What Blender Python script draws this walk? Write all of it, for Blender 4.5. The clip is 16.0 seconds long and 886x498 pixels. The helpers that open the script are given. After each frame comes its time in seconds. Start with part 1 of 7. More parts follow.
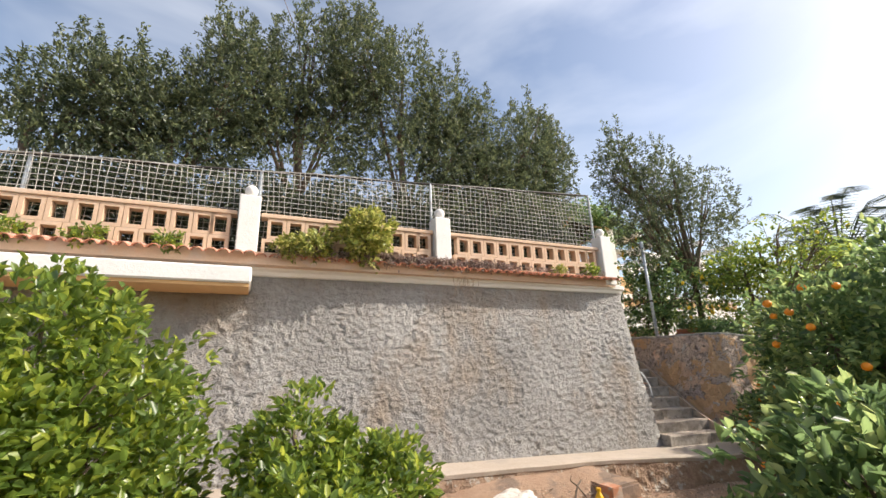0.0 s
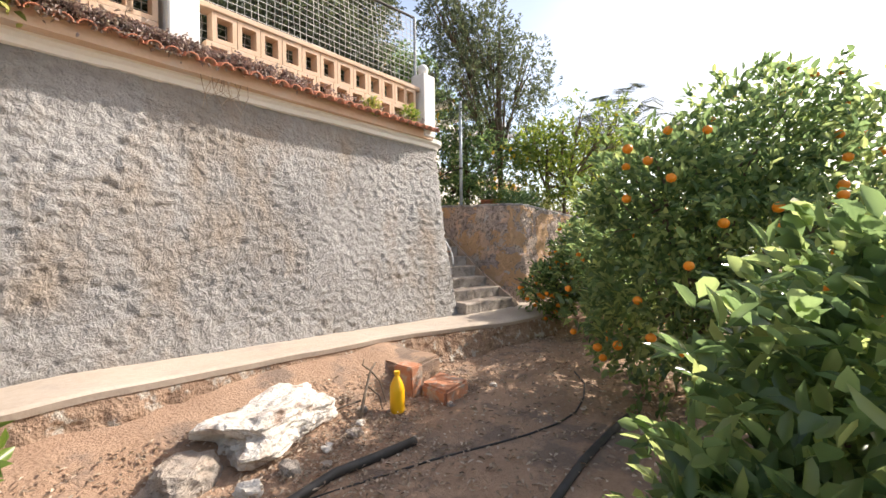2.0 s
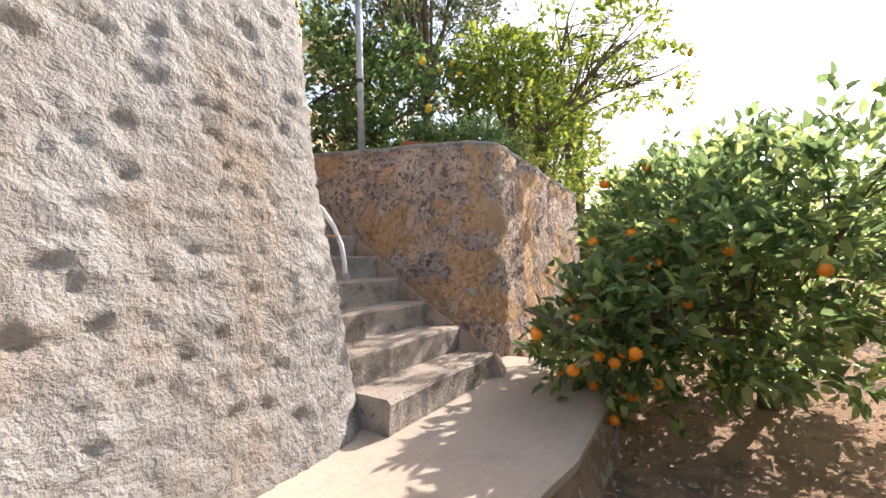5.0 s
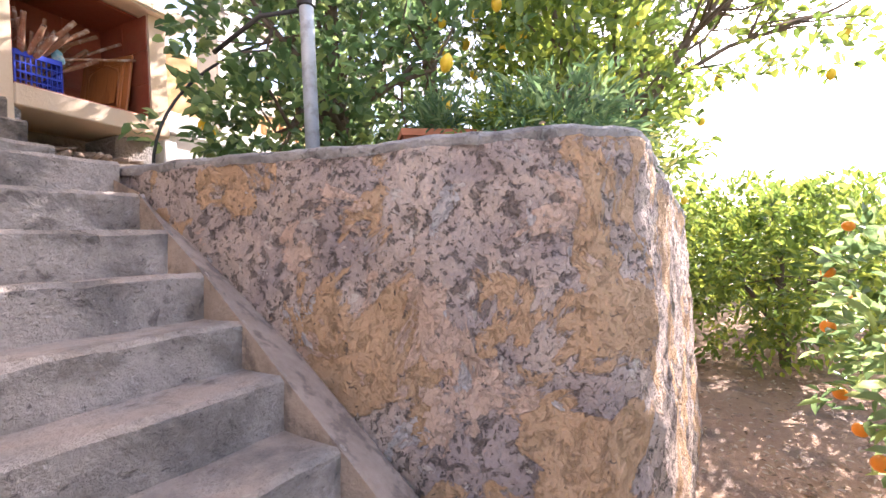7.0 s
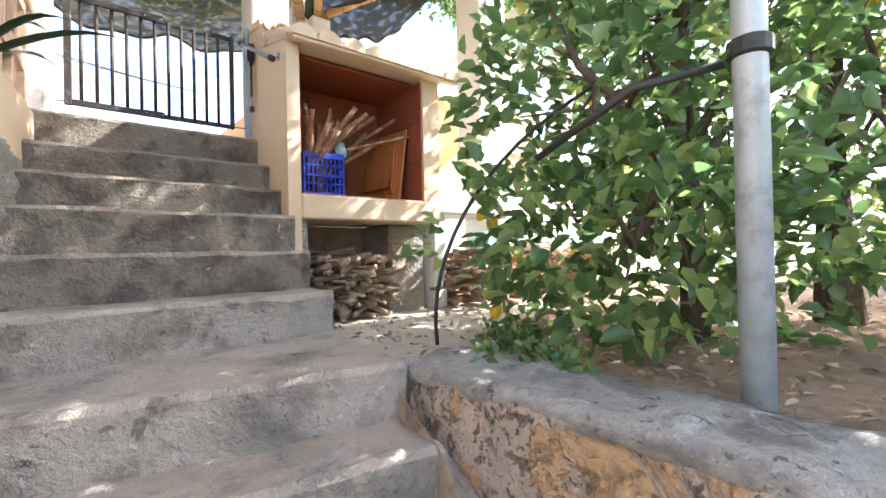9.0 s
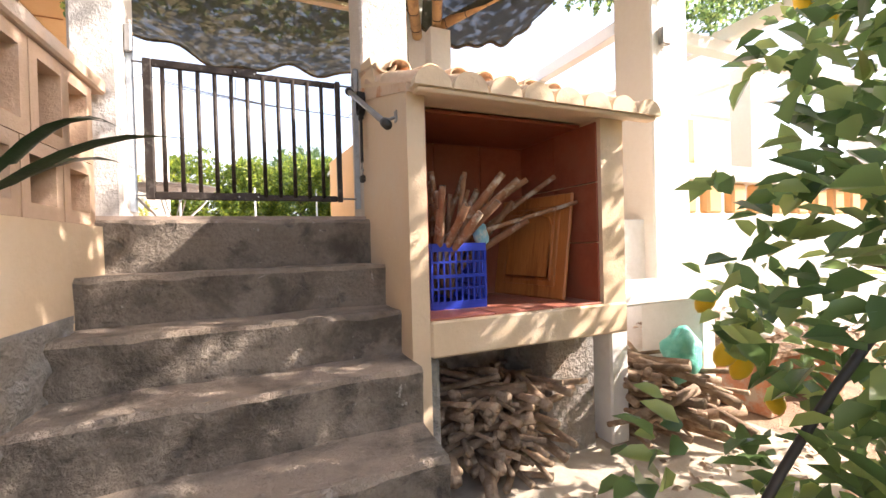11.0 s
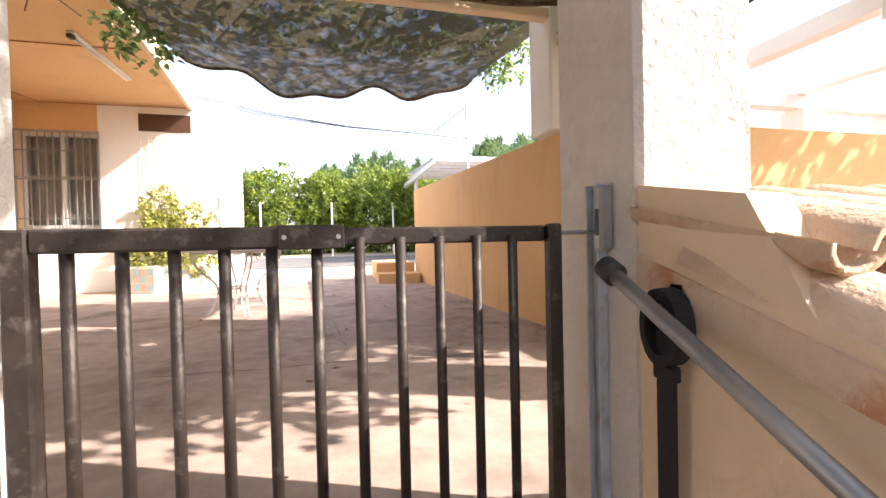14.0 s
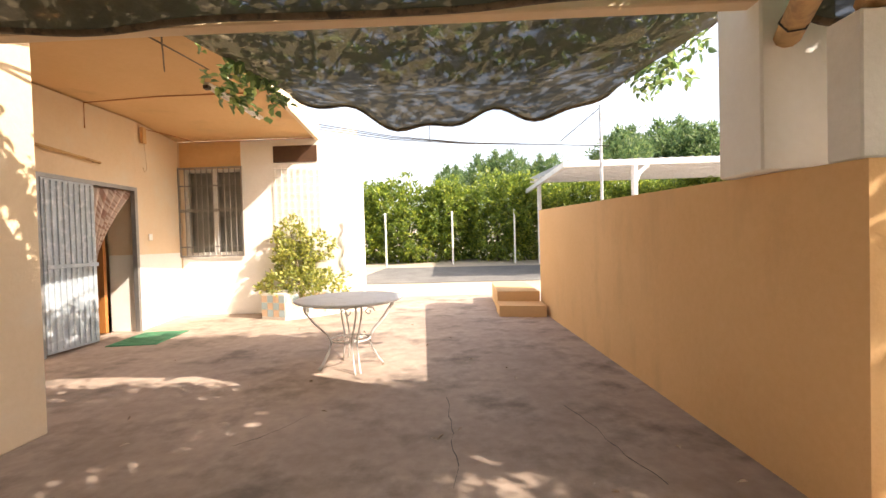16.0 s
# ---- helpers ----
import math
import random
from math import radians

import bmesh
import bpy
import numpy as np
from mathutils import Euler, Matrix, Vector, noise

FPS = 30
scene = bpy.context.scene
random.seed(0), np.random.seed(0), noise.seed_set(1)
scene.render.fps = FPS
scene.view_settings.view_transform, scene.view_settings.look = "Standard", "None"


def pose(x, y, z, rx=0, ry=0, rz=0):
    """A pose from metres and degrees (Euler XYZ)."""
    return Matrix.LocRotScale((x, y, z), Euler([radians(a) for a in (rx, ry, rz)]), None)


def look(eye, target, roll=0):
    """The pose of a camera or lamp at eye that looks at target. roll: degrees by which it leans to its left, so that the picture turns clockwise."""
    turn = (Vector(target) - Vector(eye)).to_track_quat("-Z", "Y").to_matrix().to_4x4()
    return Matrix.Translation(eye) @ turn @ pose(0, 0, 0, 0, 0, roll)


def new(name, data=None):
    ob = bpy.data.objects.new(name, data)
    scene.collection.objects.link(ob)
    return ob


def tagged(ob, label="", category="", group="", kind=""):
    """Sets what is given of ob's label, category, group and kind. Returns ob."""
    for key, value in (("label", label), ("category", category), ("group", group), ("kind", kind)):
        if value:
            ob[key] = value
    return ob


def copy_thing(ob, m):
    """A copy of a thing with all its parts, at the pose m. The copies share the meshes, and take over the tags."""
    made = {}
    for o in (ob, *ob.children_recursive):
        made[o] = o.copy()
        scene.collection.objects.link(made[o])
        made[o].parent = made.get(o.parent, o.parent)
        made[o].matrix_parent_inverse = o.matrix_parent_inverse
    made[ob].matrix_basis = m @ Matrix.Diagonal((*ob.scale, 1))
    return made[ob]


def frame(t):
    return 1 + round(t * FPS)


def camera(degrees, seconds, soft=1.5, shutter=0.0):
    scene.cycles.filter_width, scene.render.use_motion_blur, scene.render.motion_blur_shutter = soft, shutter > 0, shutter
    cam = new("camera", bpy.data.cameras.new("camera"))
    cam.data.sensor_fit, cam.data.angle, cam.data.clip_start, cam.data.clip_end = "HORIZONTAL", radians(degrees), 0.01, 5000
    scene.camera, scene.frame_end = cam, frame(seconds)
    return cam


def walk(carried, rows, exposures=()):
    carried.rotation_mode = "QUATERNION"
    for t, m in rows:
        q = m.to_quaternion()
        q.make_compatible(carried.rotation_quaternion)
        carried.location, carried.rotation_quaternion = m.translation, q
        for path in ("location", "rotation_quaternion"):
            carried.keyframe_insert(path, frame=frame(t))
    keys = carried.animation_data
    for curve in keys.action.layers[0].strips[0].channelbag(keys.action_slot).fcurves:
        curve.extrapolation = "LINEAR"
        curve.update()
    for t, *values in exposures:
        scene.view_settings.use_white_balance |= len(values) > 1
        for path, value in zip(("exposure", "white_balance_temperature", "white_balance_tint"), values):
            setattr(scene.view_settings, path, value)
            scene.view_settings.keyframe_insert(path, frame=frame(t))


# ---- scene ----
cam = camera(92.6, 16.0)
PATH = [
    (0, (-7.588, -9.891, -1.766), (-6.786, -8.146, -1.208), -2.1),
    (0.5, (-7.565, -9.589, -1.847), (-6.491, -7.956, -1.425), -1.9),
    (1, (-7.302, -9.213, -1.855), (-6.02, -7.699, -1.609), -1.5),
    (1.5, (-6.898, -8.804, -1.896), (-5.461, -7.416, -1.809), -1.2),
    (2, (-6.454, -8.335, -1.968), (-4.897, -7.079, -1.992), -0.7),
    (2.5, (-5.958, -7.881, -1.987), (-4.318, -6.739, -2.067), -0.7),
    (3, (-5.357, -7.425, -2.065), (-3.65, -6.386, -2.145), -0.4),
    (5.5, (-2.175, -5.112, -2.26), (-0.34, -4.32, -2.187), -2.0),
    (6, (-1.718, -4.852, -2.079), (0.137, -4.111, -1.994), -2.4),
    (6.5, (-1.209, -4.589, -1.855), (0.662, -3.889, -1.766), -2.4),
    (7, (-0.737, -4.279, -1.608), (1.105, -3.499, -1.611), -2.6),
    (7.5, (-0.448, -3.925, -1.408), (1.354, -3.058, -1.374), -1.9),
    (8, (-0.274, -3.684, -1.159), (1.374, -2.551, -1.174), -1.6),
    (8.5, (-0.223, -3.427, -0.987), (1.244, -2.068, -0.981), -1.2),
    (9, (-0.176, -3.175, -0.792), (1.06, -1.603, -0.777), -1.2),
    (9.5, (-0.068, -2.949, -0.65), (0.962, -1.235, -0.615), -1.2),
    (12, (0.104, -1.849, 0.158), (0.843, 0.009, 0.123), -1.4),
    (12.5, (0.107, -1.603, 0.279), (0.786, 0.278, 0.253), -1.2),
    (13, (0.104, -1.304, 0.406), (0.715, 0.6, 0.37), -1.3),
    (13.5, (0.105, -0.989, 0.547), (0.652, 0.934, 0.515), -1.1),
    (14, (0.089, -0.74, 0.694), (0.583, 1.198, 0.661), -1.3),
    (14.5, (0.011, -0.531, 0.863), (0.443, 1.421, 0.83), -1.2),
    (15, (0.04, -0.373, 0.988), (0.362, 1.6, 0.957), -1.4),
    (15.5, (0.136, -0.192, 1.101), (0.279, 1.802, 1.066), -1.5),
    (16, (0.169, -0.026, 1.202), (0.102, 1.972, 1.163), -1.6),
]
walk(cam, [(t, look(e, g, r)) for t, e, g, r in PATH], exposures=[(0.0, 0.75, 6800, 11), (1.5, 0.98, 6800, 12), (3.0, 1.1, 6800, 13), (5.5, 1.42, 6700, 17), (6.5, 1.92, 6300, 25), (7.0, 2.35, 6200, 25), (8.0, 2.35, 6100, 15), (8.5, 2.4, 6000, 9), (9.0, 2.5, 6000, 9), (9.5, 2.6, 6300, 12), (12.0, 1.7, 6900, 20), (13.0, 1.85, 6900, 22), (14.0, 1.95, 6700, 18), (14.5, 2.1, 6500, 13), (15.0, 1.88, 6700, 13), (16.0, 1.63, 7500, 15)])

# ---- world and sun ----
SUN_TO = Vector((1.2, -0.55, 1.0)).normalized()
world = bpy.data.worlds.new("sky")
scene.world = world
world.use_nodes = True
wn = world.node_tree.nodes
sky = wn.new("ShaderNodeTexSky")
sky.sky_type, sky.sun_disc = "NISHITA", False
sky.sun_elevation, sky.sun_rotation = math.asin(SUN_TO.z), math.atan2(SUN_TO.x, SUN_TO.y)
sky.dust_density = 2.6
wl = world.node_tree.links
veil = wn.new("ShaderNodeTexNoise")
veil.inputs["Scale"].default_value, veil.inputs["Detail"].default_value, veil.inputs["Roughness"].default_value, veil.inputs["Distortion"].default_value = 1.7, 5, 0.5, 0.6
stretch_sky = wn.new("ShaderNodeMapping")
stretch_sky.inputs["Scale"].default_value = (1, 1, 2.6)
wl.new(wn.new("ShaderNodeTexCoord").outputs["Generated"], stretch_sky.inputs[0])
wl.new(stretch_sky.outputs[0], veil.inputs["Vector"])
thin_cloud = wn.new("ShaderNodeMapRange")
thin_cloud.inputs["From Min"].default_value, thin_cloud.inputs["From Max"].default_value, thin_cloud.inputs["To Max"].default_value = 0.40, 0.75, 0.35
wl.new(veil.outputs["Fac"], thin_cloud.inputs["Value"])
cloud_mix = wn.new("ShaderNodeMix")
cloud_mix.data_type = "RGBA"
cloud_mix.inputs[7].default_value = (7.5, 7.7, 8.0, 1)
wl.new(thin_cloud.outputs[0], cloud_mix.inputs[0])
wl.new(sky.outputs[0], cloud_mix.inputs[6])
wl.new(cloud_mix.outputs[2], wn["Background"].inputs[0])
wn["Background"].inputs[1].default_value = 0.13
sun_data = bpy.data.lights.new("sun", "SUN")
sun_data.energy, sun_data.angle, sun_data.color = 3.4, radians(0.5), (1.0, 0.95, 0.87)
sun = new("sun", sun_data)
sun.matrix_world = look(SUN_TO * 30, (0, 0, 0))

# ---- materials ----


def surf(name, c1, c2, c3=None, scale=2.0, rough=0.8, bump=0.3, bscale=40.0, metal=0.0, fine=25.0, spec=0.4, c3lo=0.52, c3hi=0.62, rnd=0.0, stretch=None, bdist=0.02, drip=0.0):
    """Two colours mixed by a coarse and a fine noise, a third in stains, fine relief."""
    m = bpy.data.materials.new(name)
    m.use_nodes = True
    nt = m.node_tree
    n, l = nt.nodes, nt.links
    b = n["Principled BSDF"]
    b.inputs["Roughness"].default_value, b.inputs["Metallic"].default_value = rough, metal
    b.inputs["Specular IOR Level"].default_value = spec
    tc = n.new("ShaderNodeTexCoord")
    src = tc.outputs["Object"]
    if stretch:
        mp = n.new("ShaderNodeMapping")
        mp.inputs["Scale"].default_value = stretch
        l.new(src, mp.inputs[0])
        src = mp.outputs[0]

    def tex(sc, det):
        t = n.new("ShaderNodeTexNoise")
        t.inputs["Scale"].default_value, t.inputs["Detail"].default_value, t.inputs["Roughness"].default_value = sc, det, 0.62
        l.new(src, t.inputs["Vector"])
        return t.outputs["Fac"]

    def ramp(f, lo, hi):
        r = n.new("ShaderNodeMapRange")
        r.inputs["From Min"].default_value, r.inputs["From Max"].default_value = lo, hi
        l.new(f, r.inputs["Value"])
        return r.outputs[0]

    def mix(f, a, c):
        x = n.new("ShaderNodeMix")
        x.data_type = "RGBA"
        l.new(f, x.inputs[0])
        for v, i in ((a, 6), (c, 7)):
            if isinstance(v, tuple):
                x.inputs[i].default_value = (*v, 1)
            else:
                l.new(v, x.inputs[i])
        return x.outputs[2]

    coarse, small = tex(scale, 6), tex(fine, 4)
    add = n.new("ShaderNodeMath")
    add.operation = "MULTIPLY_ADD"
    l.new(small, add.inputs[0])
    add.inputs[1].default_value = 0.5
    l.new(coarse, add.inputs[2])
    col = mix(ramp(add.outputs[0], 0.55, 0.95), c1, c2)
    if c3:
        keep = src
        if drip:
            md = n.new("ShaderNodeMapping")
            md.inputs["Scale"].default_value = (1, 1, drip)
            l.new(src, md.inputs[0])
            src = md.outputs[0]
        col = mix(ramp(tex(scale * 1.7 + 0.31, 8), c3lo, c3hi), col, c3)
        src = keep
    if rnd:
        oi = n.new("ShaderNodeObjectInfo")
        hs = n.new("ShaderNodeHueSaturation")
        l.new(col, hs.inputs["Color"])
        l.new(ramp(oi.outputs["Random"], -1.0 / rnd * 0.5 + 0.5, 1.0 / rnd * 0.5 + 0.5), hs.inputs["Value"])
        r2 = n.new("ShaderNodeMapRange")
        r2.inputs["To Min"].default_value, r2.inputs["To Max"].default_value = 1 - rnd, 1 + rnd
        l.new(oi.outputs["Random"], r2.inputs["Value"])
        l.new(r2.outputs[0], hs.inputs["Value"])
        col = hs.outputs[0]
    l.new(col, b.inputs["Base Color"])
    if bump:
        bp = n.new("ShaderNodeBump")
        bp.inputs["Strength"].default_value, bp.inputs["Distance"].default_value = bump, bdist
        l.new(tex(bscale, 5), bp.inputs["Height"])
        l.new(bp.outputs[0], b.inputs["Normal"])
    return m


def leaf_mat(name, dark, mid, light, rough=0.38, trans=0.35):
    """A leaf: glossy, lets light through, its tone varies from leaf to leaf."""
    m = bpy.data.materials.new(name)
    m.use_nodes = True
    n, l = m.node_tree.nodes, m.node_tree.links
    b = n["Principled BSDF"]
    b.inputs["Roughness"].default_value = rough
    b.inputs["Specular IOR Level"].default_value = 0.75
    g = n.new("ShaderNodeNewGeometry")
    r = n.new("ShaderNodeValToRGB")
    e = r.color_ramp.elements
    e[0].color, e[1].color = (*dark, 1), (*light, 1)
    e.new(0.6).color = (*mid, 1)
    l.new(g.outputs["Random Per Island"], r.inputs[0])
    l.new(r.outputs[0], b.inputs["Base Color"])
    t = n.new("ShaderNodeBsdfTranslucent")
    hs = n.new("ShaderNodeHueSaturation")
    hs.inputs["Value"].default_value, hs.inputs["Hue"].default_value = 1.95, 0.485
    l.new(r.outputs[0], hs.inputs["Color"])
    l.new(hs.outputs[0], t.inputs[0])
    mx = n.new("ShaderNodeMixShader")
    mx.inputs[0].default_value = trans
    l.new(b.outputs[0], mx.inputs[1])
    l.new(t.outputs[0], mx.inputs[2])
    l.new(mx.outputs[0], n["Material Output"].inputs[0])
    return m


M = dict(
    roughcast=surf("roughcast", (0.285, 0.268, 0.25), (0.43, 0.412, 0.39), (0.34, 0.275, 0.215), scale=0.8, fine=14, rough=0.95, bump=1.0, bscale=34, bdist=0.045, c3lo=0.5, c3hi=0.72, drip=0.55),
    render_orange=surf("render_orange", (0.68, 0.42, 0.20), (0.74, 0.48, 0.245), (0.58, 0.37, 0.19), scale=0.7, rough=0.9, bump=0.3, bscale=60, bdist=0.008, c3lo=0.54, c3hi=0.74, drip=0.35),
    render_pale=surf("render_pale", (0.70, 0.53, 0.35), (0.76, 0.59, 0.41), (0.70, 0.60, 0.47), scale=0.9, rough=0.9, bump=0.2, bscale=50, c3lo=0.5, c3hi=0.8),
    white=surf("white_paint", (0.72, 0.71, 0.68), (0.82, 0.81, 0.79), (0.60, 0.57, 0.52), scale=1.2, rough=0.8, bump=0.25, bscale=30, c3lo=0.58, c3hi=0.75),
    house_white=surf("house_white", (0.80, 0.77, 0.72), (0.86, 0.84, 0.80), None, scale=0.6, rough=0.85, bump=0.12, bscale=50),
    pillar=surf("pillar_paint", (0.62, 0.58, 0.54), (0.71, 0.68, 0.64), (0.55, 0.50, 0.46), scale=1.5, rough=0.85, bump=0.9, bscale=42, bdist=0.012, c3lo=0.56, c3hi=0.72),
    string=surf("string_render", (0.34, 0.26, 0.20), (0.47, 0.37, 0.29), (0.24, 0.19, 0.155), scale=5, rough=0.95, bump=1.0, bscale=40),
    terrace=surf("terrace_concrete", (0.31, 0.235, 0.19), (0.50, 0.395, 0.325), (0.21, 0.165, 0.135), scale=0.9, fine=9, rough=0.8, bump=0.3, bscale=70, bdist=0.005, c3lo=0.5, c3hi=0.66),
    soil=surf("soil", (0.30, 0.19, 0.125), (0.47, 0.315, 0.215), (0.23, 0.165, 0.125), scale=1.1, fine=24, rough=1.0, bump=0.8, bscale=45, bdist=0.03),
    ledge=surf("ledge_concrete", (0.40, 0.325, 0.255), (0.50, 0.42, 0.345), (0.34, 0.29, 0.25), scale=1.0, rough=0.92, bump=0.4, bscale=50, bdist=0.01, c3lo=0.55, c3hi=0.72),
    block=surf("breeze_block", (0.60, 0.42, 0.29), (0.70, 0.51, 0.37), (0.60, 0.51, 0.44), scale=1.4, rough=0.92, bump=0.3, bscale=60, c3lo=0.52, c3hi=0.7),
    tile=surf("roof_tile", (0.44, 0.15, 0.08), (0.56, 0.24, 0.15), (0.50, 0.38, 0.31), scale=3.0, rough=0.85, bump=0.4, bscale=50, c3lo=0.52, c3hi=0.66, rnd=0.15),
    pale_tile=surf("pale_roof_tile", (0.64, 0.45, 0.30), (0.74, 0.56, 0.40), (0.60, 0.28, 0.14), scale=3.2, fine=40, rough=0.88, bump=0.6, bscale=50, c3lo=0.58, c3hi=0.68, rnd=0.1),
    niche_tile=surf("niche_tile", (0.27, 0.075, 0.04), (0.36, 0.11, 0.06), (0.31, 0.105, 0.06), scale=3.0, rough=0.38, bump=0.05, bscale=20, rnd=0.08),
    dark_wood=surf("dark_wood", (0.05, 0.025, 0.015), (0.09, 0.045, 0.025), None, scale=2, rough=0.6, bump=0.1),
    gate=surf("gate_metal", (0.032, 0.024, 0.02), (0.055, 0.042, 0.035), (0.10, 0.085, 0.075), scale=14, rough=0.5, bump=0.15, bscale=90, metal=0.4, c3lo=0.56, c3hi=0.66),
    steel=surf("galvanised_steel", (0.40, 0.45, 0.50), (0.50, 0.55, 0.60), (0.34, 0.36, 0.38), scale=6, rough=0.45, bump=0.05, bscale=90, metal=0.25),
    grey_metal=surf("grey_metal", (0.29, 0.28, 0.27), (0.38, 0.37, 0.36), None, scale=6, rough=0.45, bump=0.05, metal=0.7),
    white_metal=surf("white_metal", (0.64, 0.63, 0.61), (0.75, 0.74, 0.73), (0.45, 0.36, 0.29), scale=8, rough=0.5, bump=0.1, c3lo=0.64, c3hi=0.72),
    wood=surf("wood", (0.50, 0.30, 0.13), (0.62, 0.40, 0.19), (0.36, 0.21, 0.10), scale=2.5, fine=30, rough=0.75, bump=0.25, bscale=40, stretch=(1, 1, 1)),
    bark=surf("bark", (0.13, 0.095, 0.065), (0.21, 0.16, 0.12), None, scale=8, rough=0.95, bump=0.8, bscale=35),
    log=surf("firewood", (0.20, 0.13, 0.085), (0.36, 0.25, 0.17), (0.43, 0.32, 0.23), scale=9, rough=0.95, bump=0.6, bscale=50, rnd=0.3),
    stick=surf("stick_bark", (0.26, 0.12, 0.06), (0.42, 0.24, 0.14), (0.52, 0.42, 0.32), scale=9, rough=0.85, bump=0.5, bscale=40, rnd=0.25),
    board=surf("varnished_wood", (0.40, 0.145, 0.04), (0.50, 0.20, 0.06), (0.32, 0.11, 0.03), scale=1.4, fine=12, rough=0.4, bump=0.06, stretch=(8, 8, 1)),
    blue=surf("blue_plastic", (0.02, 0.045, 0.42), (0.03, 0.065, 0.52), None, scale=5, rough=0.42, bump=0.05),
    yellow=surf("yellow_plastic", (0.85, 0.44, 0.01), (0.90, 0.50, 0.015), None, scale=5, rough=0.32, bump=0.03),
    orange_rind=surf("orange_rind", (0.86, 0.24, 0.012), (0.92, 0.32, 0.02), None, scale=12, rough=0.42, bump=0.15, bscale=220, bdist=0.002, rnd=0.12),
    lemon_rind=surf("lemon_rind", (0.85, 0.54, 0.03), (0.90, 0.62, 0.05), None, scale=12, rough=0.42, bump=0.15, bscale=220, bdist=0.002, rnd=0.12),
    rock=surf("pale_rock", (0.56, 0.50, 0.43), (0.76, 0.72, 0.66), (0.36, 0.26, 0.20), scale=4, rough=0.95, bump=0.8, bscale=25, bdist=0.03, c3lo=0.5, c3hi=0.66),
    brick=surf("old_brick", (0.46, 0.19, 0.10), (0.55, 0.26, 0.15), (0.48, 0.38, 0.30), scale=6, rough=0.95, bump=0.6, bscale=45, c3lo=0.5, c3hi=0.62),
    terracotta=surf("terracotta", (0.44, 0.155, 0.07), (0.52, 0.20, 0.10), None, scale=5, rough=0.75, bump=0.15),
    rubber=surf("black_plastic", (0.03, 0.028, 0.026), (0.055, 0.05, 0.046), None, scale=5, rough=0.55, bump=0.1),
    net=surf("dark_net", (0.10, 0.10, 0.09), (0.15, 0.15, 0.135), None, scale=5, rough=0.85, bump=0.0),
    pale_net=surf("pale_net", (0.42, 0.41, 0.38), (0.52, 0.51, 0.48), None, scale=5, rough=0.85, bump=0.0),
    asphalt=surf("asphalt", (0.13, 0.125, 0.12), (0.19, 0.185, 0.175), None, scale=1.5, rough=0.95, bump=0.3, bscale=90),
    dirt=surf("pale_dirt", (0.42, 0.35, 0.27), (0.53, 0.46, 0.37), None, scale=0.7, rough=1.0, bump=0.3),
    orange_leaf=leaf_mat("orange_leaf", (0.07, 0.12, 0.05), (0.145, 0.22, 0.085), (0.32, 0.38, 0.14), 0.26, 0.6),
    bright_leaf=leaf_mat("bright_leaf", (0.075, 0.13, 0.028), (0.16, 0.235, 0.04), (0.34, 0.39, 0.06), 0.36, 0.45),
    lemon_leaf=leaf_mat("lemon_leaf", (0.06, 0.12, 0.045), (0.13, 0.22, 0.08), (0.32, 0.40, 0.14), 0.28, 0.5),
    # leaf colour darkened for the shade behind the netting
    shaded_leaf=leaf_mat("shaded_leaf", (0.03, 0.042, 0.024), (0.05, 0.068, 0.036), (0.09, 0.11, 0.055), 0.5, 0.15),
    grey_leaf=leaf_mat("grey_leaf", (0.05, 0.07, 0.038), (0.095, 0.125, 0.065), (0.19, 0.22, 0.10), 0.42, 0.35),
    fern_leaf=leaf_mat("fern_leaf", (0.06, 0.12, 0.05), (0.10, 0.18, 0.07), (0.19, 0.26, 0.10), 0.5, 0.45),
    dry_leaf=leaf_mat("dry_leaf", (0.20, 0.14, 0.095), (0.35, 0.27, 0.19), (0.54, 0.45, 0.35), 0.85, 0.2),
    succulent=leaf_mat("succulent_leaf", (0.20, 0.13, 0.11), (0.32, 0.24, 0.21), (0.40, 0.34, 0.26), 0.6, 0.15),
    yellow_leaf=leaf_mat("yellow_leaf", (0.13, 0.17, 0.04), (0.30, 0.33, 0.075), (0.52, 0.49, 0.16), 0.5, 0.35),
)



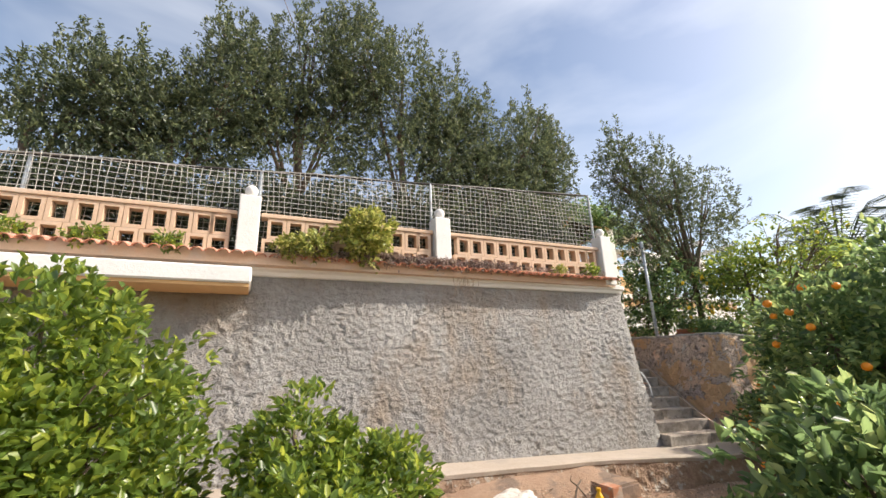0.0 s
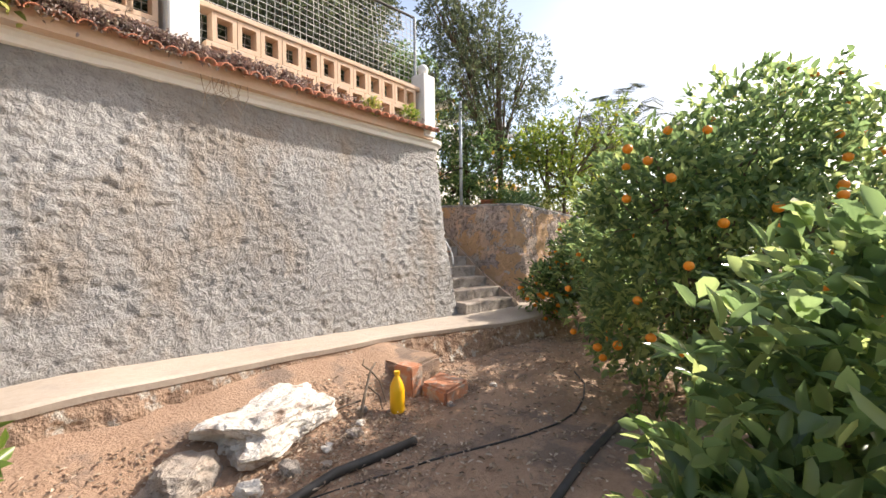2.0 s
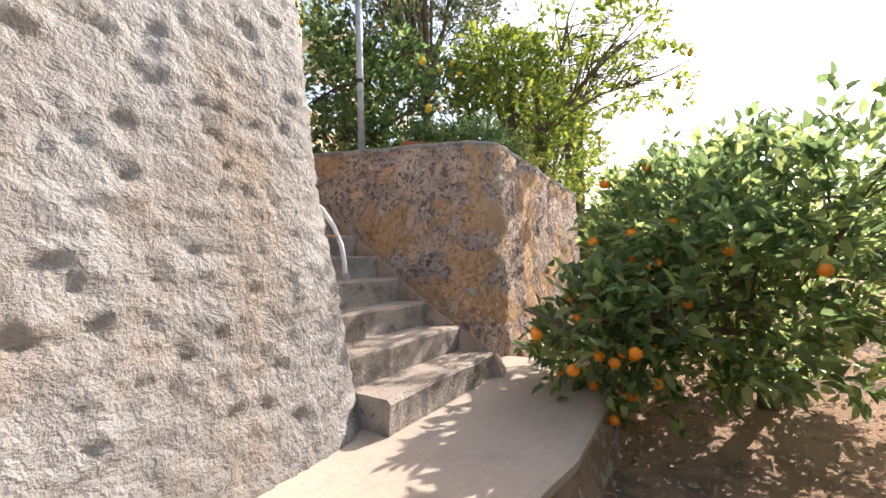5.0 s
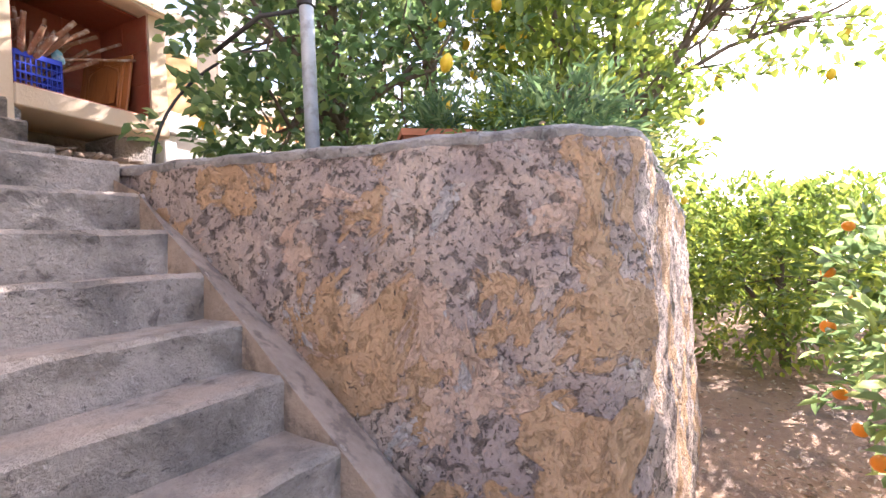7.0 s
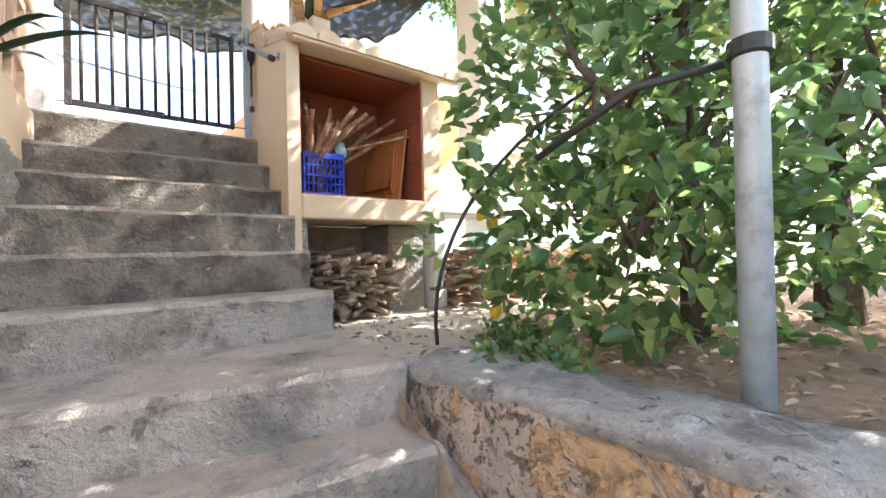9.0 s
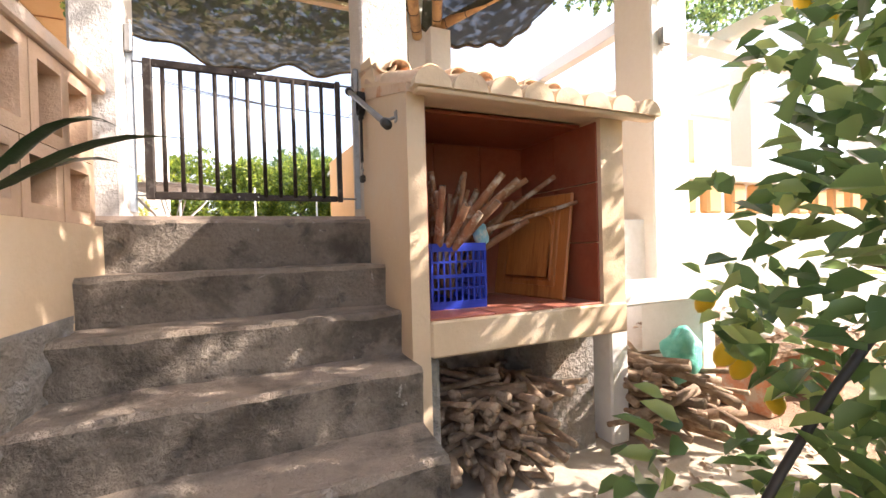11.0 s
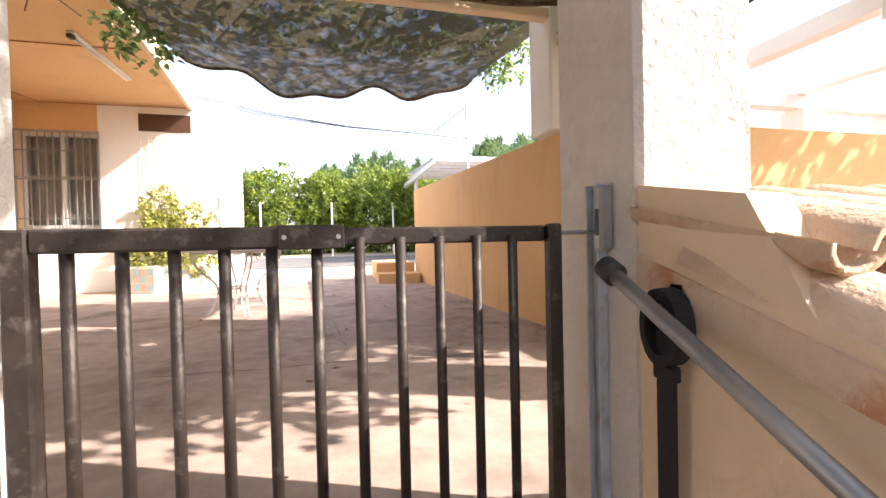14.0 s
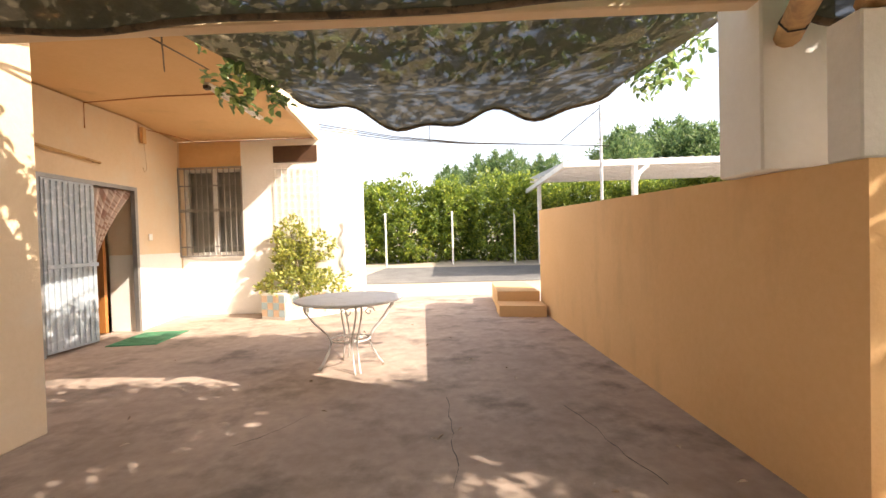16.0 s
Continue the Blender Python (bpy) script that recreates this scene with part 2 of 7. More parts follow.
def weathered(name, base, layers, rough=0.95, strength=1.0, dist=0.03):
    """A base coat under layers (kind, scale, low, high, colour, relief, cover); each layer lies where its noise is high."""
    m = surf(name, *base, scale=3.0, fine=60, rough=rough, bump=0, c3lo=0.48, c3hi=0.62)
    n, l = m.node_tree.nodes, m.node_tree.links
    b = n["Principled BSDF"]
    col = b.inputs["Base Color"].links[0].from_socket
    tc = n.new("ShaderNodeTexCoord")
    grain = n.new("ShaderNodeTexNoise")
    grain.inputs["Scale"].default_value, grain.inputs["Detail"].default_value, grain.inputs["Roughness"].default_value = 45, 5, 0.7
    l.new(tc.outputs["Object"], grain.inputs["Vector"])
    height = grain.outputs["Fac"]
    for kind, sc, lo, hi, c, up, cover in layers:
        if kind == "crack":
            warp = n.new("ShaderNodeTexNoise")
            warp.inputs["Scale"].default_value, warp.inputs["Detail"].default_value = sc * 0.6, 4
            l.new(tc.outputs["Object"], warp.inputs["Vector"])
            mixv = n.new("ShaderNodeVectorMath")
            mixv.operation = "MULTIPLY_ADD"
            mixv.inputs[1].default_value = (0.3, 0.3, 0.3)
            l.new(warp.outputs["Color"], mixv.inputs[0])
            l.new(tc.outputs["Object"], mixv.inputs[2])
            t = n.new("ShaderNodeTexVoronoi")
            t.feature = "DISTANCE_TO_EDGE"
            t.inputs["Scale"].default_value = sc
            l.new(mixv.outputs[0], t.inputs["Vector"])
            out = t.outputs["Distance"]
        else:
            t = n.new("ShaderNodeTexNoise")
            t.inputs["Scale"].default_value, t.inputs["Detail"].default_value, t.inputs["Roughness"].default_value, t.inputs["Distortion"].default_value = sc, 8, 0.6, 0.5
            l.new(tc.outputs["Object"], t.inputs["Vector"])
            out = t.outputs["Fac"]
        r = n.new("ShaderNodeMapRange")
        r.inputs["From Min"].default_value, r.inputs["From Max"].default_value, r.inputs["To Max"].default_value = lo, hi, cover
        l.new(out, r.inputs["Value"])
        x = n.new("ShaderNodeMix")
        x.data_type = "RGBA"
        l.new(r.outputs[0], x.inputs[0])
        l.new(col, x.inputs[6])
        x.inputs[7].default_value = (*c, 1)
        col = x.outputs[2]
        a = n.new("ShaderNodeMath")
        a.operation = "MULTIPLY_ADD"
        l.new(r.outputs[0], a.inputs[0])
        a.inputs[1].default_value = up
        l.new(height, a.inputs[2])
        height = a.outputs[0]
    l.new(col, b.inputs["Base Color"])
    bp = n.new("ShaderNodeBump")
    bp.inputs["Strength"].default_value, bp.inputs["Distance"].default_value = strength, dist
    l.new(height, bp.inputs["Height"])
    l.new(bp.outputs[0], b.inputs["Normal"])
    return m


def dusty(m, colour, lo, hi, cover):
    """Pale dust and trodden earth, mixed in by how far a face looks up, which sets treads lighter than risers; broken
    by a noise.
    """
    n, l = m.node_tree.nodes, m.node_tree.links
    b = n["Principled BSDF"]
    col = b.inputs["Base Color"].links[0].from_socket
    sep = n.new("ShaderNodeSeparateXYZ")
    l.new(n.new("ShaderNodeNewGeometry").outputs["Normal"], sep.inputs[0])
    t = n.new("ShaderNodeTexNoise")
    t.inputs["Scale"].default_value, t.inputs["Detail"].default_value, t.inputs["Roughness"].default_value = 4.0, 7, 0.65
    l.new(n.new("ShaderNodeTexCoord").outputs["Object"], t.inputs["Vector"])
    r = n.new("ShaderNodeMapRange")
    r.inputs["From Min"].default_value, r.inputs["From Max"].default_value, r.inputs["To Max"].default_value = lo, hi, cover
    l.new(t.outputs["Fac"], r.inputs["Value"])
    k = n.new("ShaderNodeMath")
    k.operation, k.use_clamp = "MULTIPLY", True
    l.new(sep.outputs["Z"], k.inputs[0])
    l.new(r.outputs[0], k.inputs[1])
    x = n.new("ShaderNodeMix")
    x.data_type = "RGBA"
    l.new(k.outputs[0], x.inputs[0])
    l.new(col, x.inputs[6])
    x.inputs[7].default_value = (*colour, 1)
    l.new(x.outputs[2], b.inputs["Base Color"])
    return m


# old plaster: beige ground with crazed dark furrows, ochre and peach paint left in flakes, purple-grey damp, pale patches
M["peel"] = weathered("peeling_plaster", ((0.60, 0.45, 0.355), (0.78, 0.61, 0.49), (0.52, 0.40, 0.345)), (
    ("noise", 1.6, 0.50, 0.62, (0.42, 0.335, 0.315), 0.0, 0.75), ("noise", 18, 0.545, 0.60, (0.24, 0.185, 0.15), -1.0, 0.8), ("noise", 38, 0.57, 0.62, (0.17, 0.13, 0.105), -0.8, 0.75), ("noise", 12, 0.62, 0.64, (0.80, 0.69, 0.58), 0.5, 0.8),
    ("noise", 1.9, 0.525, 0.54, (0.76, 0.47, 0.25), 0.8, 0.85), ("noise", 2.6, 0.575, 0.59, (0.84, 0.59, 0.43), 0.7, 0.88), ("noise", 4.2, 0.64, 0.655, (0.72, 0.65, 0.60), 0.5, 0.9), ("noise", 30, 0.64, 0.67, (0.20, 0.15, 0.12), -0.9, 0.75)), strength=1.0, dist=0.04)
M["wall_cap"] = weathered("cap_concrete", ((0.33, 0.30, 0.27), (0.50, 0.46, 0.42), (0.24, 0.215, 0.195)), (("noise", 9, 0.56, 0.64, (0.60, 0.57, 0.52), 0.3, 0.7), ("noise", 30, 0.60, 0.68, (0.15, 0.135, 0.12), -0.7, 0.8)))
STEP_LAYERS = (("noise", 2.6, 0.52, 0.66, (0.16, 0.145, 0.135), 0.0, 0.7), ("noise", 11, 0.60, 0.66, (0.12, 0.105, 0.095), -0.4, 0.6), ("noise", 16, 0.66, 0.69, (0.62, 0.57, 0.51), 0.3, 0.7), ("noise", 55, 0.62, 0.7, (0.11, 0.10, 0.09), -0.5, 0.7))
M["step"] = dusty(weathered("step_concrete", ((0.375, 0.325, 0.28), (0.54, 0.475, 0.41), (0.29, 0.25, 0.21)), STEP_LAYERS), (0.56, 0.44, 0.345), 0.36, 0.60, 0.85)
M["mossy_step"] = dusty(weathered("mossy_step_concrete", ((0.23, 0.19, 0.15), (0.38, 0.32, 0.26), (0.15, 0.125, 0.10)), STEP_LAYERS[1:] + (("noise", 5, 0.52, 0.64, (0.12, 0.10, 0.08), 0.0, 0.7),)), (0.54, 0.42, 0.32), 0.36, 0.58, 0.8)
M["rubble"] = surf("rubble_bank", (0.27, 0.17, 0.115), (0.42, 0.29, 0.20), (0.48, 0.42, 0.35), scale=5, fine=30, rough=1.0, bump=1.0, bscale=25, bdist=0.05, c3lo=0.55, c3hi=0.62)

# ---- building helpers ----


def thing(name, label, category, at=(0, 0, 0), group="", kind="", rz=0):
    ob = new(name)
    ob.matrix_world = pose(*at, 0, 0, rz)
    return tagged(ob, label, category, group, kind)


def finish(name, bm, material, smooth=False):
    me = bpy.data.meshes.new(name)
    bm.to_mesh(me)
    bm.free()
    me.materials.append(material)
    if smooth:
        me.polygons.foreach_set("use_smooth", [True] * len(me.polygons))
    return me


def part(name, bm, material, parent=None, label="", smooth=False):
    """Links a bmesh as one mesh object, under a thing or a part."""
    ob = new(name, finish(name, bm, material, smooth))
    if parent:
        ob.parent = parent
    return tagged(ob, label)


def structure(name, bm, material, label="", category="", smooth=False):
    return tagged(part(name, bm, material, None, "", smooth), label, category, "", "structure")


def box(x0, x1, y0, y1, z0, z1, bevel=0.0, bm=None, seg=1):
    own = bm is None
    bm = bm or bmesh.new()
    vs = [bm.verts.new(p) for p in ((x0, y0, z0), (x1, y0, z0), (x1, y1, z0), (x0, y1, z0), (x0, y0, z1), (x1, y0, z1), (x1, y1, z1), (x0, y1, z1))]
    for f in ((3, 2, 1, 0), (4, 5, 6, 7), (0, 1, 5, 4), (1, 2, 6, 5), (2, 3, 7, 6), (3, 0, 4, 7)):
        bm.faces.new([vs[i] for i in f])
    if bevel and own:
        bmesh.ops.bevel(bm, geom=bm.edges[:], offset=bevel, segments=seg, affect="EDGES")
    return bm


def prism(poly, z0, z1, bm=None, bevel=0.0):
    """An upright prism over a plan; z0 and z1 may be lists, one height a corner."""
    own = bm is None
    bm = bm or bmesh.new()
    k = len(poly)
    lo = z0 if isinstance(z0, (list, tuple)) else [z0] * k
    hi = z1 if isinstance(z1, (list, tuple)) else [z1] * k
    a = [bm.verts.new((*p, z)) for p, z in zip(poly, lo)]
    b = [bm.verts.new((*p, z)) for p, z in zip(poly, hi)]
    bm.faces.new(a[::-1])
    bm.faces.new(b)
    for i in range(k):
        j = (i + 1) % k
        bm.faces.new((a[i], a[j], b[j], b[i]))
    if bevel and own:
        bmesh.ops.bevel(bm, geom=bm.edges[:], offset=bevel, segments=2, affect="EDGES")
    return bm


def tube(pts, r, n=8, bm=None, r1=None):
    """A round bar along points, its radius going from r to r1."""
    bm = bm or bmesh.new()
    pts = [Vector(p) for p in pts]
    r1 = r if r1 is None else r1
    rings = []
    for i, p in enumerate(pts):
        d = (pts[min(i + 1, len(pts) - 1)] - pts[max(i - 1, 0)]).normalized()
        q = d.to_track_quat("Z", "Y")
        rad = r + (r1 - r) * i / (len(pts) - 1)
        rings.append([bm.verts.new(p + q @ Vector((math.cos(6.28319 * k / n) * rad, math.sin(6.28319 * k / n) * rad, 0))) for k in range(n)])
    for a, b in zip(rings, rings[1:]):
        for k in range(n):
            bm.faces.new((a[k], a[(k + 1) % n], b[(k + 1) % n], b[k]))
    bm.faces.new(rings[0][::-1])
    bm.faces.new(rings[-1])
    return bm


def lathe(profile, n=20, bm=None, at=(0, 0, 0)):
    """A turned body from (radius, height) pairs."""
    bm = bm or bmesh.new()
    rings = [[bm.verts.new((at[0] + r * math.cos(6.28319 * k / n), at[1] + r * math.sin(6.28319 * k / n), at[2] + z)) for k in range(n)] for r, z in profile]
    for a, b in zip(rings, rings[1:]):
        for k in range(n):
            bm.faces.new((a[k], a[(k + 1) % n], b[(k + 1) % n], b[k]))
    bm.faces.new(rings[0][::-1])
    bm.faces.new(rings[-1])
    return bm


def leaves(name, twigs, per, length, width, material, parent=None, seed=1, droop=0.2, spread=1.0, label=""):
    """One mesh of many leaves, in tufts round twig ends; twigs: rows of place and outward way."""
    rng = np.random.default_rng(seed)
    tw = np.repeat(np.asarray(twigs, float), per, axis=0)
    k = len(tw)
    way = tw[:, 3:6] + rng.normal(0, 0.62 * spread, (k, 3))
    way[:, 2] -= droop * rng.random(k)
    way /= np.linalg.norm(way, axis=1)[:, None] + 1e-6
    base = tw[:, 0:3] + rng.normal(0, length * 0.35, (k, 3))
    up = rng.normal(0, 0.5, (k, 3)) + (0, 0, 1.0)
    side = np.cross(way, up)
    side /= np.linalg.norm(side, axis=1)[:, None] + 1e-6
    nrm = np.cross(side, way)
    le = length * rng.uniform(0.6, 1.2, k)[:, None]
    wi = width * rng.uniform(0.7, 1.15, k)[:, None]
    fold = nrm * wi * 0.28
    sag = nrm * le * -0.13
    v = np.stack([base, base + way * le * 0.3 + side * wi * 0.5 + fold, base + way * le * 0.68 + side * wi * 0.42 + fold + sag * 0.4, base + way * le + sag,
                  base + way * le * 0.68 - side * wi * 0.42 + fold + sag * 0.4, base + way * le * 0.3 - side * wi * 0.5 + fold], axis=1).reshape(-1, 3)
    o = (np.arange(k) * 6)[:, None]
    loops = np.concatenate([o + np.array([0, 1, 2, 3]), o + np.array([0, 3, 4, 5])], axis=1).reshape(-1)
    me = bpy.data.meshes.new(name)
    me.vertices.add(len(v))
    me.vertices.foreach_set("co", v.reshape(-1))
    me.loops.add(len(loops))
    me.loops.foreach_set("vertex_index", loops.astype(np.int32))
    me.polygons.add(2 * k)
    me.polygons.foreach_set("loop_start", np.arange(0, 8 * k, 4, dtype=np.int32))
    me.update(calc_edges=True)
    me.materials.append(material)
    ob = new(name, me)
    if parent:
        ob.parent = parent
    return tagged(ob, label)


def blob_twigs(blobs, n, seed, shell=0.55):
    """Twig ends in the outer part of some ellipsoids (x, y, z, rx, ry, rz)."""
    rng = np.random.default_rng(seed)
    vol = np.array([b[3] * b[4] + b[4] * b[5] + b[3] * b[5] for b in blobs])
    pick = rng.choice(len(blobs), n, p=vol / vol.sum())
    b = np.asarray(blobs, float)[pick]
    d = rng.normal(0, 1, (n, 3))
    d /= np.linalg.norm(d, axis=1)[:, None]
    rad = (shell + (1.12 - shell) * rng.random(n) ** 0.6) * (1 + 0.16 * np.sin(d[:, 0] * 5 + pick) * np.cos(d[:, 2] * 6 + pick * 2))
    p = b[:, :3] + d * b[:, 3:6] * rad[:, None]
    return np.concatenate([p, d * 0.8 + (0, 0, 0.35)], axis=1)

# ---- ground and terrace ----
def land(x, y):
    """Height of the orchard ground."""
    bump = 0.035 * noise.noise((x * 0.8, y * 0.8, 3.1)) + 0.02 * noise.noise((x * 3, y * 3, 1.0))
    bank = max(0.0, min(1.0, (y + 5.5) / 0.8)) * max(0.0, min(1.0, (-2.4 - x) / 0.5))
    rise = max(0.0, min(1.0, (x - 0.2) / 3.0)) * 0.32
    return -3.5 + bump * (1 + bank) + 0.36 * bank * bank * (3 - 2 * bank) + rise


def ground():
    bm = bmesh.new()
    xs = [-400, -120, -50, -30] + [-22 + 0.22 * i for i in range(160)] + [18, 30, 60, 150, 400]
    ys = [-400, -120, -60, -35, -25] + [-19 + 0.22 * i for i in range(75)]
    grid = [[bm.verts.new((x, y, land(x, y) if abs(x) < 25 and y > -22 else -3.5)) for x in xs] for y in ys]
    for a, b in zip(grid, grid[1:]):
        for i in range(len(xs) - 1):
            bm.faces.new((a[i], a[i + 1], b[i + 1], b[i]))
    return structure("ground", bm, M["soil"], "reddish bare orchard soil with dry leaf litter", "soil", True)


ground()
FAR = prism([(-14, 9.2), (1.5, 9.2), (9.0, 9.2), (14, 9.2), (400, 400), (-400, 400)], -0.4, [0.0, 0.0, 0.0, 0.0, 14, 14])
structure("ground_far", FAR, M["dirt"], "pale dry ground rising behind the house", "ground")
structure("floor", prism([(-13, -0.24), (-0.62, -0.24), (-0.6, -0.14), (0.6, -0.14), (0.6, 0.16), (10.5, 0.16), (10.5, 9.4), (-13, 9.4)], -0.35, 0.0), M["terrace"], "worn brownish concrete terrace floor with cracks", "floor")
structure("garden_bed", prism([(0.74, -1.99), (1.05, -4.15), (10.6, -4.2), (10.6, 0.12), (0.64, 0.12), (0.64, -1.99)], -3.3, -1.215), M["soil"], "dark soil bed with leaf litter under the lemon tree", "soil")
structure("path_slab", prism([(0.645, -1.97), (0.95, -1.95), (1.25, -1.6), (1.75, -1.45), (2.6, -1.3), (2.6, -0.25), (0.645, -0.25)], -1.3, -1.208), M["dirt"], "dusty pale concrete strip beside the niche", "paving")
structure("trim_terrace_edge", box(0.63, 10.5, 0.13, 0.158, -1.3, -0.002), M["white"], "stained white edge of the terrace", "wall")
structure("wall_terrace_face", box(0.63, 10.5, 0.165, 0.4, -1.3, -0.36), M["white"], "stained white retaining face below the terrace", "wall")
structure("planting_bed", prism([(-13, -3.62), (-1.35, -3.66), (-0.75, -0.24), (-13, -0.24)], -3.0, -0.12), M["soil"], "soil bed behind the balustrade", "soil")


def wall_line():
    """Plan of the retaining wall's top edge with its outward ways, from far along the front round the corner up the stairs."""
    pts = []
    for i in range(519):
        x = -12.6 + 0.022 * i
        pts.append((x, -3.72 - 0.17 * (x + 12.6) / 11.06, 0.015, -1.0))
    cx, cy, rad = pts[-1][0], pts[-1][1] + 0.42, 0.42
    for i in range(1, 27):
        a = radians(-90 + 78 * i / 27)
        pts.append((cx + rad * 0.75 * math.cos(a), cy + rad * math.sin(a), math.cos(a), math.sin(a)))
    x0, y0 = pts[-1][:2]
    for i in range(1, 170):
        f = i / 169
        pts.append((x0 + (-0.47 - x0) * min(1.0, f * 1.6) ** 0.8, y0 + (-0.15 - y0) * f, 0.985, -0.17))
    return pts


def retaining_wall():
    bm = bmesh.new()
    pts, top, low, rows = wall_line(), -0.36, -3.4, 140
    grid = []
    for j in range(rows + 1):
        z = top + (low - top) * j / rows
        row = []
        for i, (x, y, nx, ny) in enumerate(pts):
            side = max(0.0, min(1.0, (y + 3.6) / 3.0))
            turn_in = max(0.0, min(1.0, nx))
            off = (0.34 + 0.10 * turn_in) * (j / rows) ** (1.25 + 0.35 * turn_in) * (1 - 0.55 * side)
            p = Vector((x, y, z))
            lump = 0.019 * noise.noise((p.x * 10, p.y * 10, p.z * 17)) + 0.021 * noise.noise((p.x * 21, p.y * 21, p.z * 27)) + 0.035 * noise.noise((p.x * 1.1, p.y * 1.1, p.z * 1.1))
            off += lump
            row.append(bm.verts.new((x + nx * off, y + ny * off, z)))
        grid.append(row)
    for a, b in zip(grid, grid[1:]):
        for i in range(len(pts) - 1):
            bm.faces.new((b[i], b[i + 1], a[i + 1], a[i]))
    back = [bm.verts.new((x - nx * 0.35, y - ny * 0.35, top)) for x, y, nx, ny in pts]
    for i in range(len(pts) - 1):
        bm.faces.new((grid[0][i], grid[0][i + 1], back[i + 1], back[i]))
    return structure("wall_retaining", bm, M["roughcast"], "grey roughcast retaining wall with brown rain stains", "wall", True)


retaining_wall()


def ledge():
    """The concrete walk at the wall's foot and the platform before the stairs."""
    bm = bmesh.new()
    n = 60
    pl = []
    for i in range(n + 1):
        x = -12.6 + i * (11.8 / n)
        z = -2.93 - 0.19 * max(0.0, min(1.0, (x + 5.6) / 4.6)) + 0.012 * noise.noise((x * 2, 0, 0))
        yf = -4.72 - 0.48 * max(0.0, (x + 2.9) / 2.1) ** 1.2 + 0.02 * noise.noise((x * 3, 5, 0)) if x > -2.9 else -4.72 + 0.02 * noise.noise((x * 3, 5, 0))
        pl.append((x, yf, z))
    pl += [(-0.45, -5.24, -3.12), (0.2, -5.3, -3.12), (0.95, -5.2, -3.12)]
    rows = [[bm.verts.new((x, -3.6, z)) for x, y, z in pl], [bm.verts.new((x, y + 0.03, z)) for x, y, z in pl], [bm.verts.new((x, y, z - 0.02)) for x, y, z in pl], [bm.verts.new((x, y + 0.01, z - 0.07)) for x, y, z in pl], [bm.verts.new((x, y + 0.06, z - 0.08)) for x, y, z in pl]]
    for a, b in zip(rows, rows[1:]):
        for i in range(len(pl) - 1):
            bm.faces.new((b[i], b[i + 1], a[i + 1], a[i]))
    return structure("pavement_ledge", bm, M["ledge"], "dusty concrete ledge along the foot of the wall", "ledge") and pl


def ledge_bank(pl):
    """The crumbling earth and rubble face under the ledge."""
    fine = []
    for (ax, ay, az), (bx, by, bz) in zip(pl, pl[1:]):
        fine += [(ax + (bx - ax) * i / 5, ay + (by - ay) * i / 5, az + (bz - az) * i / 5) for i in range(5)]
    bm = bmesh.new()
    rows = []
    for j in range(15):
        f = j / 14
        rows.append([bm.verts.new((x, y + 0.025 - 0.12 * f - 0.10 * f * noise.noise((x * 2.2, f * 2, 3)) - 0.045 * noise.noise((x * 9, f * 5, 1)) * min(1, f * 4), z - 0.055 - 0.52 * f)) for x, y, z in fine])
    for a, b in zip(rows, rows[1:]):
        for i in range(len(fine) - 1):
            bm.faces.new((b[i], b[i + 1], a[i + 1], a[i]))
    return structure("bank_face", bm, M["rubble"], "crumbling bank of earth and rubble under the ledge", "bank")


ledge_bank(ledge())

# ---- stairs: front line of each tread (left x, left y, right x, right y, height) ----
TREADS = [(-0.86, -4.34, 0.30, -4.50, -2.94), (-0.84, -4.04, 0.30, -4.22, -2.76), (-0.80, -3.70, 0.30, -3.95, -2.58), (-0.80, -3.42, 0.31, -3.70, -2.39), (-0.80, -3.16, 0.35, -3.46, -2.205), (-0.80, -2.92, 0.40, -3.20, -2.02),
          (-0.78, -2.70, 0.44, -2.97, -1.845), (-0.76, -2.48, 0.47, -2.74, -1.66), (-0.74, -2.28, 0.47, -2.53, -1.48), (-0.70, -2.07, 0.51, -2.30, -1.30), (-0.68, -1.85, 0.53, -2.09, -1.125),
          (-0.66, -1.52, 0.58, -1.45, -0.95), (-0.64, -1.26, 0.58, -1.19, -0.77), (-0.62, -0.99, 0.60, -0.92, -0.58), (-0.60, -0.75, 0.60, -0.70, -0.41), (-0.58, -0.51, 0.60, -0.48, -0.235), (-0.56, -0.24, 0.60, -0.225, -0.02)]


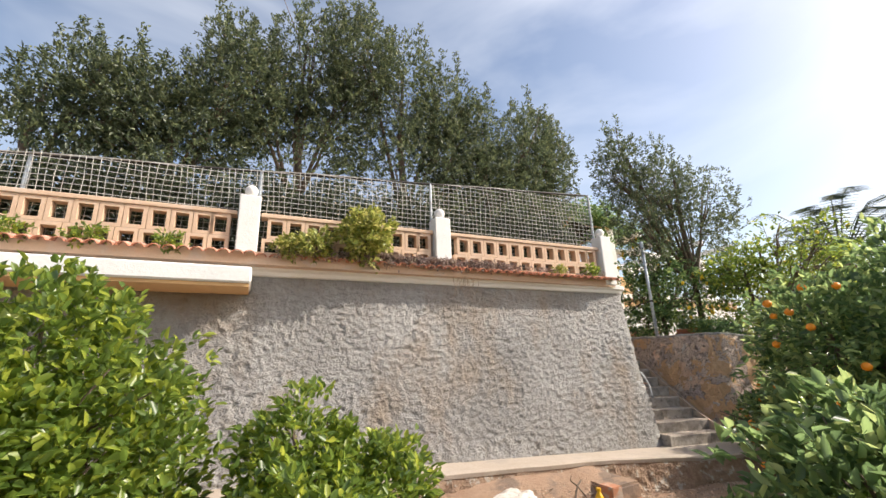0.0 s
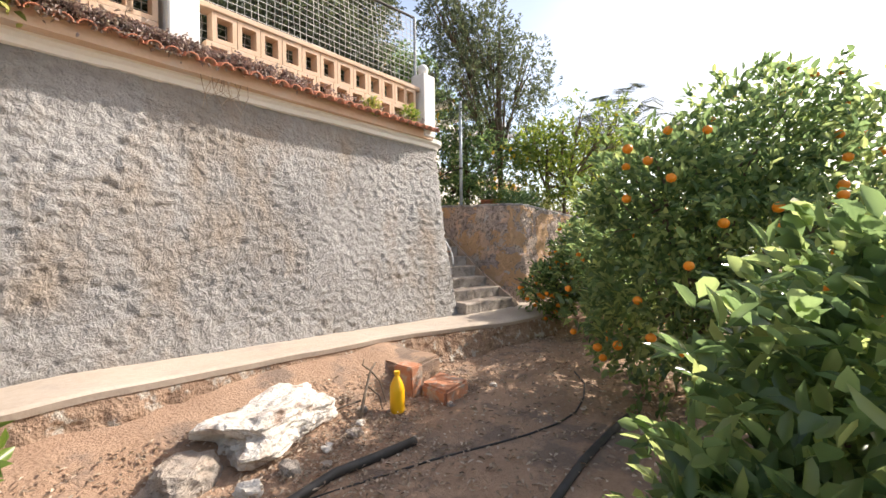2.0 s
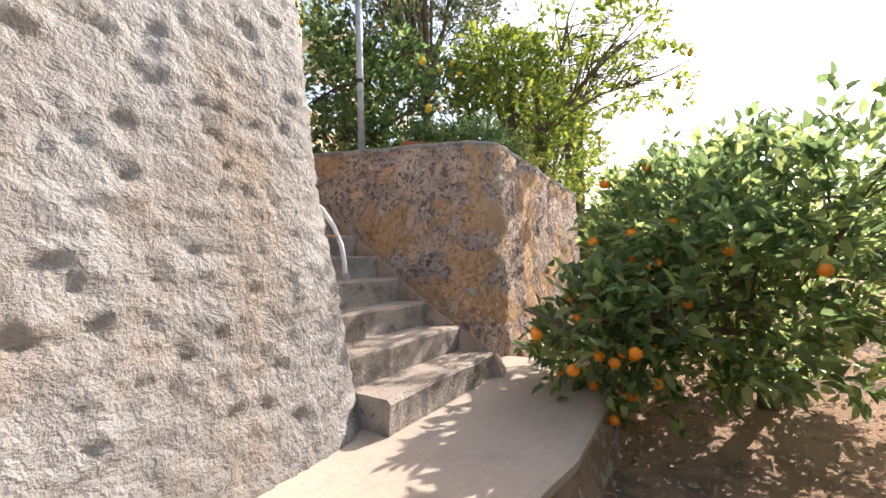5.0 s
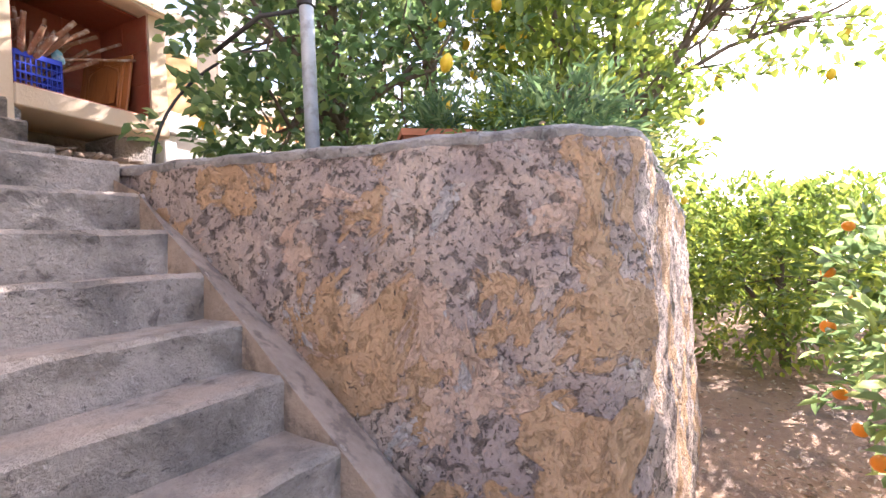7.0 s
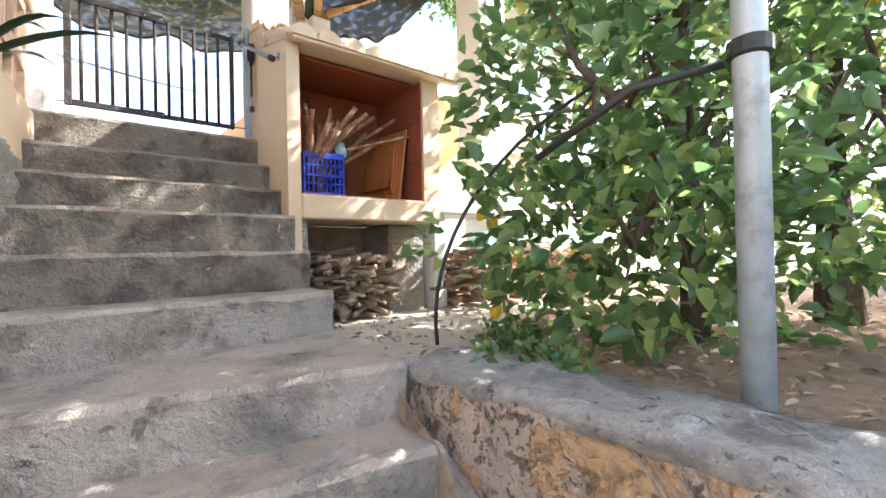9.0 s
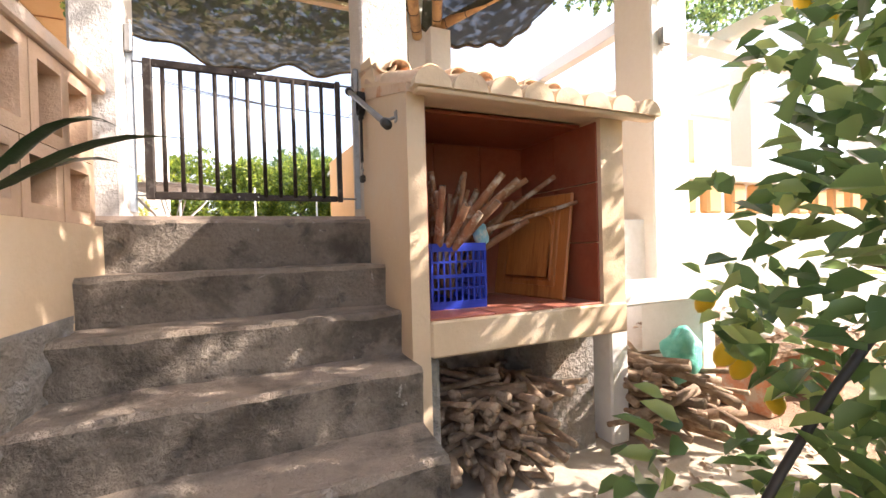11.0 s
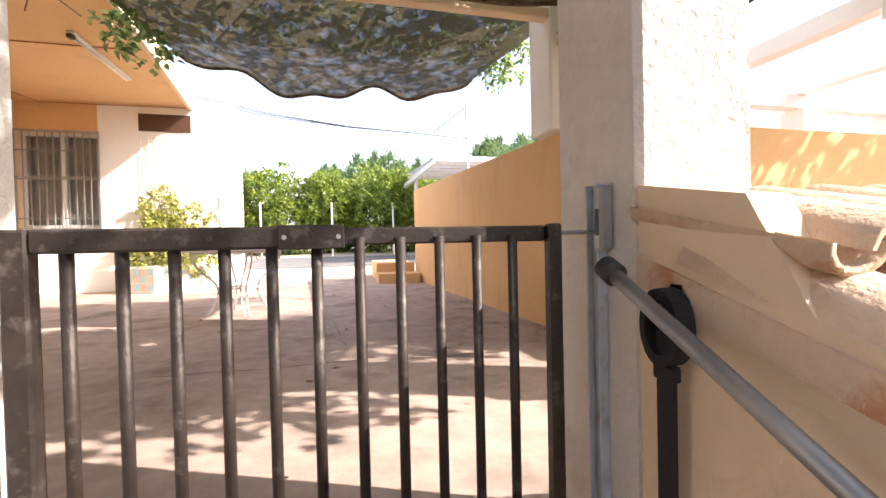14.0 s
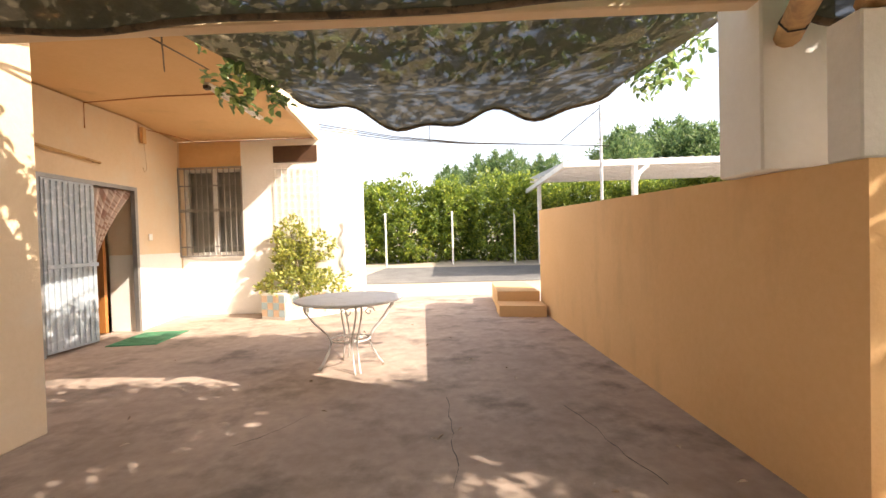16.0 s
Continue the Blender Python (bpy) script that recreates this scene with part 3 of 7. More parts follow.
def stairs():
    flight = thing("stairs", "worn grey concrete garden stairs with crumbling edges", "stairs", kind="structure")
    for k, (xl, yl, xr, yr, z) in enumerate(TREADS):
        xl -= 0.25 if 2 <= k < 9 else 0.06 if k < 2 else 0
        nxt = TREADS[k + 1] if k + 1 < len(TREADS) else (xl, yl + 0.35, xr, yr + 0.35, z)
        bm = bmesh.new()
        n = 26
        rings = []
        for i in range(n + 1):
            f = i / n
            fx, fy = xl + (xr - xl) * f, yl + (yr - yl) * f
            bx, by = nxt[0] + (nxt[2] - nxt[0]) * f, nxt[1] + (nxt[3] - nxt[1]) * f + 0.08
            w = 0.012 * noise.noise((fx * 5, fy * 5, z * 7)) + 0.008 * noise.noise((fx * 17, fy * 17, z))
            c = 0.016 + 0.018 * max(0.0, noise.noise((fx * 8, z * 9, 4)))
            e = 0.006 * noise.noise((fx * 6, z * 3, 9))
            low = min(z - 0.26, -1.3) if k > 10 else z - 0.4
            rings.append([bm.verts.new(p) for p in ((bx, by, z + e), ((fx + bx) / 2, (fy + by) / 2, z + e - 0.004), (fx, fy + c + w, z + e), (fx, fy + w, z - c), (fx, fy + w * 1.5 + 0.01, z - 0.1), (fx, fy + 0.02 + w, low), (bx, by, low))])
        for a, b in zip(rings, rings[1:]):
            for i in range(7):
                bm.faces.new((a[i], a[(i + 1) % 7], b[(i + 1) % 7], b[i]))
        bm.faces.new(rings[0])
        bm.faces.new(rings[-1][::-1])
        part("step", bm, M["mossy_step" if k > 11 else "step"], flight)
    # the sloping string between the lower steps and the side wall
    bm = bmesh.new()
    ln = []
    for k, (xl, yl, xr, yr, z) in enumerate(TREADS[:11]):
        f = (yr + 4.5) / 2.4
        wx = 0.87 - 0.33 * f
        ln.append((xr - 0.02, min(wx + 0.02, xr + 0.2), yr + 0.02, min(z + 0.005, -1.21)))
    ln.insert(0, (0.29, 0.5, -4.56, -3.13))
    a = [[bm.verts.new((x0, y, z - 0.6)), bm.verts.new((x0, y, z)), bm.verts.new((x1, y, z - 0.10)), bm.verts.new((x1, y, z - 0.6))] for x0, x1, y, z in ln]
    for p, q in zip(a, a[1:]):
        for i in range(4):
            bm.faces.new((p[i], p[(i + 1) % 4], q[(i + 1) % 4], q[i]))
    bm.faces.new(a[0][::-1])
    bm.faces.new(a[-1])
    part("stair_string", bm, M["string"], flight, "sloping concrete string along the wall")
    return flight


stairs()


def side_wall():
    """The peeling wall beside the stairs, its round corner and its end towards the orchard."""
    line = [(0.545, -1.98, -1, 0), (0.60, -2.4, -0.99, -0.1), (0.655, -2.8, -0.99, -0.12), (0.70, -3.2, -0.99, -0.13), (0.745, -3.6, -0.99, -0.13), (0.80, -3.95, -0.98, -0.18), (0.845, -4.18, -0.93, -0.36), (0.89, -4.28, -0.7, -0.7), (0.98, -4.36, -0.3, -0.95), (1.4, -4.43, -0.2, -0.98), (2.2, -4.57, -0.2, -0.98), (3.2, -4.76, -0.2, -0.98)]
    pts = []
    for (ax, ay, an, am), (bx, by, bn, bmm) in zip(line, line[1:]):
        k = max(2, int(math.hypot(bx - ax, by - ay) / 0.035))
        pts += [(ax + (bx - ax) * i / k, ay + (by - ay) * i / k, an + (bn - an) * i / k, am + (bmm - am) * i / k) for i in range(k)]
    bm = bmesh.new()
    rows = 62
    grid = []
    for j in range(rows + 1):
        row = []
        for x, y, nx, ny in pts:
            top = -1.15 - 0.055 * max(0.0, min(1.0, (-2.0 - y) / 2.3)) - 0.10 * max(0.0, x - 0.95) + 0.012 * noise.noise((x * 4, y * 4, 2))
            z = top + (-3.45 - top) * j / rows
            off = 0.024 * noise.noise((x * 4, y * 4, z * 4)) + 0.018 * noise.noise((x * 15, y * 15, z * 15)) + (j / rows) * (0.05 + 0.30 * max(0.0, -nx) ** 4 * max(0.0, min(1.0, (-2.2 - y) / 1.6)))
            if j == 0:
                off -= 0.02
            row.append(bm.verts.new((x + nx * off, y + ny * off, z)))
        grid.append(row)
    for a, b in zip(grid, grid[1:]):
        for i in range(len(pts) - 1):
            bm.faces.new((b[i], b[i + 1], a[i + 1], a[i]))
    back = [bm.verts.new((v.co.x - p[2] * 0.3, v.co.y - p[3] * 0.3, v.co.z + 0.015 * noise.noise((p[0] * 6, p[1] * 6, 8)))) for v, p in zip(grid[0], pts)]
    deep = [bm.verts.new((v.co.x, v.co.y, -1.4)) for v in back]
    for i in range(len(pts) - 1):
        bm.faces.new((grid[0][i], grid[0][i + 1], back[i + 1], back[i]))
        bm.faces.new((back[i], back[i + 1], deep[i + 1], deep[i]))
    cap = bmesh.new()
    rings = []
    for v, (x, y, nx, ny) in zip(grid[0], pts):
        z = v.co.z
        out, inn = 0.004 + 0.018 * noise.noise((x * 7, y * 7, 5)), 0.315 + 0.05 * noise.noise((x * 3, y * 3, 6))
        row = [(out - 0.006, -0.035 + 0.012 * noise.noise((x * 9, y * 9, 1))), (out + 0.006, -0.006), (out - 0.02, 0.016 + 0.008 * noise.noise((x * 12, y * 12, 2)))]
        row += [(-q * inn, 0.014 + 0.016 * noise.noise((x * 10 + q * 5, y * 10, q * 4)) + 0.008 * noise.noise((x * 28, y * 28, q * 11))) for q in (0.2, 0.4, 0.6, 0.8, 0.97)] + [(-inn, -0.03)]
        rings.append([cap.verts.new((x + nx * o, y + ny * o, z + h)) for o, h in row])
    for a, b in zip(rings, rings[1:]):
        for i in range(len(a) - 1):
            cap.faces.new((a[i], b[i], b[i + 1], a[i + 1]))
    bmesh.ops.recalc_face_normals(cap, faces=cap.faces)
    wall = structure("wall_stairside", bm, M["peel"], "old garden wall with peeling ochre plaster and grey cap", "wall", True)
    part("coping", cap, M["wall_cap"], wall, "rough grey concrete cap", True)
    return wall


side_wall()

# ---- terrace walls ----
structure("wall_orange", prism([(1.73, 1.63), (1.95, 1.63), (1.78, 7.35), (1.53, 7.0)], [0, 0, 0, 0], [1.47, 1.47, 1.68, 1.66]), M["render_orange"], "ochre rendered garden wall along the terrace", "wall")
structure("wall_orange_return", box(1.953, 5.6, 1.64, 1.86, 0, 1.465, 0.01), M["render_orange"], "ochre rendered wall with dappled sunlight", "wall")
structure("pillar_corner", box(1.735, 1.96, 1.66, 1.82, 1.475, 2.05, 0.008), M["white"], "white rendered pillar carrying a pergola beam", "pillar")
structure("pillar_back", box(1.62, 1.97, 2.03, 2.36, 1.49, 3.3, 0.01), M["house_white"], "white rendered pillar on the garden wall", "pillar")
structure("pillar_gate_right", box(0.604, 0.862, -0.11, 0.165, 0, 3.0, 0.012), M["pillar"], "tall white painted gate pillar with rough plaster", "pillar")
structure("pillar_gate_left", box(-0.60, -0.43, -0.13, 0.14, -0.3, 3.0, 0.012), M["pillar"], "tall white painted gate pillar with rough plaster", "pillar")
structure("wall_west", box(-2.98, -2.56, 0.3, 2.66, 0, 3.2, 0.01), M["render_pale"], "pale ochre rendered wall end beside the terrace", "wall")
structure("wall_house_dado", prism([(-4.95, 6.032), (-4.497, 6.032), (-4.757, 7.38), (-4.95, 7.38)], 0, 1.12), M["house_white"], "white lower house wall beside the door", "wall")
structure("wall_house_door", prism([(-4.95, 6.03), (-4.5, 6.03), (-4.76, 7.38), (-4.95, 7.38)], 1.121, 3.08), M["render_pale"], "pale ochre house wall beside the door", "wall")
structure("wall_house_door_left", box(-4.9, -4.5, 2.4, 4.52, 0, 3.08), M["render_pale"], "pale ochre house wall beside the door", "wall")
structure("wall_house_lintel", box(-4.9, -4.5, 4.52, 6.03, 2.1, 3.08), M["render_pale"], "pale ochre house wall above the door", "wall")
# wall with the barred window
structure("wall_house_window_left", box(-4.9, -4.73, 7.38, 7.7, 0, 3.08), M["render_pale"], "house wall beside the window", "wall")
structure("wall_house_window_below", box(-4.73, -3.62, 7.38, 7.7, 0, 1.05), M["house_white"], "white house wall below the window", "wall")
structure("wall_house_window_above", box(-4.73, -3.62, 7.38, 7.7, 2.61, 3.08), M["render_orange"], "ochre house wall above the window", "wall")
structure("wall_house_east", box(-3.62, -1.52, 7.38, 7.7, 0, 3.08), M["house_white"], "bright white house wall with a trellis", "wall")
structure("wall_house_back", prism([(-9, 7.7), (-1.6, 7.7), (-3.2, 13), (-9, 13)], 0, 3.3), M["house_white"], "white house wall", "wall")
structure("ceiling_porch", prism([(-5.2, 2.4), (-1.75, 2.4), (-2.28, 7.45), (-5.2, 7.45)], 3.1, 3.32), M["render_orange"], "ochre painted porch soffit", "ceiling")
structure("hall_inner", box(-8, -7.9, 3, 7.3, 0, 3.05), M["render_pale"], "dim inner wall of the house", "wall")
structure("hall_floor", box(-8, -4.9, 2.4, 7.38, -0.1, 0.0), M["terrace"], "dim hall floor", "floor")
# unseen ceiling and end wall, added to keep the doorway dark
structure("ceiling_hall", box(-8, -5.21, 2.3, 7.7, 3.1, 3.3), M["render_pale"], "unseen hall ceiling, added to keep the sky out", "ceiling")
structure("hall_end", box(-8, -4.91, 7.39, 7.69, 0, 3.09), M["render_pale"], "dim inner wall of the house", "wall")
structure("hall_side", box(-8, -4.9, 2.3, 2.4, 0, 3.1), M["render_pale"], "dim inner wall of the house", "wall")

# ---- orange trees ----


def citrus(name, label, at, blobs, twigs, per, length, width, leaf, fruit, n_fruit, fruit_r, seed, trunk_r=0.07, cat="citrus tree"):
    ob = thing(name, label, cat, at)
    rng = random.Random(seed)
    top = max(b[2] for b in blobs)
    bm = tube([(0, 0, -0.15), (0.03, 0.02, top * 0.3), (0.0, 0.05, top * 0.6), (-0.03, 0.0, top * 0.9)], trunk_r, 9, None, trunk_r * 0.5)
    part("trunk", bm, M["bark"], ob, smooth=True)
    for b in blobs:
        s = Vector((0, 0, top * rng.uniform(0.2, 0.45)))
        e = Vector(b[:3])
        mid = (s + e) / 2 + Vector((rng.uniform(-0.15, 0.15), rng.uniform(-0.15, 0.15), 0.05))
        br = tube([s, mid, e, e + Vector((e.x * 0.3, e.y * 0.3, b[5] * 0.5))], trunk_r * 0.5, 6, None, 0.008)
        for _ in range(7):
            q = e + Vector((rng.uniform(-1, 1) * b[3], rng.uniform(-1, 1) * b[4], rng.uniform(-1, 1) * b[5])) * 0.75
            tube([mid.lerp(e, rng.random()), (mid + q) / 2 + Vector((0, 0, 0.06)), q], 0.014, 5, br, 0.004)
        part("limb", br, M["bark"], ob, smooth=True)
    tw = blob_twigs(blobs, twigs, seed)
    leaves("crown", tw, per, length, width, M[leaf], ob, seed)
    if n_fruit:
        me = FRUIT[fruit]
        pick = list(tw[np.random.default_rng(seed + 5).permutation(len(tw))[: n_fruit * 6]])
        mid = np.array([0, 0, top * 0.5])
        pick.sort(key=lambda r: -np.linalg.norm((r[:3] - mid) * (1, 1, 0.55)))
        for r in pick[: n_fruit * 2: 2]:
            r = r.copy()
            if fruit == "lemon" and r[0] < -0.7:
                continue
            r[:3] += (r[:3] - mid) / np.linalg.norm(r[:3] - mid) * (0.07 if fruit == "orange" else 0.06)
            o = new(fruit, me)
            o.parent = ob
            o.matrix_basis = pose(r[0], r[1], r[2] - 0.05, rng.uniform(-30, 30), rng.uniform(-30, 30), rng.uniform(0, 360)) @ Matrix.Scale(fruit_r * rng.uniform(0.85, 1.1), 4)
    return ob


def fruit_mesh(name, material, long):
    bm = bmesh.new()
    bmesh.ops.create_icosphere(bm, subdivisions=2, radius=1)
    for v in bm.verts:
        s = 1 + 0.03 * noise.noise(v.co * 2)
        v.co = Vector((v.co.x * s, v.co.y * s, v.co.z * s * long + (0.25 * v.co.z ** 5 if long > 1.1 else 0)))
    return finish(name, bm, material, True)


FRUIT = {"orange": fruit_mesh("orange", M["orange_rind"], 0.95), "lemon": fruit_mesh("lemon", M["lemon_rind"], 1.25)}

citrus("orange_tree", "leafy orange tree hung with ripe oranges", (-1.7, -7.7, -3.5), [(0, 0, 1.4, 1.15, 1.1, 1.15), (-0.5, 0.2, 0.85, 0.75, 0.7, 0.7), (0.1, -0.3, 2.2, 0.75, 0.75, 0.55), (0.7, 0.5, 1.3, 0.8, 0.8, 0.9), (-0.4, -0.7, 1.4, 0.75, 0.7, 0.8), (-0.5, 0.2, 2.0, 0.6, 0.6, 0.6), (0.4, -0.5, 2.55, 0.75, 0.7, 0.6), (0.2, -1.2, 1.9, 0.7, 0.7, 0.9)], 2500, 8, 0.10, 0.045, "orange_leaf", "orange", 140, 0.038, 11)
citrus("orange_tree", "low orange tree with ripe fruit beside the stairs", (1.1, -6.3, -3.25), [(0, 0, 0.95, 1.15, 0.95, 0.9), (-0.75, 0.45, 0.75, 0.62, 0.6, 0.65), (-0.3, 0.6, 1.15, 0.7, 0.55, 0.55), (0.6, 0.4, 1.15, 0.8, 0.7, 0.75), (-0.55, -0.4, 1.35, 0.65, 0.6, 0.5), (-0.65, 1.1, 0.4, 0.4, 0.36, 0.4), (-0.95, 0.85, 0.6, 0.35, 0.35, 0.45), (-1.08, 1.1, 0.5, 0.36, 0.32, 0.4)], 1500, 7, 0.108, 0.05, "orange_leaf", "orange", 85, 0.035, 12)
citrus("orange_tree", "young citrus bush with bright new shoots", (-4.8, -8.65, -3.5), [(0, 0, 0.75, 0.6, 0.6, 0.68), (0.15, 0.0, 1.2, 0.36, 0.38, 0.36), (0.3, -0.35, 0.7, 0.65, 0.6, 0.62), (-0.3, 0.32, 0.6, 0.32, 0.3, 0.46)], 900, 8, 0.105, 0.048, "orange_leaf", "orange", 5, 0.042, 13)
citrus("orange_tree", "leafy orange tree with bright sunlit leaves", (-8.7, -6.75, -3.5), [(0, 0, 1.3, 0.8, 0.8, 0.95), (-0.3, -0.5, 1.0, 0.85, 0.8, 0.9), (0.45, -0.25, 0.9, 0.62, 0.6, 0.8), (-0.7, 0.1, 1.6, 0.7, 0.7, 0.62), (0.0, 0.1, 1.9, 0.5, 0.5, 0.45), (0.4, -0.1, 1.5, 0.42, 0.45, 0.42)], 3000, 8, 0.074, 0.038, "bright_leaf", "orange", 10, 0.038, 14)
citrus("orange_tree", "small citrus bush in full sun", (-7.1, -6.95, -3.5), [(0, 0, 0.75, 0.62, 0.6, 0.58), (-0.15, 0.05, 1.25, 0.32, 0.34, 0.40), (0.28, 0.0, 0.92, 0.4, 0.4, 0.40), (-0.1, -0.45, 0.65, 0.5, 0.5, 0.55)], 1550, 8, 0.07, 0.036, "bright_leaf", "orange", 3, 0.038, 15)

# ---- balustrade over the retaining wall ----


def front_y(x):
    return -3.72 - 0.17 * (x + 12.6) / 11.06


def ring_mesh(name, w, h, d, t, material):
    """A hollow block: a frame w by h, d deep, with walls t thick."""
    bm = bmesh.new()
    for x0, x1, z0, z1 in ((0, w, 0, t), (0, w, h - t, h), (0, t, t, h - t), (w - t, w, t, h - t)):
        box(x0, x1, 0, d, z0, z1, 0, bm)
    return finish(name, bm, material)


def balustrade_post(x, y, z0, z1, w=0.27):
    ob = thing("balustrade_post", "white painted balustrade post topped with a ball", "post", (x, y, z0), group="balustrade posts")
    h = z1 - z0
    part("shaft", box(-w / 2, w / 2, -w / 2, w / 2, 0, h, 0.012), M["white"], ob)
    part("cap", lathe([(0.05, h), (0.085, h + 0.012), (0.06, h + 0.03)], 14), M["white"], ob, smooth=True)
    bm = bmesh.new()
    bmesh.ops.create_uvsphere(bm, u_segments=18, v_segments=12, radius=0.088)
    bmesh.ops.translate(bm, verts=bm.verts, vec=(0, 0, h + 0.105))
    part("ball", bm, M["white"], ob, smooth=True)
    return ob


for px in (-10.9, -7.72, -4.86, -1.42):
    balustrade_post(px, front_y(px) - 0.02, -0.3, 0.66)

BLOCK_HI = ring_mesh("block", 0.243, 0.30, 0.13, 0.045, M["block"])
BLOCK_LO = ring_mesh("block", 0.243, 0.235, 0.13, 0.045, M["block"])


def block_row(name, x0, x1, ya, yb, z, label):
    """Two courses of hollow blocks between two points, with a flat coping."""
    ob = thing(name, label, "balustrade", (0, 0, 0), kind="structure")
    ln = math.hypot(x1 - x0, yb - ya)
    ang = math.atan2(yb - ya, x1 - x0)
    k = int(ln / 0.25)
    for j, (me, zz, sh) in enumerate(((BLOCK_LO, z, 0.0), (BLOCK_HI, z + 0.238, 0.06))):
        for i in range(k):
            o = new("block", me)
            o.parent = ob
            d = (ln - k * 0.25) / 2 + i * 0.25 + sh * (1 if i < k - 1 else 0)
            o.matrix_basis = Matrix.Translation((x0 + math.cos(ang) * d, ya + math.sin(ang) * d, zz)) @ Matrix.Rotation(ang, 4, "Z")
    cop = box(0, ln, -0.02, 0.15, 0.541, 0.60, 0.008)
    cop.transform(Matrix.Translation((x0, ya, z)) @ Matrix.Rotation(ang, 4, "Z"))
    part("coping", cop, M["block"], ob)
    return ob


for xa, xb in ((-10.75, -7.87), (-7.57, -5.01), (-4.71, -1.57)):
    block_row("balustrade_blocks", xa, xb, front_y(xa) - 0.07, front_y(xb) - 0.07, -0.16, "pierced balustrade of salmon coloured hollow blocks")
block_row("balustrade_blocks", -13.0, -11.05, front_y(-13.0) - 0.07, front_y(-11.0) - 0.07, -0.16, "pierced balustrade of salmon coloured hollow blocks")
block_row("balustrade_blocks", -0.66, -0.49, -3.3, -0.14, -0.045, "pierced balustrade of hollow blocks beside the stairs")
structure("wall_stair_top", prism([(-0.92, -3.4), (-0.64, -3.45), (-0.465, -0.13), (-0.66, -0.13)], -0.5, -0.05), M["render_pale"], "pale rendered wall head beside the stairs", "wall")


def tile_mesh(name, w, ln, material, r=0.5):
    """A barrel roof tile, w wide and ln long along -y, hollow side down."""
    bm = bmesh.new()
    n = 8
    rows = []
    for y, s in ((0, 1.0), (-ln, 0.86)):
        for rad in (w / 2 * s, w / 2 * s - 0.012):
            rows.append([bm.verts.new((rad * math.cos(math.pi * k / n), y, rad * math.sin(math.pi * k / n) * r * 1.6)) for k in range(n + 1)])
    o1, i1, o2, i2 = rows
    for k in range(n):
        bm.faces.new((o1[k], o1[k + 1], o2[k + 1], o2[k]))
        bm.faces.new((i1[k + 1], i1[k], i2[k], i2[k + 1]))
        bm.faces.new((o2[k], o2[k + 1], i2[k + 1], i2[k]))
        bm.faces.new((o1[k + 1], o1[k], i1[k], i1[k + 1]))
    return finish(name, bm, material, True)


SMALL_TILE = tile_mesh("tile", 0.15, 0.2, M["tile"])
cope = thing("tile_coping", "row of weathered red barrel tiles along the wall top", "roof tiles", kind="structure")
part("bed", prism([(-13, -3.95), (-7.6, -4.06), (-1.33, -4.03), (-1.33, -3.7), (-13, -3.6)], -0.335, -0.17), M["block"], cope)
k = 0
while k * 0.148 < 11.3:
    tx = -12.7 + k * 0.148
    o = new("tile", SMALL_TILE)
    o.parent = cope
    fwd = 0.22 if tx < -7.65 else 0.12
    o.matrix_basis = pose(tx, front_y(tx) - fwd, -0.20, 14, 0, random.uniform(-3, 3))
    k += 1


def cornice():
    pts = [p for p in wall_line()[220:560:6]]
    prof = [(0.0, -0.44), (0.035, -0.43), (0.05, -0.385), (0.095, -0.36), (0.105, -0.30), (0.05, -0.275), (-0.2, -0.27), (-0.2, -0.44)]
    bm = bmesh.new()
    rings = [[bm.verts.new((x + nx * o, y + ny * o, z + 0.006 * noise.noise((x * 3, y * 3, z)))) for o, z in prof] for x, y, nx, ny in pts]
    for a, b in zip(rings, rings[1:]):
        for i in range(len(prof)):
            j = (i + 1) % len(prof)
            bm.faces.new((a[i], a[j], b[j], b[i]))
    bm.faces.new(rings[0][::-1])
    bm.faces.new(rings[-1])
    bmesh.ops.recalc_face_normals(bm, faces=bm.faces)
    return structure("trim_cornice", bm, M["house_white"], "grimy white moulded cornice on the retaining wall", "cornice")


cornice()
structure("balcony_slab", box(-13.5, -7.62, -4.42, -3.5, -0.66, -0.46, 0.02), M["white"], "white painted projecting slab edge", "slab")
structure("balcony_soffit", box(-13.5, -7.64, -4.38, -3.5, -0.70, -0.661), M["render_orange"], "ochre underside of the projecting slab", "slab")

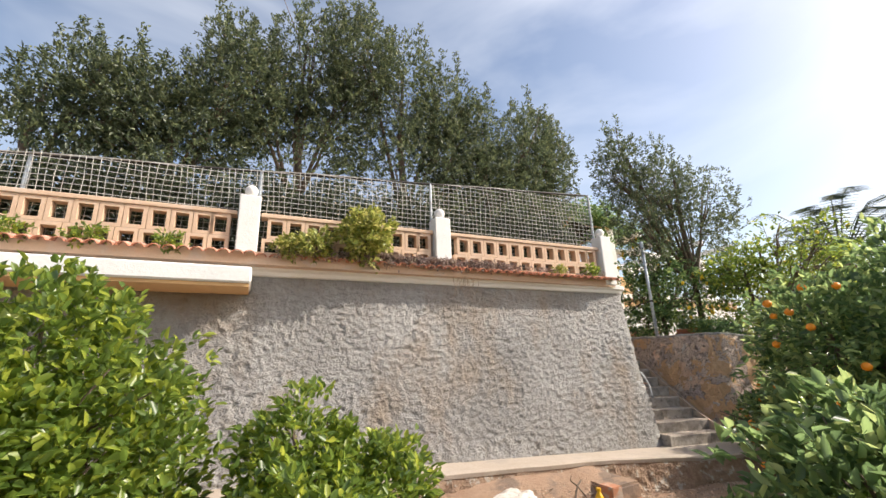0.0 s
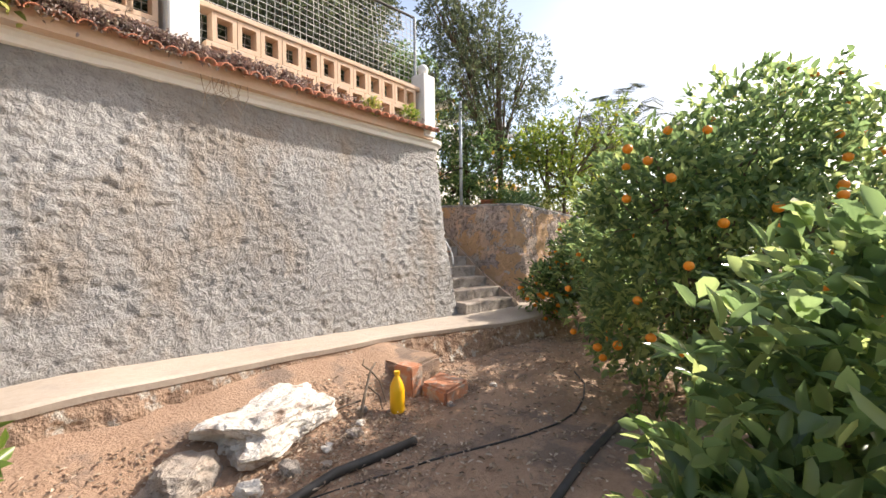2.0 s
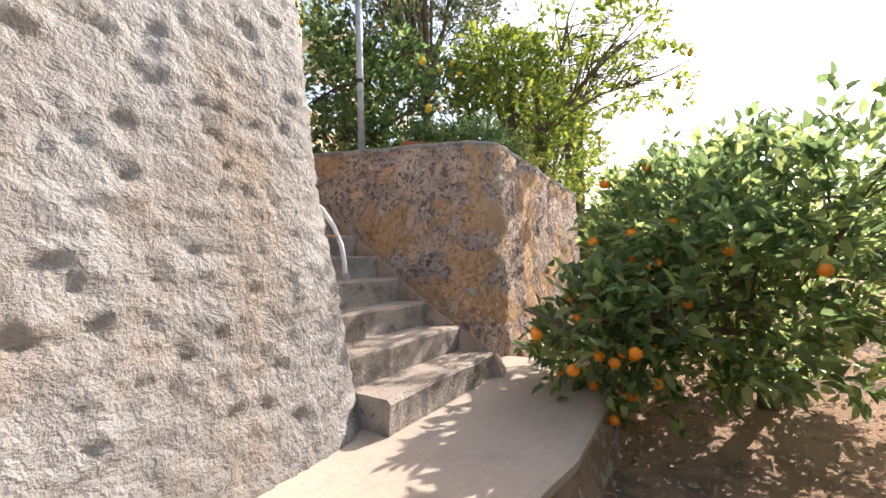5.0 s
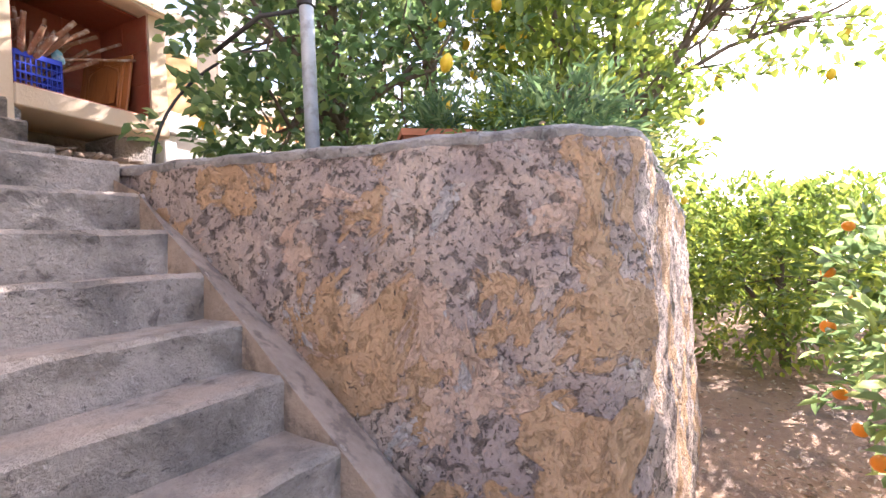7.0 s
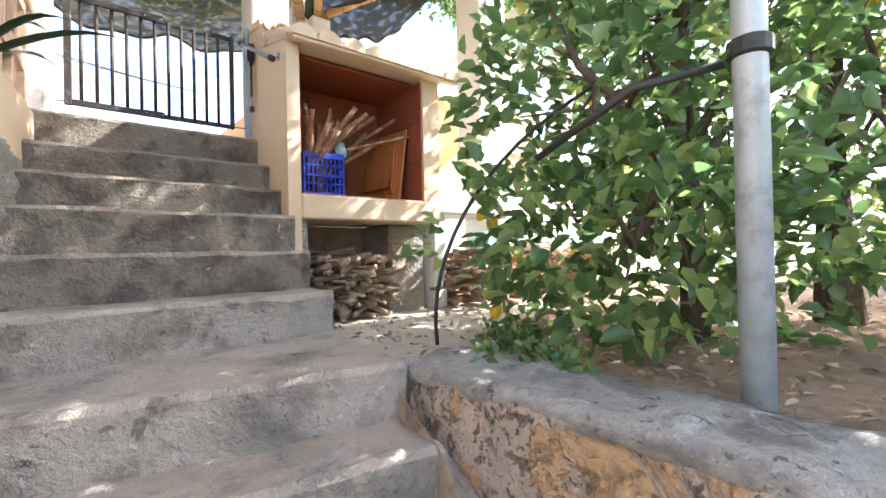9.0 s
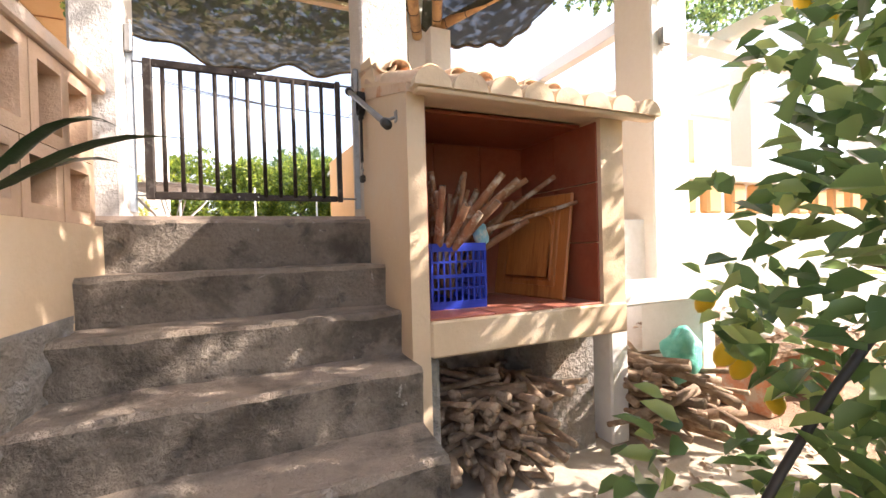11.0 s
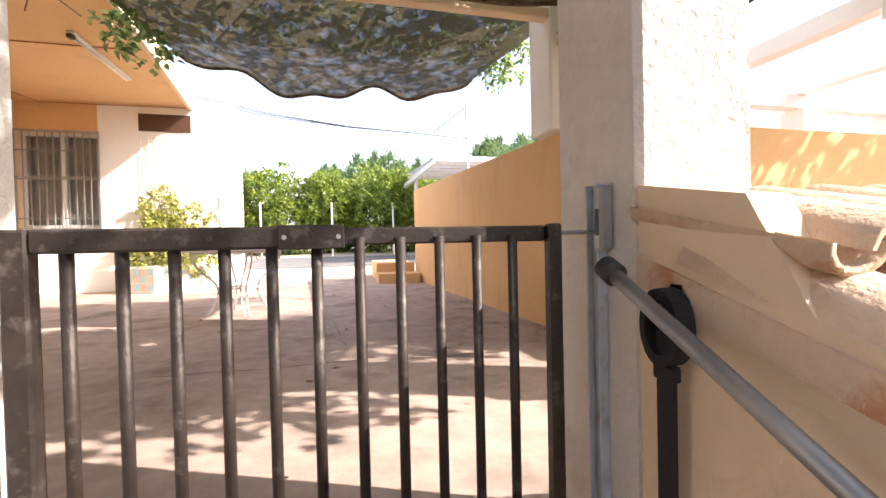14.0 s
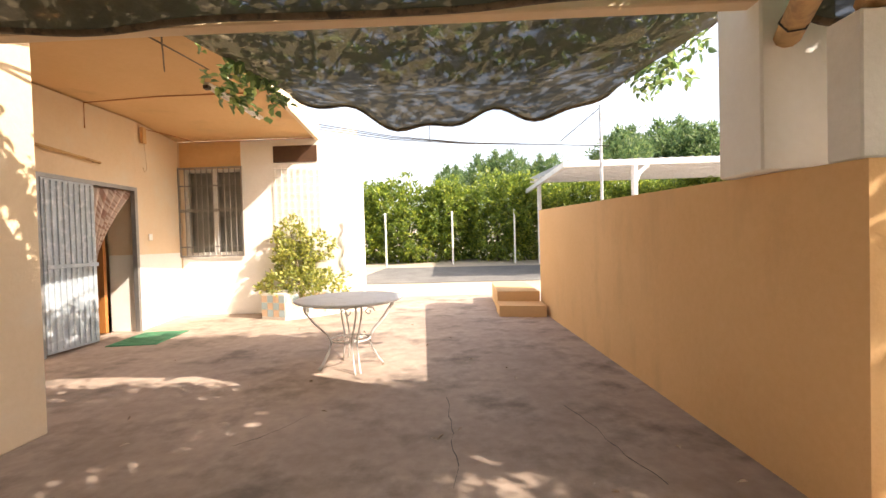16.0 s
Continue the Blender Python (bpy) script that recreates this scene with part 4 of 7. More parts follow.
# netting fence behind the balustrade


def net_fence():
    ob = thing("net_fence", "pale sports netting on galvanised posts behind the balustrade", "fence")
    top = lambda x: 1.62 + 0.075 * (x + 1.45)
    for x in (-12.5, -10.2, -7.62, -4.95, -1.45):
        part("post", tube([(x, front_y(x) + 0.12, -0.2), (x, front_y(x) + 0.12, top(x))], 0.024, 8), M["steel"], ob)
    part("top_rail", tube([(x, front_y(x) + 0.12, top(x)) for x in (-12.8, -10, -7.6, -4.95, -1.45)], 0.02, 8), M["rubber"], ob, "dark top rail")
    bm = bmesh.new()
    y = lambda x, z: front_y(x) + 0.12 + 0.03 * math.sin(x * 2.1) - 0.05 * math.sin((z + 0.2) * 1.6)
    r = 0.0048
    for i in range(133):
        x = -12.7 + i * 0.085
        w = lambda z: 0.018 * math.sin(z * 5 + i) + 0.01 * noise.noise((i, z * 3, 0))
        tube([(x + w(z), y(x, z), z) for z in (-0.05, 0.3, 0.7, 1.0, top(x))], r, 3, bm)
    for j in range(22):
        z0 = 0.0 + j * 0.077
        pts = [(-12.7 + 0.45 * q, y(-12.7 + 0.45 * q, z0), min(z0 - 0.02 * abs(math.sin(q * 0.53)), top(-12.7 + 0.45 * q))) for q in range(26)]
        tube(pts, r, 3, bm)
    tagged(part("netting", bm, M["pale_net"], ob), "", "", "", "stuff")
    return ob


net_fence()

# ---- plants on the wall ----


def tuft(name, label, at, r, n, per, length, width, leaf, seed, cat="plant", flat=1.0):
    ob = thing(name, label, cat, at)
    tw = blob_twigs([(0, 0, r * flat * 0.7, r, r, r * flat)], n, seed, 0.3)
    leaves("foliage", tw, per, length, width, M[leaf], ob, seed)
    st = tube([(0, 0, -0.05), (0.01, 0, r * 0.5)], 0.02, 6, None, 0.01)
    part("stem", st, M["bark"], ob)
    return ob


tuft("shrub", "round yellow-green succulent shrub on the tiled wall top", (-6.15, -4.1, -0.10), 0.37, 330, 7, 0.075, 0.05, "yellow_leaf", 31, "shrub")
tuft("shrub", "low yellowing shrub on the wall top", (-6.85, -4.08, -0.16), 0.24, 110, 7, 0.07, 0.04, "yellow_leaf", 32, "shrub", 0.8)
tuft("shrub", "low yellowing shrub on the wall top", (-7.2, -4.08, -0.18), 0.17, 80, 6, 0.06, 0.035, "yellow_leaf", 33, "shrub", 0.8)
tuft("shrub", "small fresh green weed on the wall top", (-1.9, -4.0, -0.17), 0.17, 70, 6, 0.05, 0.03, "bright_leaf", 34, "weed", 0.8)
tuft("shrub", "small fresh green weed on the wall top", (-2.6, -4.0, -0.19), 0.13, 50, 6, 0.05, 0.03, "yellow_leaf", 35, "weed", 0.8)
for i, sx in enumerate((-9.4, -8.6, -10.1)):
    tuft("shrub", "green weeds growing behind the tiles", (sx, -4.0, -0.2), 0.17, 60, 6, 0.06, 0.03, "bright_leaf", 36 + i, "weed", 0.7)


def trailing():
    ob = thing("trailing_succulent", "dry trailing succulents spilling over the tiles", "plant", (0, 0, 0), kind="stuff")
    rng = np.random.default_rng(5)
    n = 900
    x = np.concatenate([rng.normal(-5.5, 0.55, n), rng.normal(-4.15, 0.35, n // 3), rng.uniform(-7.4, -1.6, n // 4)])
    d = rng.random(len(x)) ** 1.5
    p = np.stack([x, -3.98 - 0.14 * d - 0.03 * rng.random(len(x)), -0.12 - 0.17 * d * rng.random(len(x)) + 0.06 * rng.random(len(x))], axis=1)
    w = np.stack([rng.normal(0, 0.5, len(x)), -0.5 - rng.random(len(x)), rng.normal(-0.1, 0.5, len(x))], axis=1)
    leaves("foliage", np.concatenate([p, w], axis=1), 4, 0.05, 0.022, M["succulent"], ob, 6)
    hang = bmesh.new()
    rr = random.Random(4)
    for _ in range(16):
        hx = rr.gauss(-4.55, 0.13)
        tube([(hx, -4.06, -0.34), (hx + rr.uniform(-0.08, 0.08), -4.06, -0.45), (hx + rr.uniform(-0.16, 0.16), -4.03, -0.45 - rr.uniform(0.05, 0.2))], 0.004, 4, hang, 0.002)
    part("dry_roots", hang, M["dry_leaf"], ob, "dead hanging roots")
    return ob


trailing()

# ---- tall trees ----


def tall_tree(label, at, blobs, n, seed, shoots=26, leaf="grey_leaf", length=0.085, width=0.032, per=7):
    ob = thing("tree", label, "tree", at)
    rng = random.Random(seed)
    top = max(b[2] + b[5] for b in blobs)
    part("trunk", tube([(0, 0, -0.2), (0.08, 0.05, top * 0.3), (-0.05, 0, top * 0.55), (0.05, 0, top * 0.85)], 0.13, 9, None, 0.03), M["bark"], ob, smooth=True)
    for b in blobs:
        br = tube([(0, 0, top * 0.25), (b[0] * 0.5, b[1] * 0.5, b[2] * 0.7), (b[0], b[1], b[2] + b[5] * 0.5)], 0.05, 6, None, 0.012)
        for _ in range(6):
            e = Vector(b[:3]) + Vector((rng.uniform(-1, 1) * b[3], rng.uniform(-1, 1) * b[4], rng.uniform(-0.6, 1) * b[5])) * 0.8
            tube([(b[0] * 0.6, b[1] * 0.6, b[2] * 0.8), (Vector(b[:3]) + e) / 2, e], 0.02, 5, br, 0.005)
        part("limb", br, M["bark"], ob, smooth=True)
    tw = blob_twigs(blobs, n, seed, 0.45)
    ex = []
    for _ in range(shoots):
        b = rng.choice(blobs)
        a, f = rng.uniform(0, 6.28), rng.uniform(0.1, 0.85)
        x, y = b[0] + math.cos(a) * b[3] * f, b[1] + math.sin(a) * b[4] * f
        z = b[2] + b[5] * math.sqrt(1 - f * f) * 0.9
        ln, lx, ly = rng.uniform(0.35, 0.95), rng.uniform(-0.2, 0.2), rng.uniform(-0.2, 0.2)
        for q in range(int(ln / 0.06)):
            g = q * 0.06
            ex.append((x + lx * g + rng.gauss(0, 0.035 * (1.4 - g)), y + ly * g + rng.gauss(0, 0.035 * (1.4 - g)), z + g, rng.gauss(0, 0.5), rng.gauss(0, 0.5), 0.9))
    leaves("crown", np.concatenate([tw, np.array(ex)]), per, length, width, M[leaf], ob, seed, spread=0.9)
    return ob


DARK = "tall bushy evergreen tree with upright grey-green shoots"
tall_tree(DARK, (-11.0, -1.9, -0.2), [(0, 0, 1.7, 1.3, 1.1, 1.3), (0.5, 0, 2.9, 0.9, 0.8, 0.9), (1.3, -0.2, 3.0, 0.8, 0.7, 0.8), (0, -0.5, 0.7, 1.2, 0.7, 0.8)], 3000, 41, 40)
tall_tree(DARK, (-9.1, -1.9, -0.2), [(0, 0, 1.9, 1.2, 1.1, 1.5), (0.4, 0, 3.0, 0.9, 0.9, 1.0), (-0.6, 0.1, 3.0, 0.8, 0.8, 0.8), (0.9, -0.2, 3.5, 0.8, 0.8, 0.9), (0, -0.5, 0.7, 1.2, 0.7, 0.8)], 3600, 42, 44)
tall_tree(DARK, (-7.0, -1.7, -0.2), [(0, 0, 2.2, 1.35, 1.1, 1.8), (0.2, 0, 4.8, 1.0, 0.9, 1.6), (-0.7, 0, 3.9, 0.8, 0.8, 1.1), (0.8, 0, 3.8, 0.8, 0.8, 1.0), (1.1, -0.2, 5.0, 0.8, 0.7, 1.2), (-1.2, -0.2, 4.3, 0.7, 0.7, 1.0), (0, -0.6, 0.7, 1.3, 0.7, 0.8)], 5200, 43, 48)
tall_tree(DARK, (-4.8, -1.8, -0.2), [(0, 0, 2.1, 1.35, 1.1, 1.7), (0.0, 0, 4.7, 1.0, 0.9, 1.4), (0.9, 0, 3.4, 0.8, 0.8, 1.0), (1.1, 0.1, 4.6, 0.7, 0.7, 1.0), (-0.9, -0.2, 5.0, 0.8, 0.8, 1.2), (1.3, -0.3, 3.0, 0.8, 0.7, 1.1), (0, -0.6, 0.7, 1.3, 0.7, 0.8)], 5400, 44, 48)
tall_tree(DARK, (-2.75, -2.0, -0.2), [(0, 0, 1.7, 1.2, 1.0, 1.4), (0.2, 0, 2.8, 0.8, 0.8, 0.9), (0.8, -0.2, 2.2, 0.6, 0.7, 1.0), (1.2, 0, 3.4, 0.75, 0.7, 1.5), (1.3, 0, 1.6, 0.7, 0.6, 0.9), (1.0, 0.8, 2.6, 0.7, 0.7, 1.6), (1.9, 0.0, 3.1, 0.6, 0.6, 1.3), (1.65, -0.2, 2.0, 0.45, 0.5, 0.8), (-0.2, 0.2, 3.9, 0.8, 0.8, 1.1), (2.35, 0.3, 3.7, 0.5, 0.5, 1.0), (1.7, 0.2, 4.3, 0.6, 0.6, 0.8), (0.2, -0.5, 0.6, 1.1, 0.7, 0.8)], 6400, 45, 60)
# the last two crown lobes are added to shade the stairs' left side
tall_tree("tall dark evergreen tree behind the lemon tree", (2.9, -2.7, -1.2), [(0.3, 0, 2.6, 1.1, 1.0, 1.5), (-0.5, 0.0, 3.9, 0.8, 0.8, 1.2), (0.7, -0.3, 3.6, 0.8, 0.8, 1.1), (-1.3, 0.3, 3.6, 0.8, 0.8, 1.2), (-1.5, 0.4, 4.9, 0.6, 0.6, 0.9), (-1.9, 0.4, 4.4, 0.55, 0.5, 0.95), (-1.6, 0.0, 2.6, 0.6, 0.6, 1.0), (-0.3, 0.8, 3.6, 0.5, 0.4, 0.4), (-0.4, 0.4, 4.3, 0.8, 0.7, 0.7)], 3000, 46, 26, "grey_leaf")
tall_tree("bright green tree in full sun beyond the stairs", (7.2, -3.6, -3.0), [(0, 0, 2.6, 1.6, 1.5, 1.6), (0.8, 0.4, 3.4, 1.1, 1.1, 1.0), (-0.8, -0.4, 3.0, 1.0, 1.0, 1.0)], 1800, 47, 24, "bright_leaf")

# added hedge row; its dark leaf colour carries the shade behind the net
low_hedge = thing("hedge", "dense evergreen hedge added behind the netting, leaves darkened to read as shade", "hedge", (0, 0, 0), kind="stuff")
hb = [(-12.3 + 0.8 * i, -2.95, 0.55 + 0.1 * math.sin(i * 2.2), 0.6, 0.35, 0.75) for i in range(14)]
leaves("foliage", blob_twigs(hb, 7000, 48, 0.1), 7, 0.09, 0.036, M["shaded_leaf"], low_hedge, 49)

# ---- lemon tree bed ----
lemon = citrus("lemon_tree", "sprawling lemon tree with yellow fruit and large leaves", (1.95, -2.35, -1.19), [(0, 0, 0.95, 0.95, 0.8, 0.9), (-0.55, 0.0, 0.4, 0.5, 0.55, 0.38), (-0.1, 0.55, 0.55, 0.8, 0.5, 0.55), (0.4, -0.6, 1.0, 0.9, 0.7, 0.8), (0.2, 0.2, 1.9, 0.9, 0.8, 0.7), (-0.5, 0.25, 1.2, 0.45, 0.5, 0.6), (0.9, 0.2, 1.3, 0.8, 0.8, 0.9)], 1150, 6, 0.095, 0.056, "lemon_leaf", "lemon", 95, 0.036, 21)
citrus("lemon_tree", "lemon tree with yellow fruit at the end of the bed", (2.9, -4.0, -1.3), [(0, 0, 1.0, 0.9, 0.7, 0.8), (0.5, 0.1, 1.7, 0.8, 0.7, 0.6), (-0.4, 0.1, 1.5, 0.6, 0.5, 0.5), (0.9, -0.4, 0.6, 0.8, 0.6, 0.7)], 900, 6, 0.10, 0.05, "bright_leaf", "lemon", 16, 0.036, 22)
citrus("lemon_tree", "thin lemon tree reaching out over the garden wall", (3.0, -4.35, -1.3), [(-0.1, -1.0, 1.6, 0.5, 0.45, 0.5), (0.35, -1.1, 2.1, 0.5, 0.5, 0.4), (0.8, -0.7, 1.5, 0.6, 0.5, 0.6), (0.5, -1.5, 1.4, 0.45, 0.4, 0.45), (0.0, -0.4, 2.2, 0.5, 0.4, 0.5)], 210, 6, 0.10, 0.05, "bright_leaf", "lemon", 9, 0.034, 25, 0.045)
far_a = citrus("citrus_bush", "dense citrus bush in the orchard", (5.4, -6.0, -3.2), [(0, 0, 1.1, 1.3, 1.2, 1.05), (0.6, 0.5, 1.5, 0.9, 0.9, 0.8), (-0.6, -0.3, 1.3, 0.9, 0.9, 0.8)], 1200, 7, 0.11, 0.05, "bright_leaf", "lemon", 12, 0.036, 23)
for m in (pose(8.2, -7.6, -3.2, 0, 0, 80), pose(5.0, -9.6, -3.4, 0, 0, 200), pose(9.5, -5.2, -3.2, 0, 0, 140), pose(1.6, -10.4, -3.5, 0, 0, 30), pose(12.5, -7.0, -3.2, 0, 0, 300), pose(-1.0, -12.0, -3.5, 0, 0, 20), pose(-12.2, -7.6, -3.5, 0, 0, 60), pose(-6.0, -14.0, -3.5, 0, 0, 100)):
    copy_thing(far_a, m)

pole = thing("metal_pole", "tall galvanised pole with a black clamp", "pole", (1.0, -2.85, -1.22))
part("shaft", tube([(0, 0, -0.1), (0, 0, 2.35)], 0.036, 16), M["steel"], pole, smooth=True)
part("clamp", lathe([(0.038, 0.865), (0.047, 0.87), (0.047, 0.905), (0.038, 0.91)], 14), M["rubber"], pole)
part("hose", tube([(0.03, 0.03, 0.88), (-0.06, 0.25, 0.86), (-0.1, 0.55, 0.72)], 0.012, 8), M["rubber"], pole, "dark hose tied to the clamp", True)
pipe = thing("irrigation_hose", "dark bent irrigation hose rising through the lemon tree", "hose", (0.86, -1.85, -1.213))
part("tube", tube([(0.12 - 0.16 * math.sin(q * 0.16) + 0.055 * q * q / 14, 0.2 - 0.02 * q, 1.65 * q / 20) for q in range(21)], 0.009, 8), M["rubber"], pipe, smooth=True)


def planter(at, rz):
    ob = thing("planter_box", "long terracotta planter with ribbed sides", "planter", at, rz=rz)
    L, W, H, t = 0.46, 0.19, 0.165, 0.02
    body = box(-L / 2, L / 2, -W / 2, W / 2, 0, H)
    lid = max(body.faces, key=lambda f: f.calc_center_median().z)
    bmesh.ops.inset_region(body, faces=[lid], thickness=t)
    for v in lid.verts:
        v.co.z = t
    part("body", body, M["terracotta"], ob)
    rim = bmesh.new()
    for x0, x1, y0, y1 in ((-L / 2 - 0.01, L / 2 + 0.01, -W / 2 - 0.01, -W / 2 + t), (-L / 2 - 0.01, L / 2 + 0.01, W / 2 - t, W / 2 + 0.01), (-L / 2 - 0.01, -L / 2 + t, -W / 2 + t, W / 2 - t), (L / 2 - t, L / 2 + 0.01, -W / 2 + t, W / 2 - t)):
        box(x0, x1, y0, y1, H - 0.028, H + 0.003, 0, rim)
    part("rim", rim, M["terracotta"], ob)
    for i in range(7):
        part("rib", box(-L / 2 + 0.045 + i * 0.066, -L / 2 + 0.075 + i * 0.066, -W / 2 - 0.007, -W / 2 + 0.002, 0.015, H - 0.04), M["terracotta"], ob)
    part("soil", box(-L / 2 + t, L / 2 - t, -W / 2 + t, W / 2 - t, t, H - 0.03), M["soil"], ob)
    return ob


planter((1.22, -3.50, -1.213), 125)
tuft("planter_plant", "blue-green spiky plant growing in the planter", (1.2, -3.48, -1.09), 0.11, 70, 6, 0.10, 0.012, "fern_leaf", 51, "plant")
for i, (bx, by, bz, br, lf) in enumerate(((1.2, -4.05, -1.24, 0.3, "fern_leaf"), (1.55, -4.15, -1.27, 0.28, "fern_leaf"), (1.35, -3.75, -1.2, 0.25, "bright_leaf"), (1.9, -4.2, -1.3, 0.3, "yellow_leaf"))):
    tuft("garden_plant", "feathery green plant spilling over the wall corner", (bx, by, bz), br, 200, 6, 0.07, 0.016, lf, 52 + i, "plant", 0.7)
tuft("wall_weed", "small weed rooted in the wall", (0.765, -3.86, -2.34), 0.035, 16, 4, 0.045, 0.015, "bright_leaf", 58, "weed", 1.4)
for i, (bx, by) in enumerate(((0.95, -2.35), (1.1, -2.0), (0.85, -2.15), (1.3, -1.8))):
    tuft("ground_weed", "fresh green weeds on the bed's edge", (bx, by, -1.213), 0.10, 24, 6, 0.05, 0.03, "lemon_leaf", 60 + i, "weed", 0.5)


def litter(name, label, x0, x1, y0, y1, zf, n, seed, length=0.045, leaf="dry_leaf"):
    rng = np.random.default_rng(seed)
    x, y = rng.uniform(x0, x1, n), rng.uniform(y0, y1, n)
    z = np.array([zf(a, b) for a, b in zip(x, y)]) + 0.008
    w = np.stack([rng.normal(0, 1, n), rng.normal(0, 1, n), rng.normal(0, 0.12, n)], axis=1)
    ob = leaves(name, np.concatenate([np.stack([x, y, z], axis=1), w], axis=1), 1, length, length * 0.42, M[leaf], None, seed, 0.0, 0.2)
    ob.location.z += 0.012
    return tagged(ob, label, "leaf litter", "", "stuff")


litter("leaf_litter", "dry fallen leaves on the orchard soil", -6.5, 3.0, -9.5, -5.0, land, 9500, 71, 0.05)
litter("leaf_litter", "dry fallen leaves at the foot of the ledge", -5.0, -2.5, -5.9, -5.1, land, 2000, 72, 0.035)
litter("leaf_litter", "dry fallen leaves round the pale boulder", -6.6, -3.9, -6.6, -5.0, land, 2200, 77, 0.04)
litter("leaf_litter", "dry fallen leaves in the lemon bed", 0.75, 4.5, -4.1, -0.9, lambda a, b: -1.215, 2200, 73)
litter("leaf_litter", "dry fallen leaves on the far soil", 1.5, 6.0, -6.5, -4.5, land, 1500, 74, 0.05)

# ---- gate ----


def gate():
    ob = thing("safety_gate", "closed brown metal safety gate across the top of the stairs", "gate", (0, 0, 0))
    x0, x1, z0, z1 = -0.37, 0.51, 0.085, 0.725
    xm = 0.03
    part("stile", box(x0, x0 + 0.035, -0.014, 0.016, z0, z1, 0.004), M["gate"], ob)
    part("stile", box(x1 - 0.026, x1, -0.014, 0.014, z0, z1, 0.004), M["gate"], ob)
    for z in (z0, z1 - 0.036):
        part("rail", box(x0 + 0.035, xm + 0.06, -0.013, 0.005, z, z + 0.036, 0.004), M["gate"], ob)
        part("rail", box(xm - 0.04, x1 - 0.026, 0.006, 0.018, z + 0.003, z + 0.033, 0.003), M["gate"], ob)
        sl = part("sleeve", box(xm - 0.03, xm + 0.075, -0.018, -0.0135, z - 0.002, z + 0.038, 0.002), M["gate"], ob)
        for bx in (xm - 0.02, xm + 0.065):
            part("bolt", tube([(bx, -0.021, z + 0.018), (bx, -0.0175, z + 0.018)], 0.004, 8), M["grey_metal"], sl, "bright bolt head")
        for i in range(9):
            hx = x0 + 0.09 + i * 0.09
            if abs(hx - xm - 0.02) > 0.08:
                part("rivet", tube([(hx, -0.0155, z + 0.018), (hx, -0.0125, z + 0.018)], 0.004, 6), M["rubber"], ob)
    for i in range(11):
        bx = -0.295 + i * 0.0708
        part("bar", tube([(bx, 0.002, z0 + 0.02), (bx, 0.002, z1 - 0.02)], 0.0095, 10), M["gate"], ob, smooth=True)
    for z in (z0 + 0.018, z1 - 0.018):
        part("hinge_pin", tube([(x0 + 0.01, 0, z), (-0.44, 0, z)], 0.005, 6), M["grey_metal"], ob)
        part("latch_pin", tube([(x1 - 0.01, 0, z), (0.60, 0, z)], 0.005, 6), M["grey_metal"], ob)
    return ob


gate()


def channel(label, x, y, z0, z1, sgn):
    ob = thing("wall_channel", label, "bracket", (x, y, 0))
    bm = prism([(0, -0.02), (0.02 * sgn, -0.02), (0.02 * sgn, -0.016), (0.006 * sgn, -0.016), (0.006 * sgn, 0.016), (0.02 * sgn, 0.016), (0.02 * sgn, 0.02), (0, 0.02)], z0, z1)
    bmesh.ops.recalc_face_normals(bm, faces=bm.faces)
    part("profile", bm, M["steel"], ob)
    k = part("keeper", box(min(0, 0.03 * sgn), max(0, 0.03 * sgn), -0.045, -0.021, z1 - 0.13, z1 - 0.005, 0.006), M["grey_metal"], ob)
    part("slot", box(min(0, 0.033 * sgn), max(0, 0.033 * sgn), -0.038, -0.028, z1 - 0.1, z1 - 0.05, 0.002), M["rubber"], k)
    return ob


channel("galvanised latch channel screwed to the gate pillar", 0.602, 0.0, 0.05, 0.80, -1)
channel("galvanised hinge channel screwed to the gate pillar", -0.428, 0.0, 0.03, 0.86, 1)

M["webbing"] = surf("black_webbing", (0.012, 0.011, 0.011), (0.022, 0.02, 0.02), None, scale=9, rough=0.8, bump=0.4, bscale=120, bdist=0.002)
strap = thing("strap", "black webbing strap with a snap hook hanging by the gate", "strap", (0.575, -0.2, 0))
coil = bmesh.new()
loops = [[coil.verts.new((x, r * 0.040 * math.cos(q * 0.3927), 0.557 + r * 0.060 * math.sin(q * 0.3927))) for x, r in ((-0.016, 1.0), (0.016, 1.0), (0.016, 0.72), (-0.016, 0.72))] for q in range(16)]
for q in range(16):
    for k in range(4):
        coil.faces.new((loops[q][k], loops[q][(k + 1) % 4], loops[(q + 1) % 16][(k + 1) % 4], loops[(q + 1) % 16][k]))
part("loop", coil, M["webbing"], strap)
part("webbing", prism([(-0.004, -0.017), (0.003, -0.017), (0.003, 0.017), (-0.004, 0.017)], 0.265, 0.55), M["webbing"], strap)
part("keeper", box(-0.009, 0.009, -0.021, 0.021, 0.475, 0.50, 0.003), M["webbing"], strap)
part("hook", tube([(0, 0, 0.27), (0.0, 0.012, 0.235), (0.0, -0.012, 0.225), (0, 0.0, 0.205)], 0.006, 6), M["grey_metal"], strap, "steel snap hook")
part("buckle", box(-0.012, 0.012, -0.018, 0.018, 0.165, 0.2, 0.005), M["rubber"], strap)

rail = thing("handrail", "short grey metal handrail sloping along the niche wall", "handrail", (0, 0, 0))
part("bar", tube([(0.537, -0.12, 0.638), (0.535, -0.77, 0.30)], 0.0125, 14), M["grey_metal"], rail, smooth=True)
part("end_cap", tube([(0.535, -0.755, 0.308), (0.535, -0.795, 0.287)], 0.018, 14), M["rubber"], rail, "worn grey rubber end cap", True)
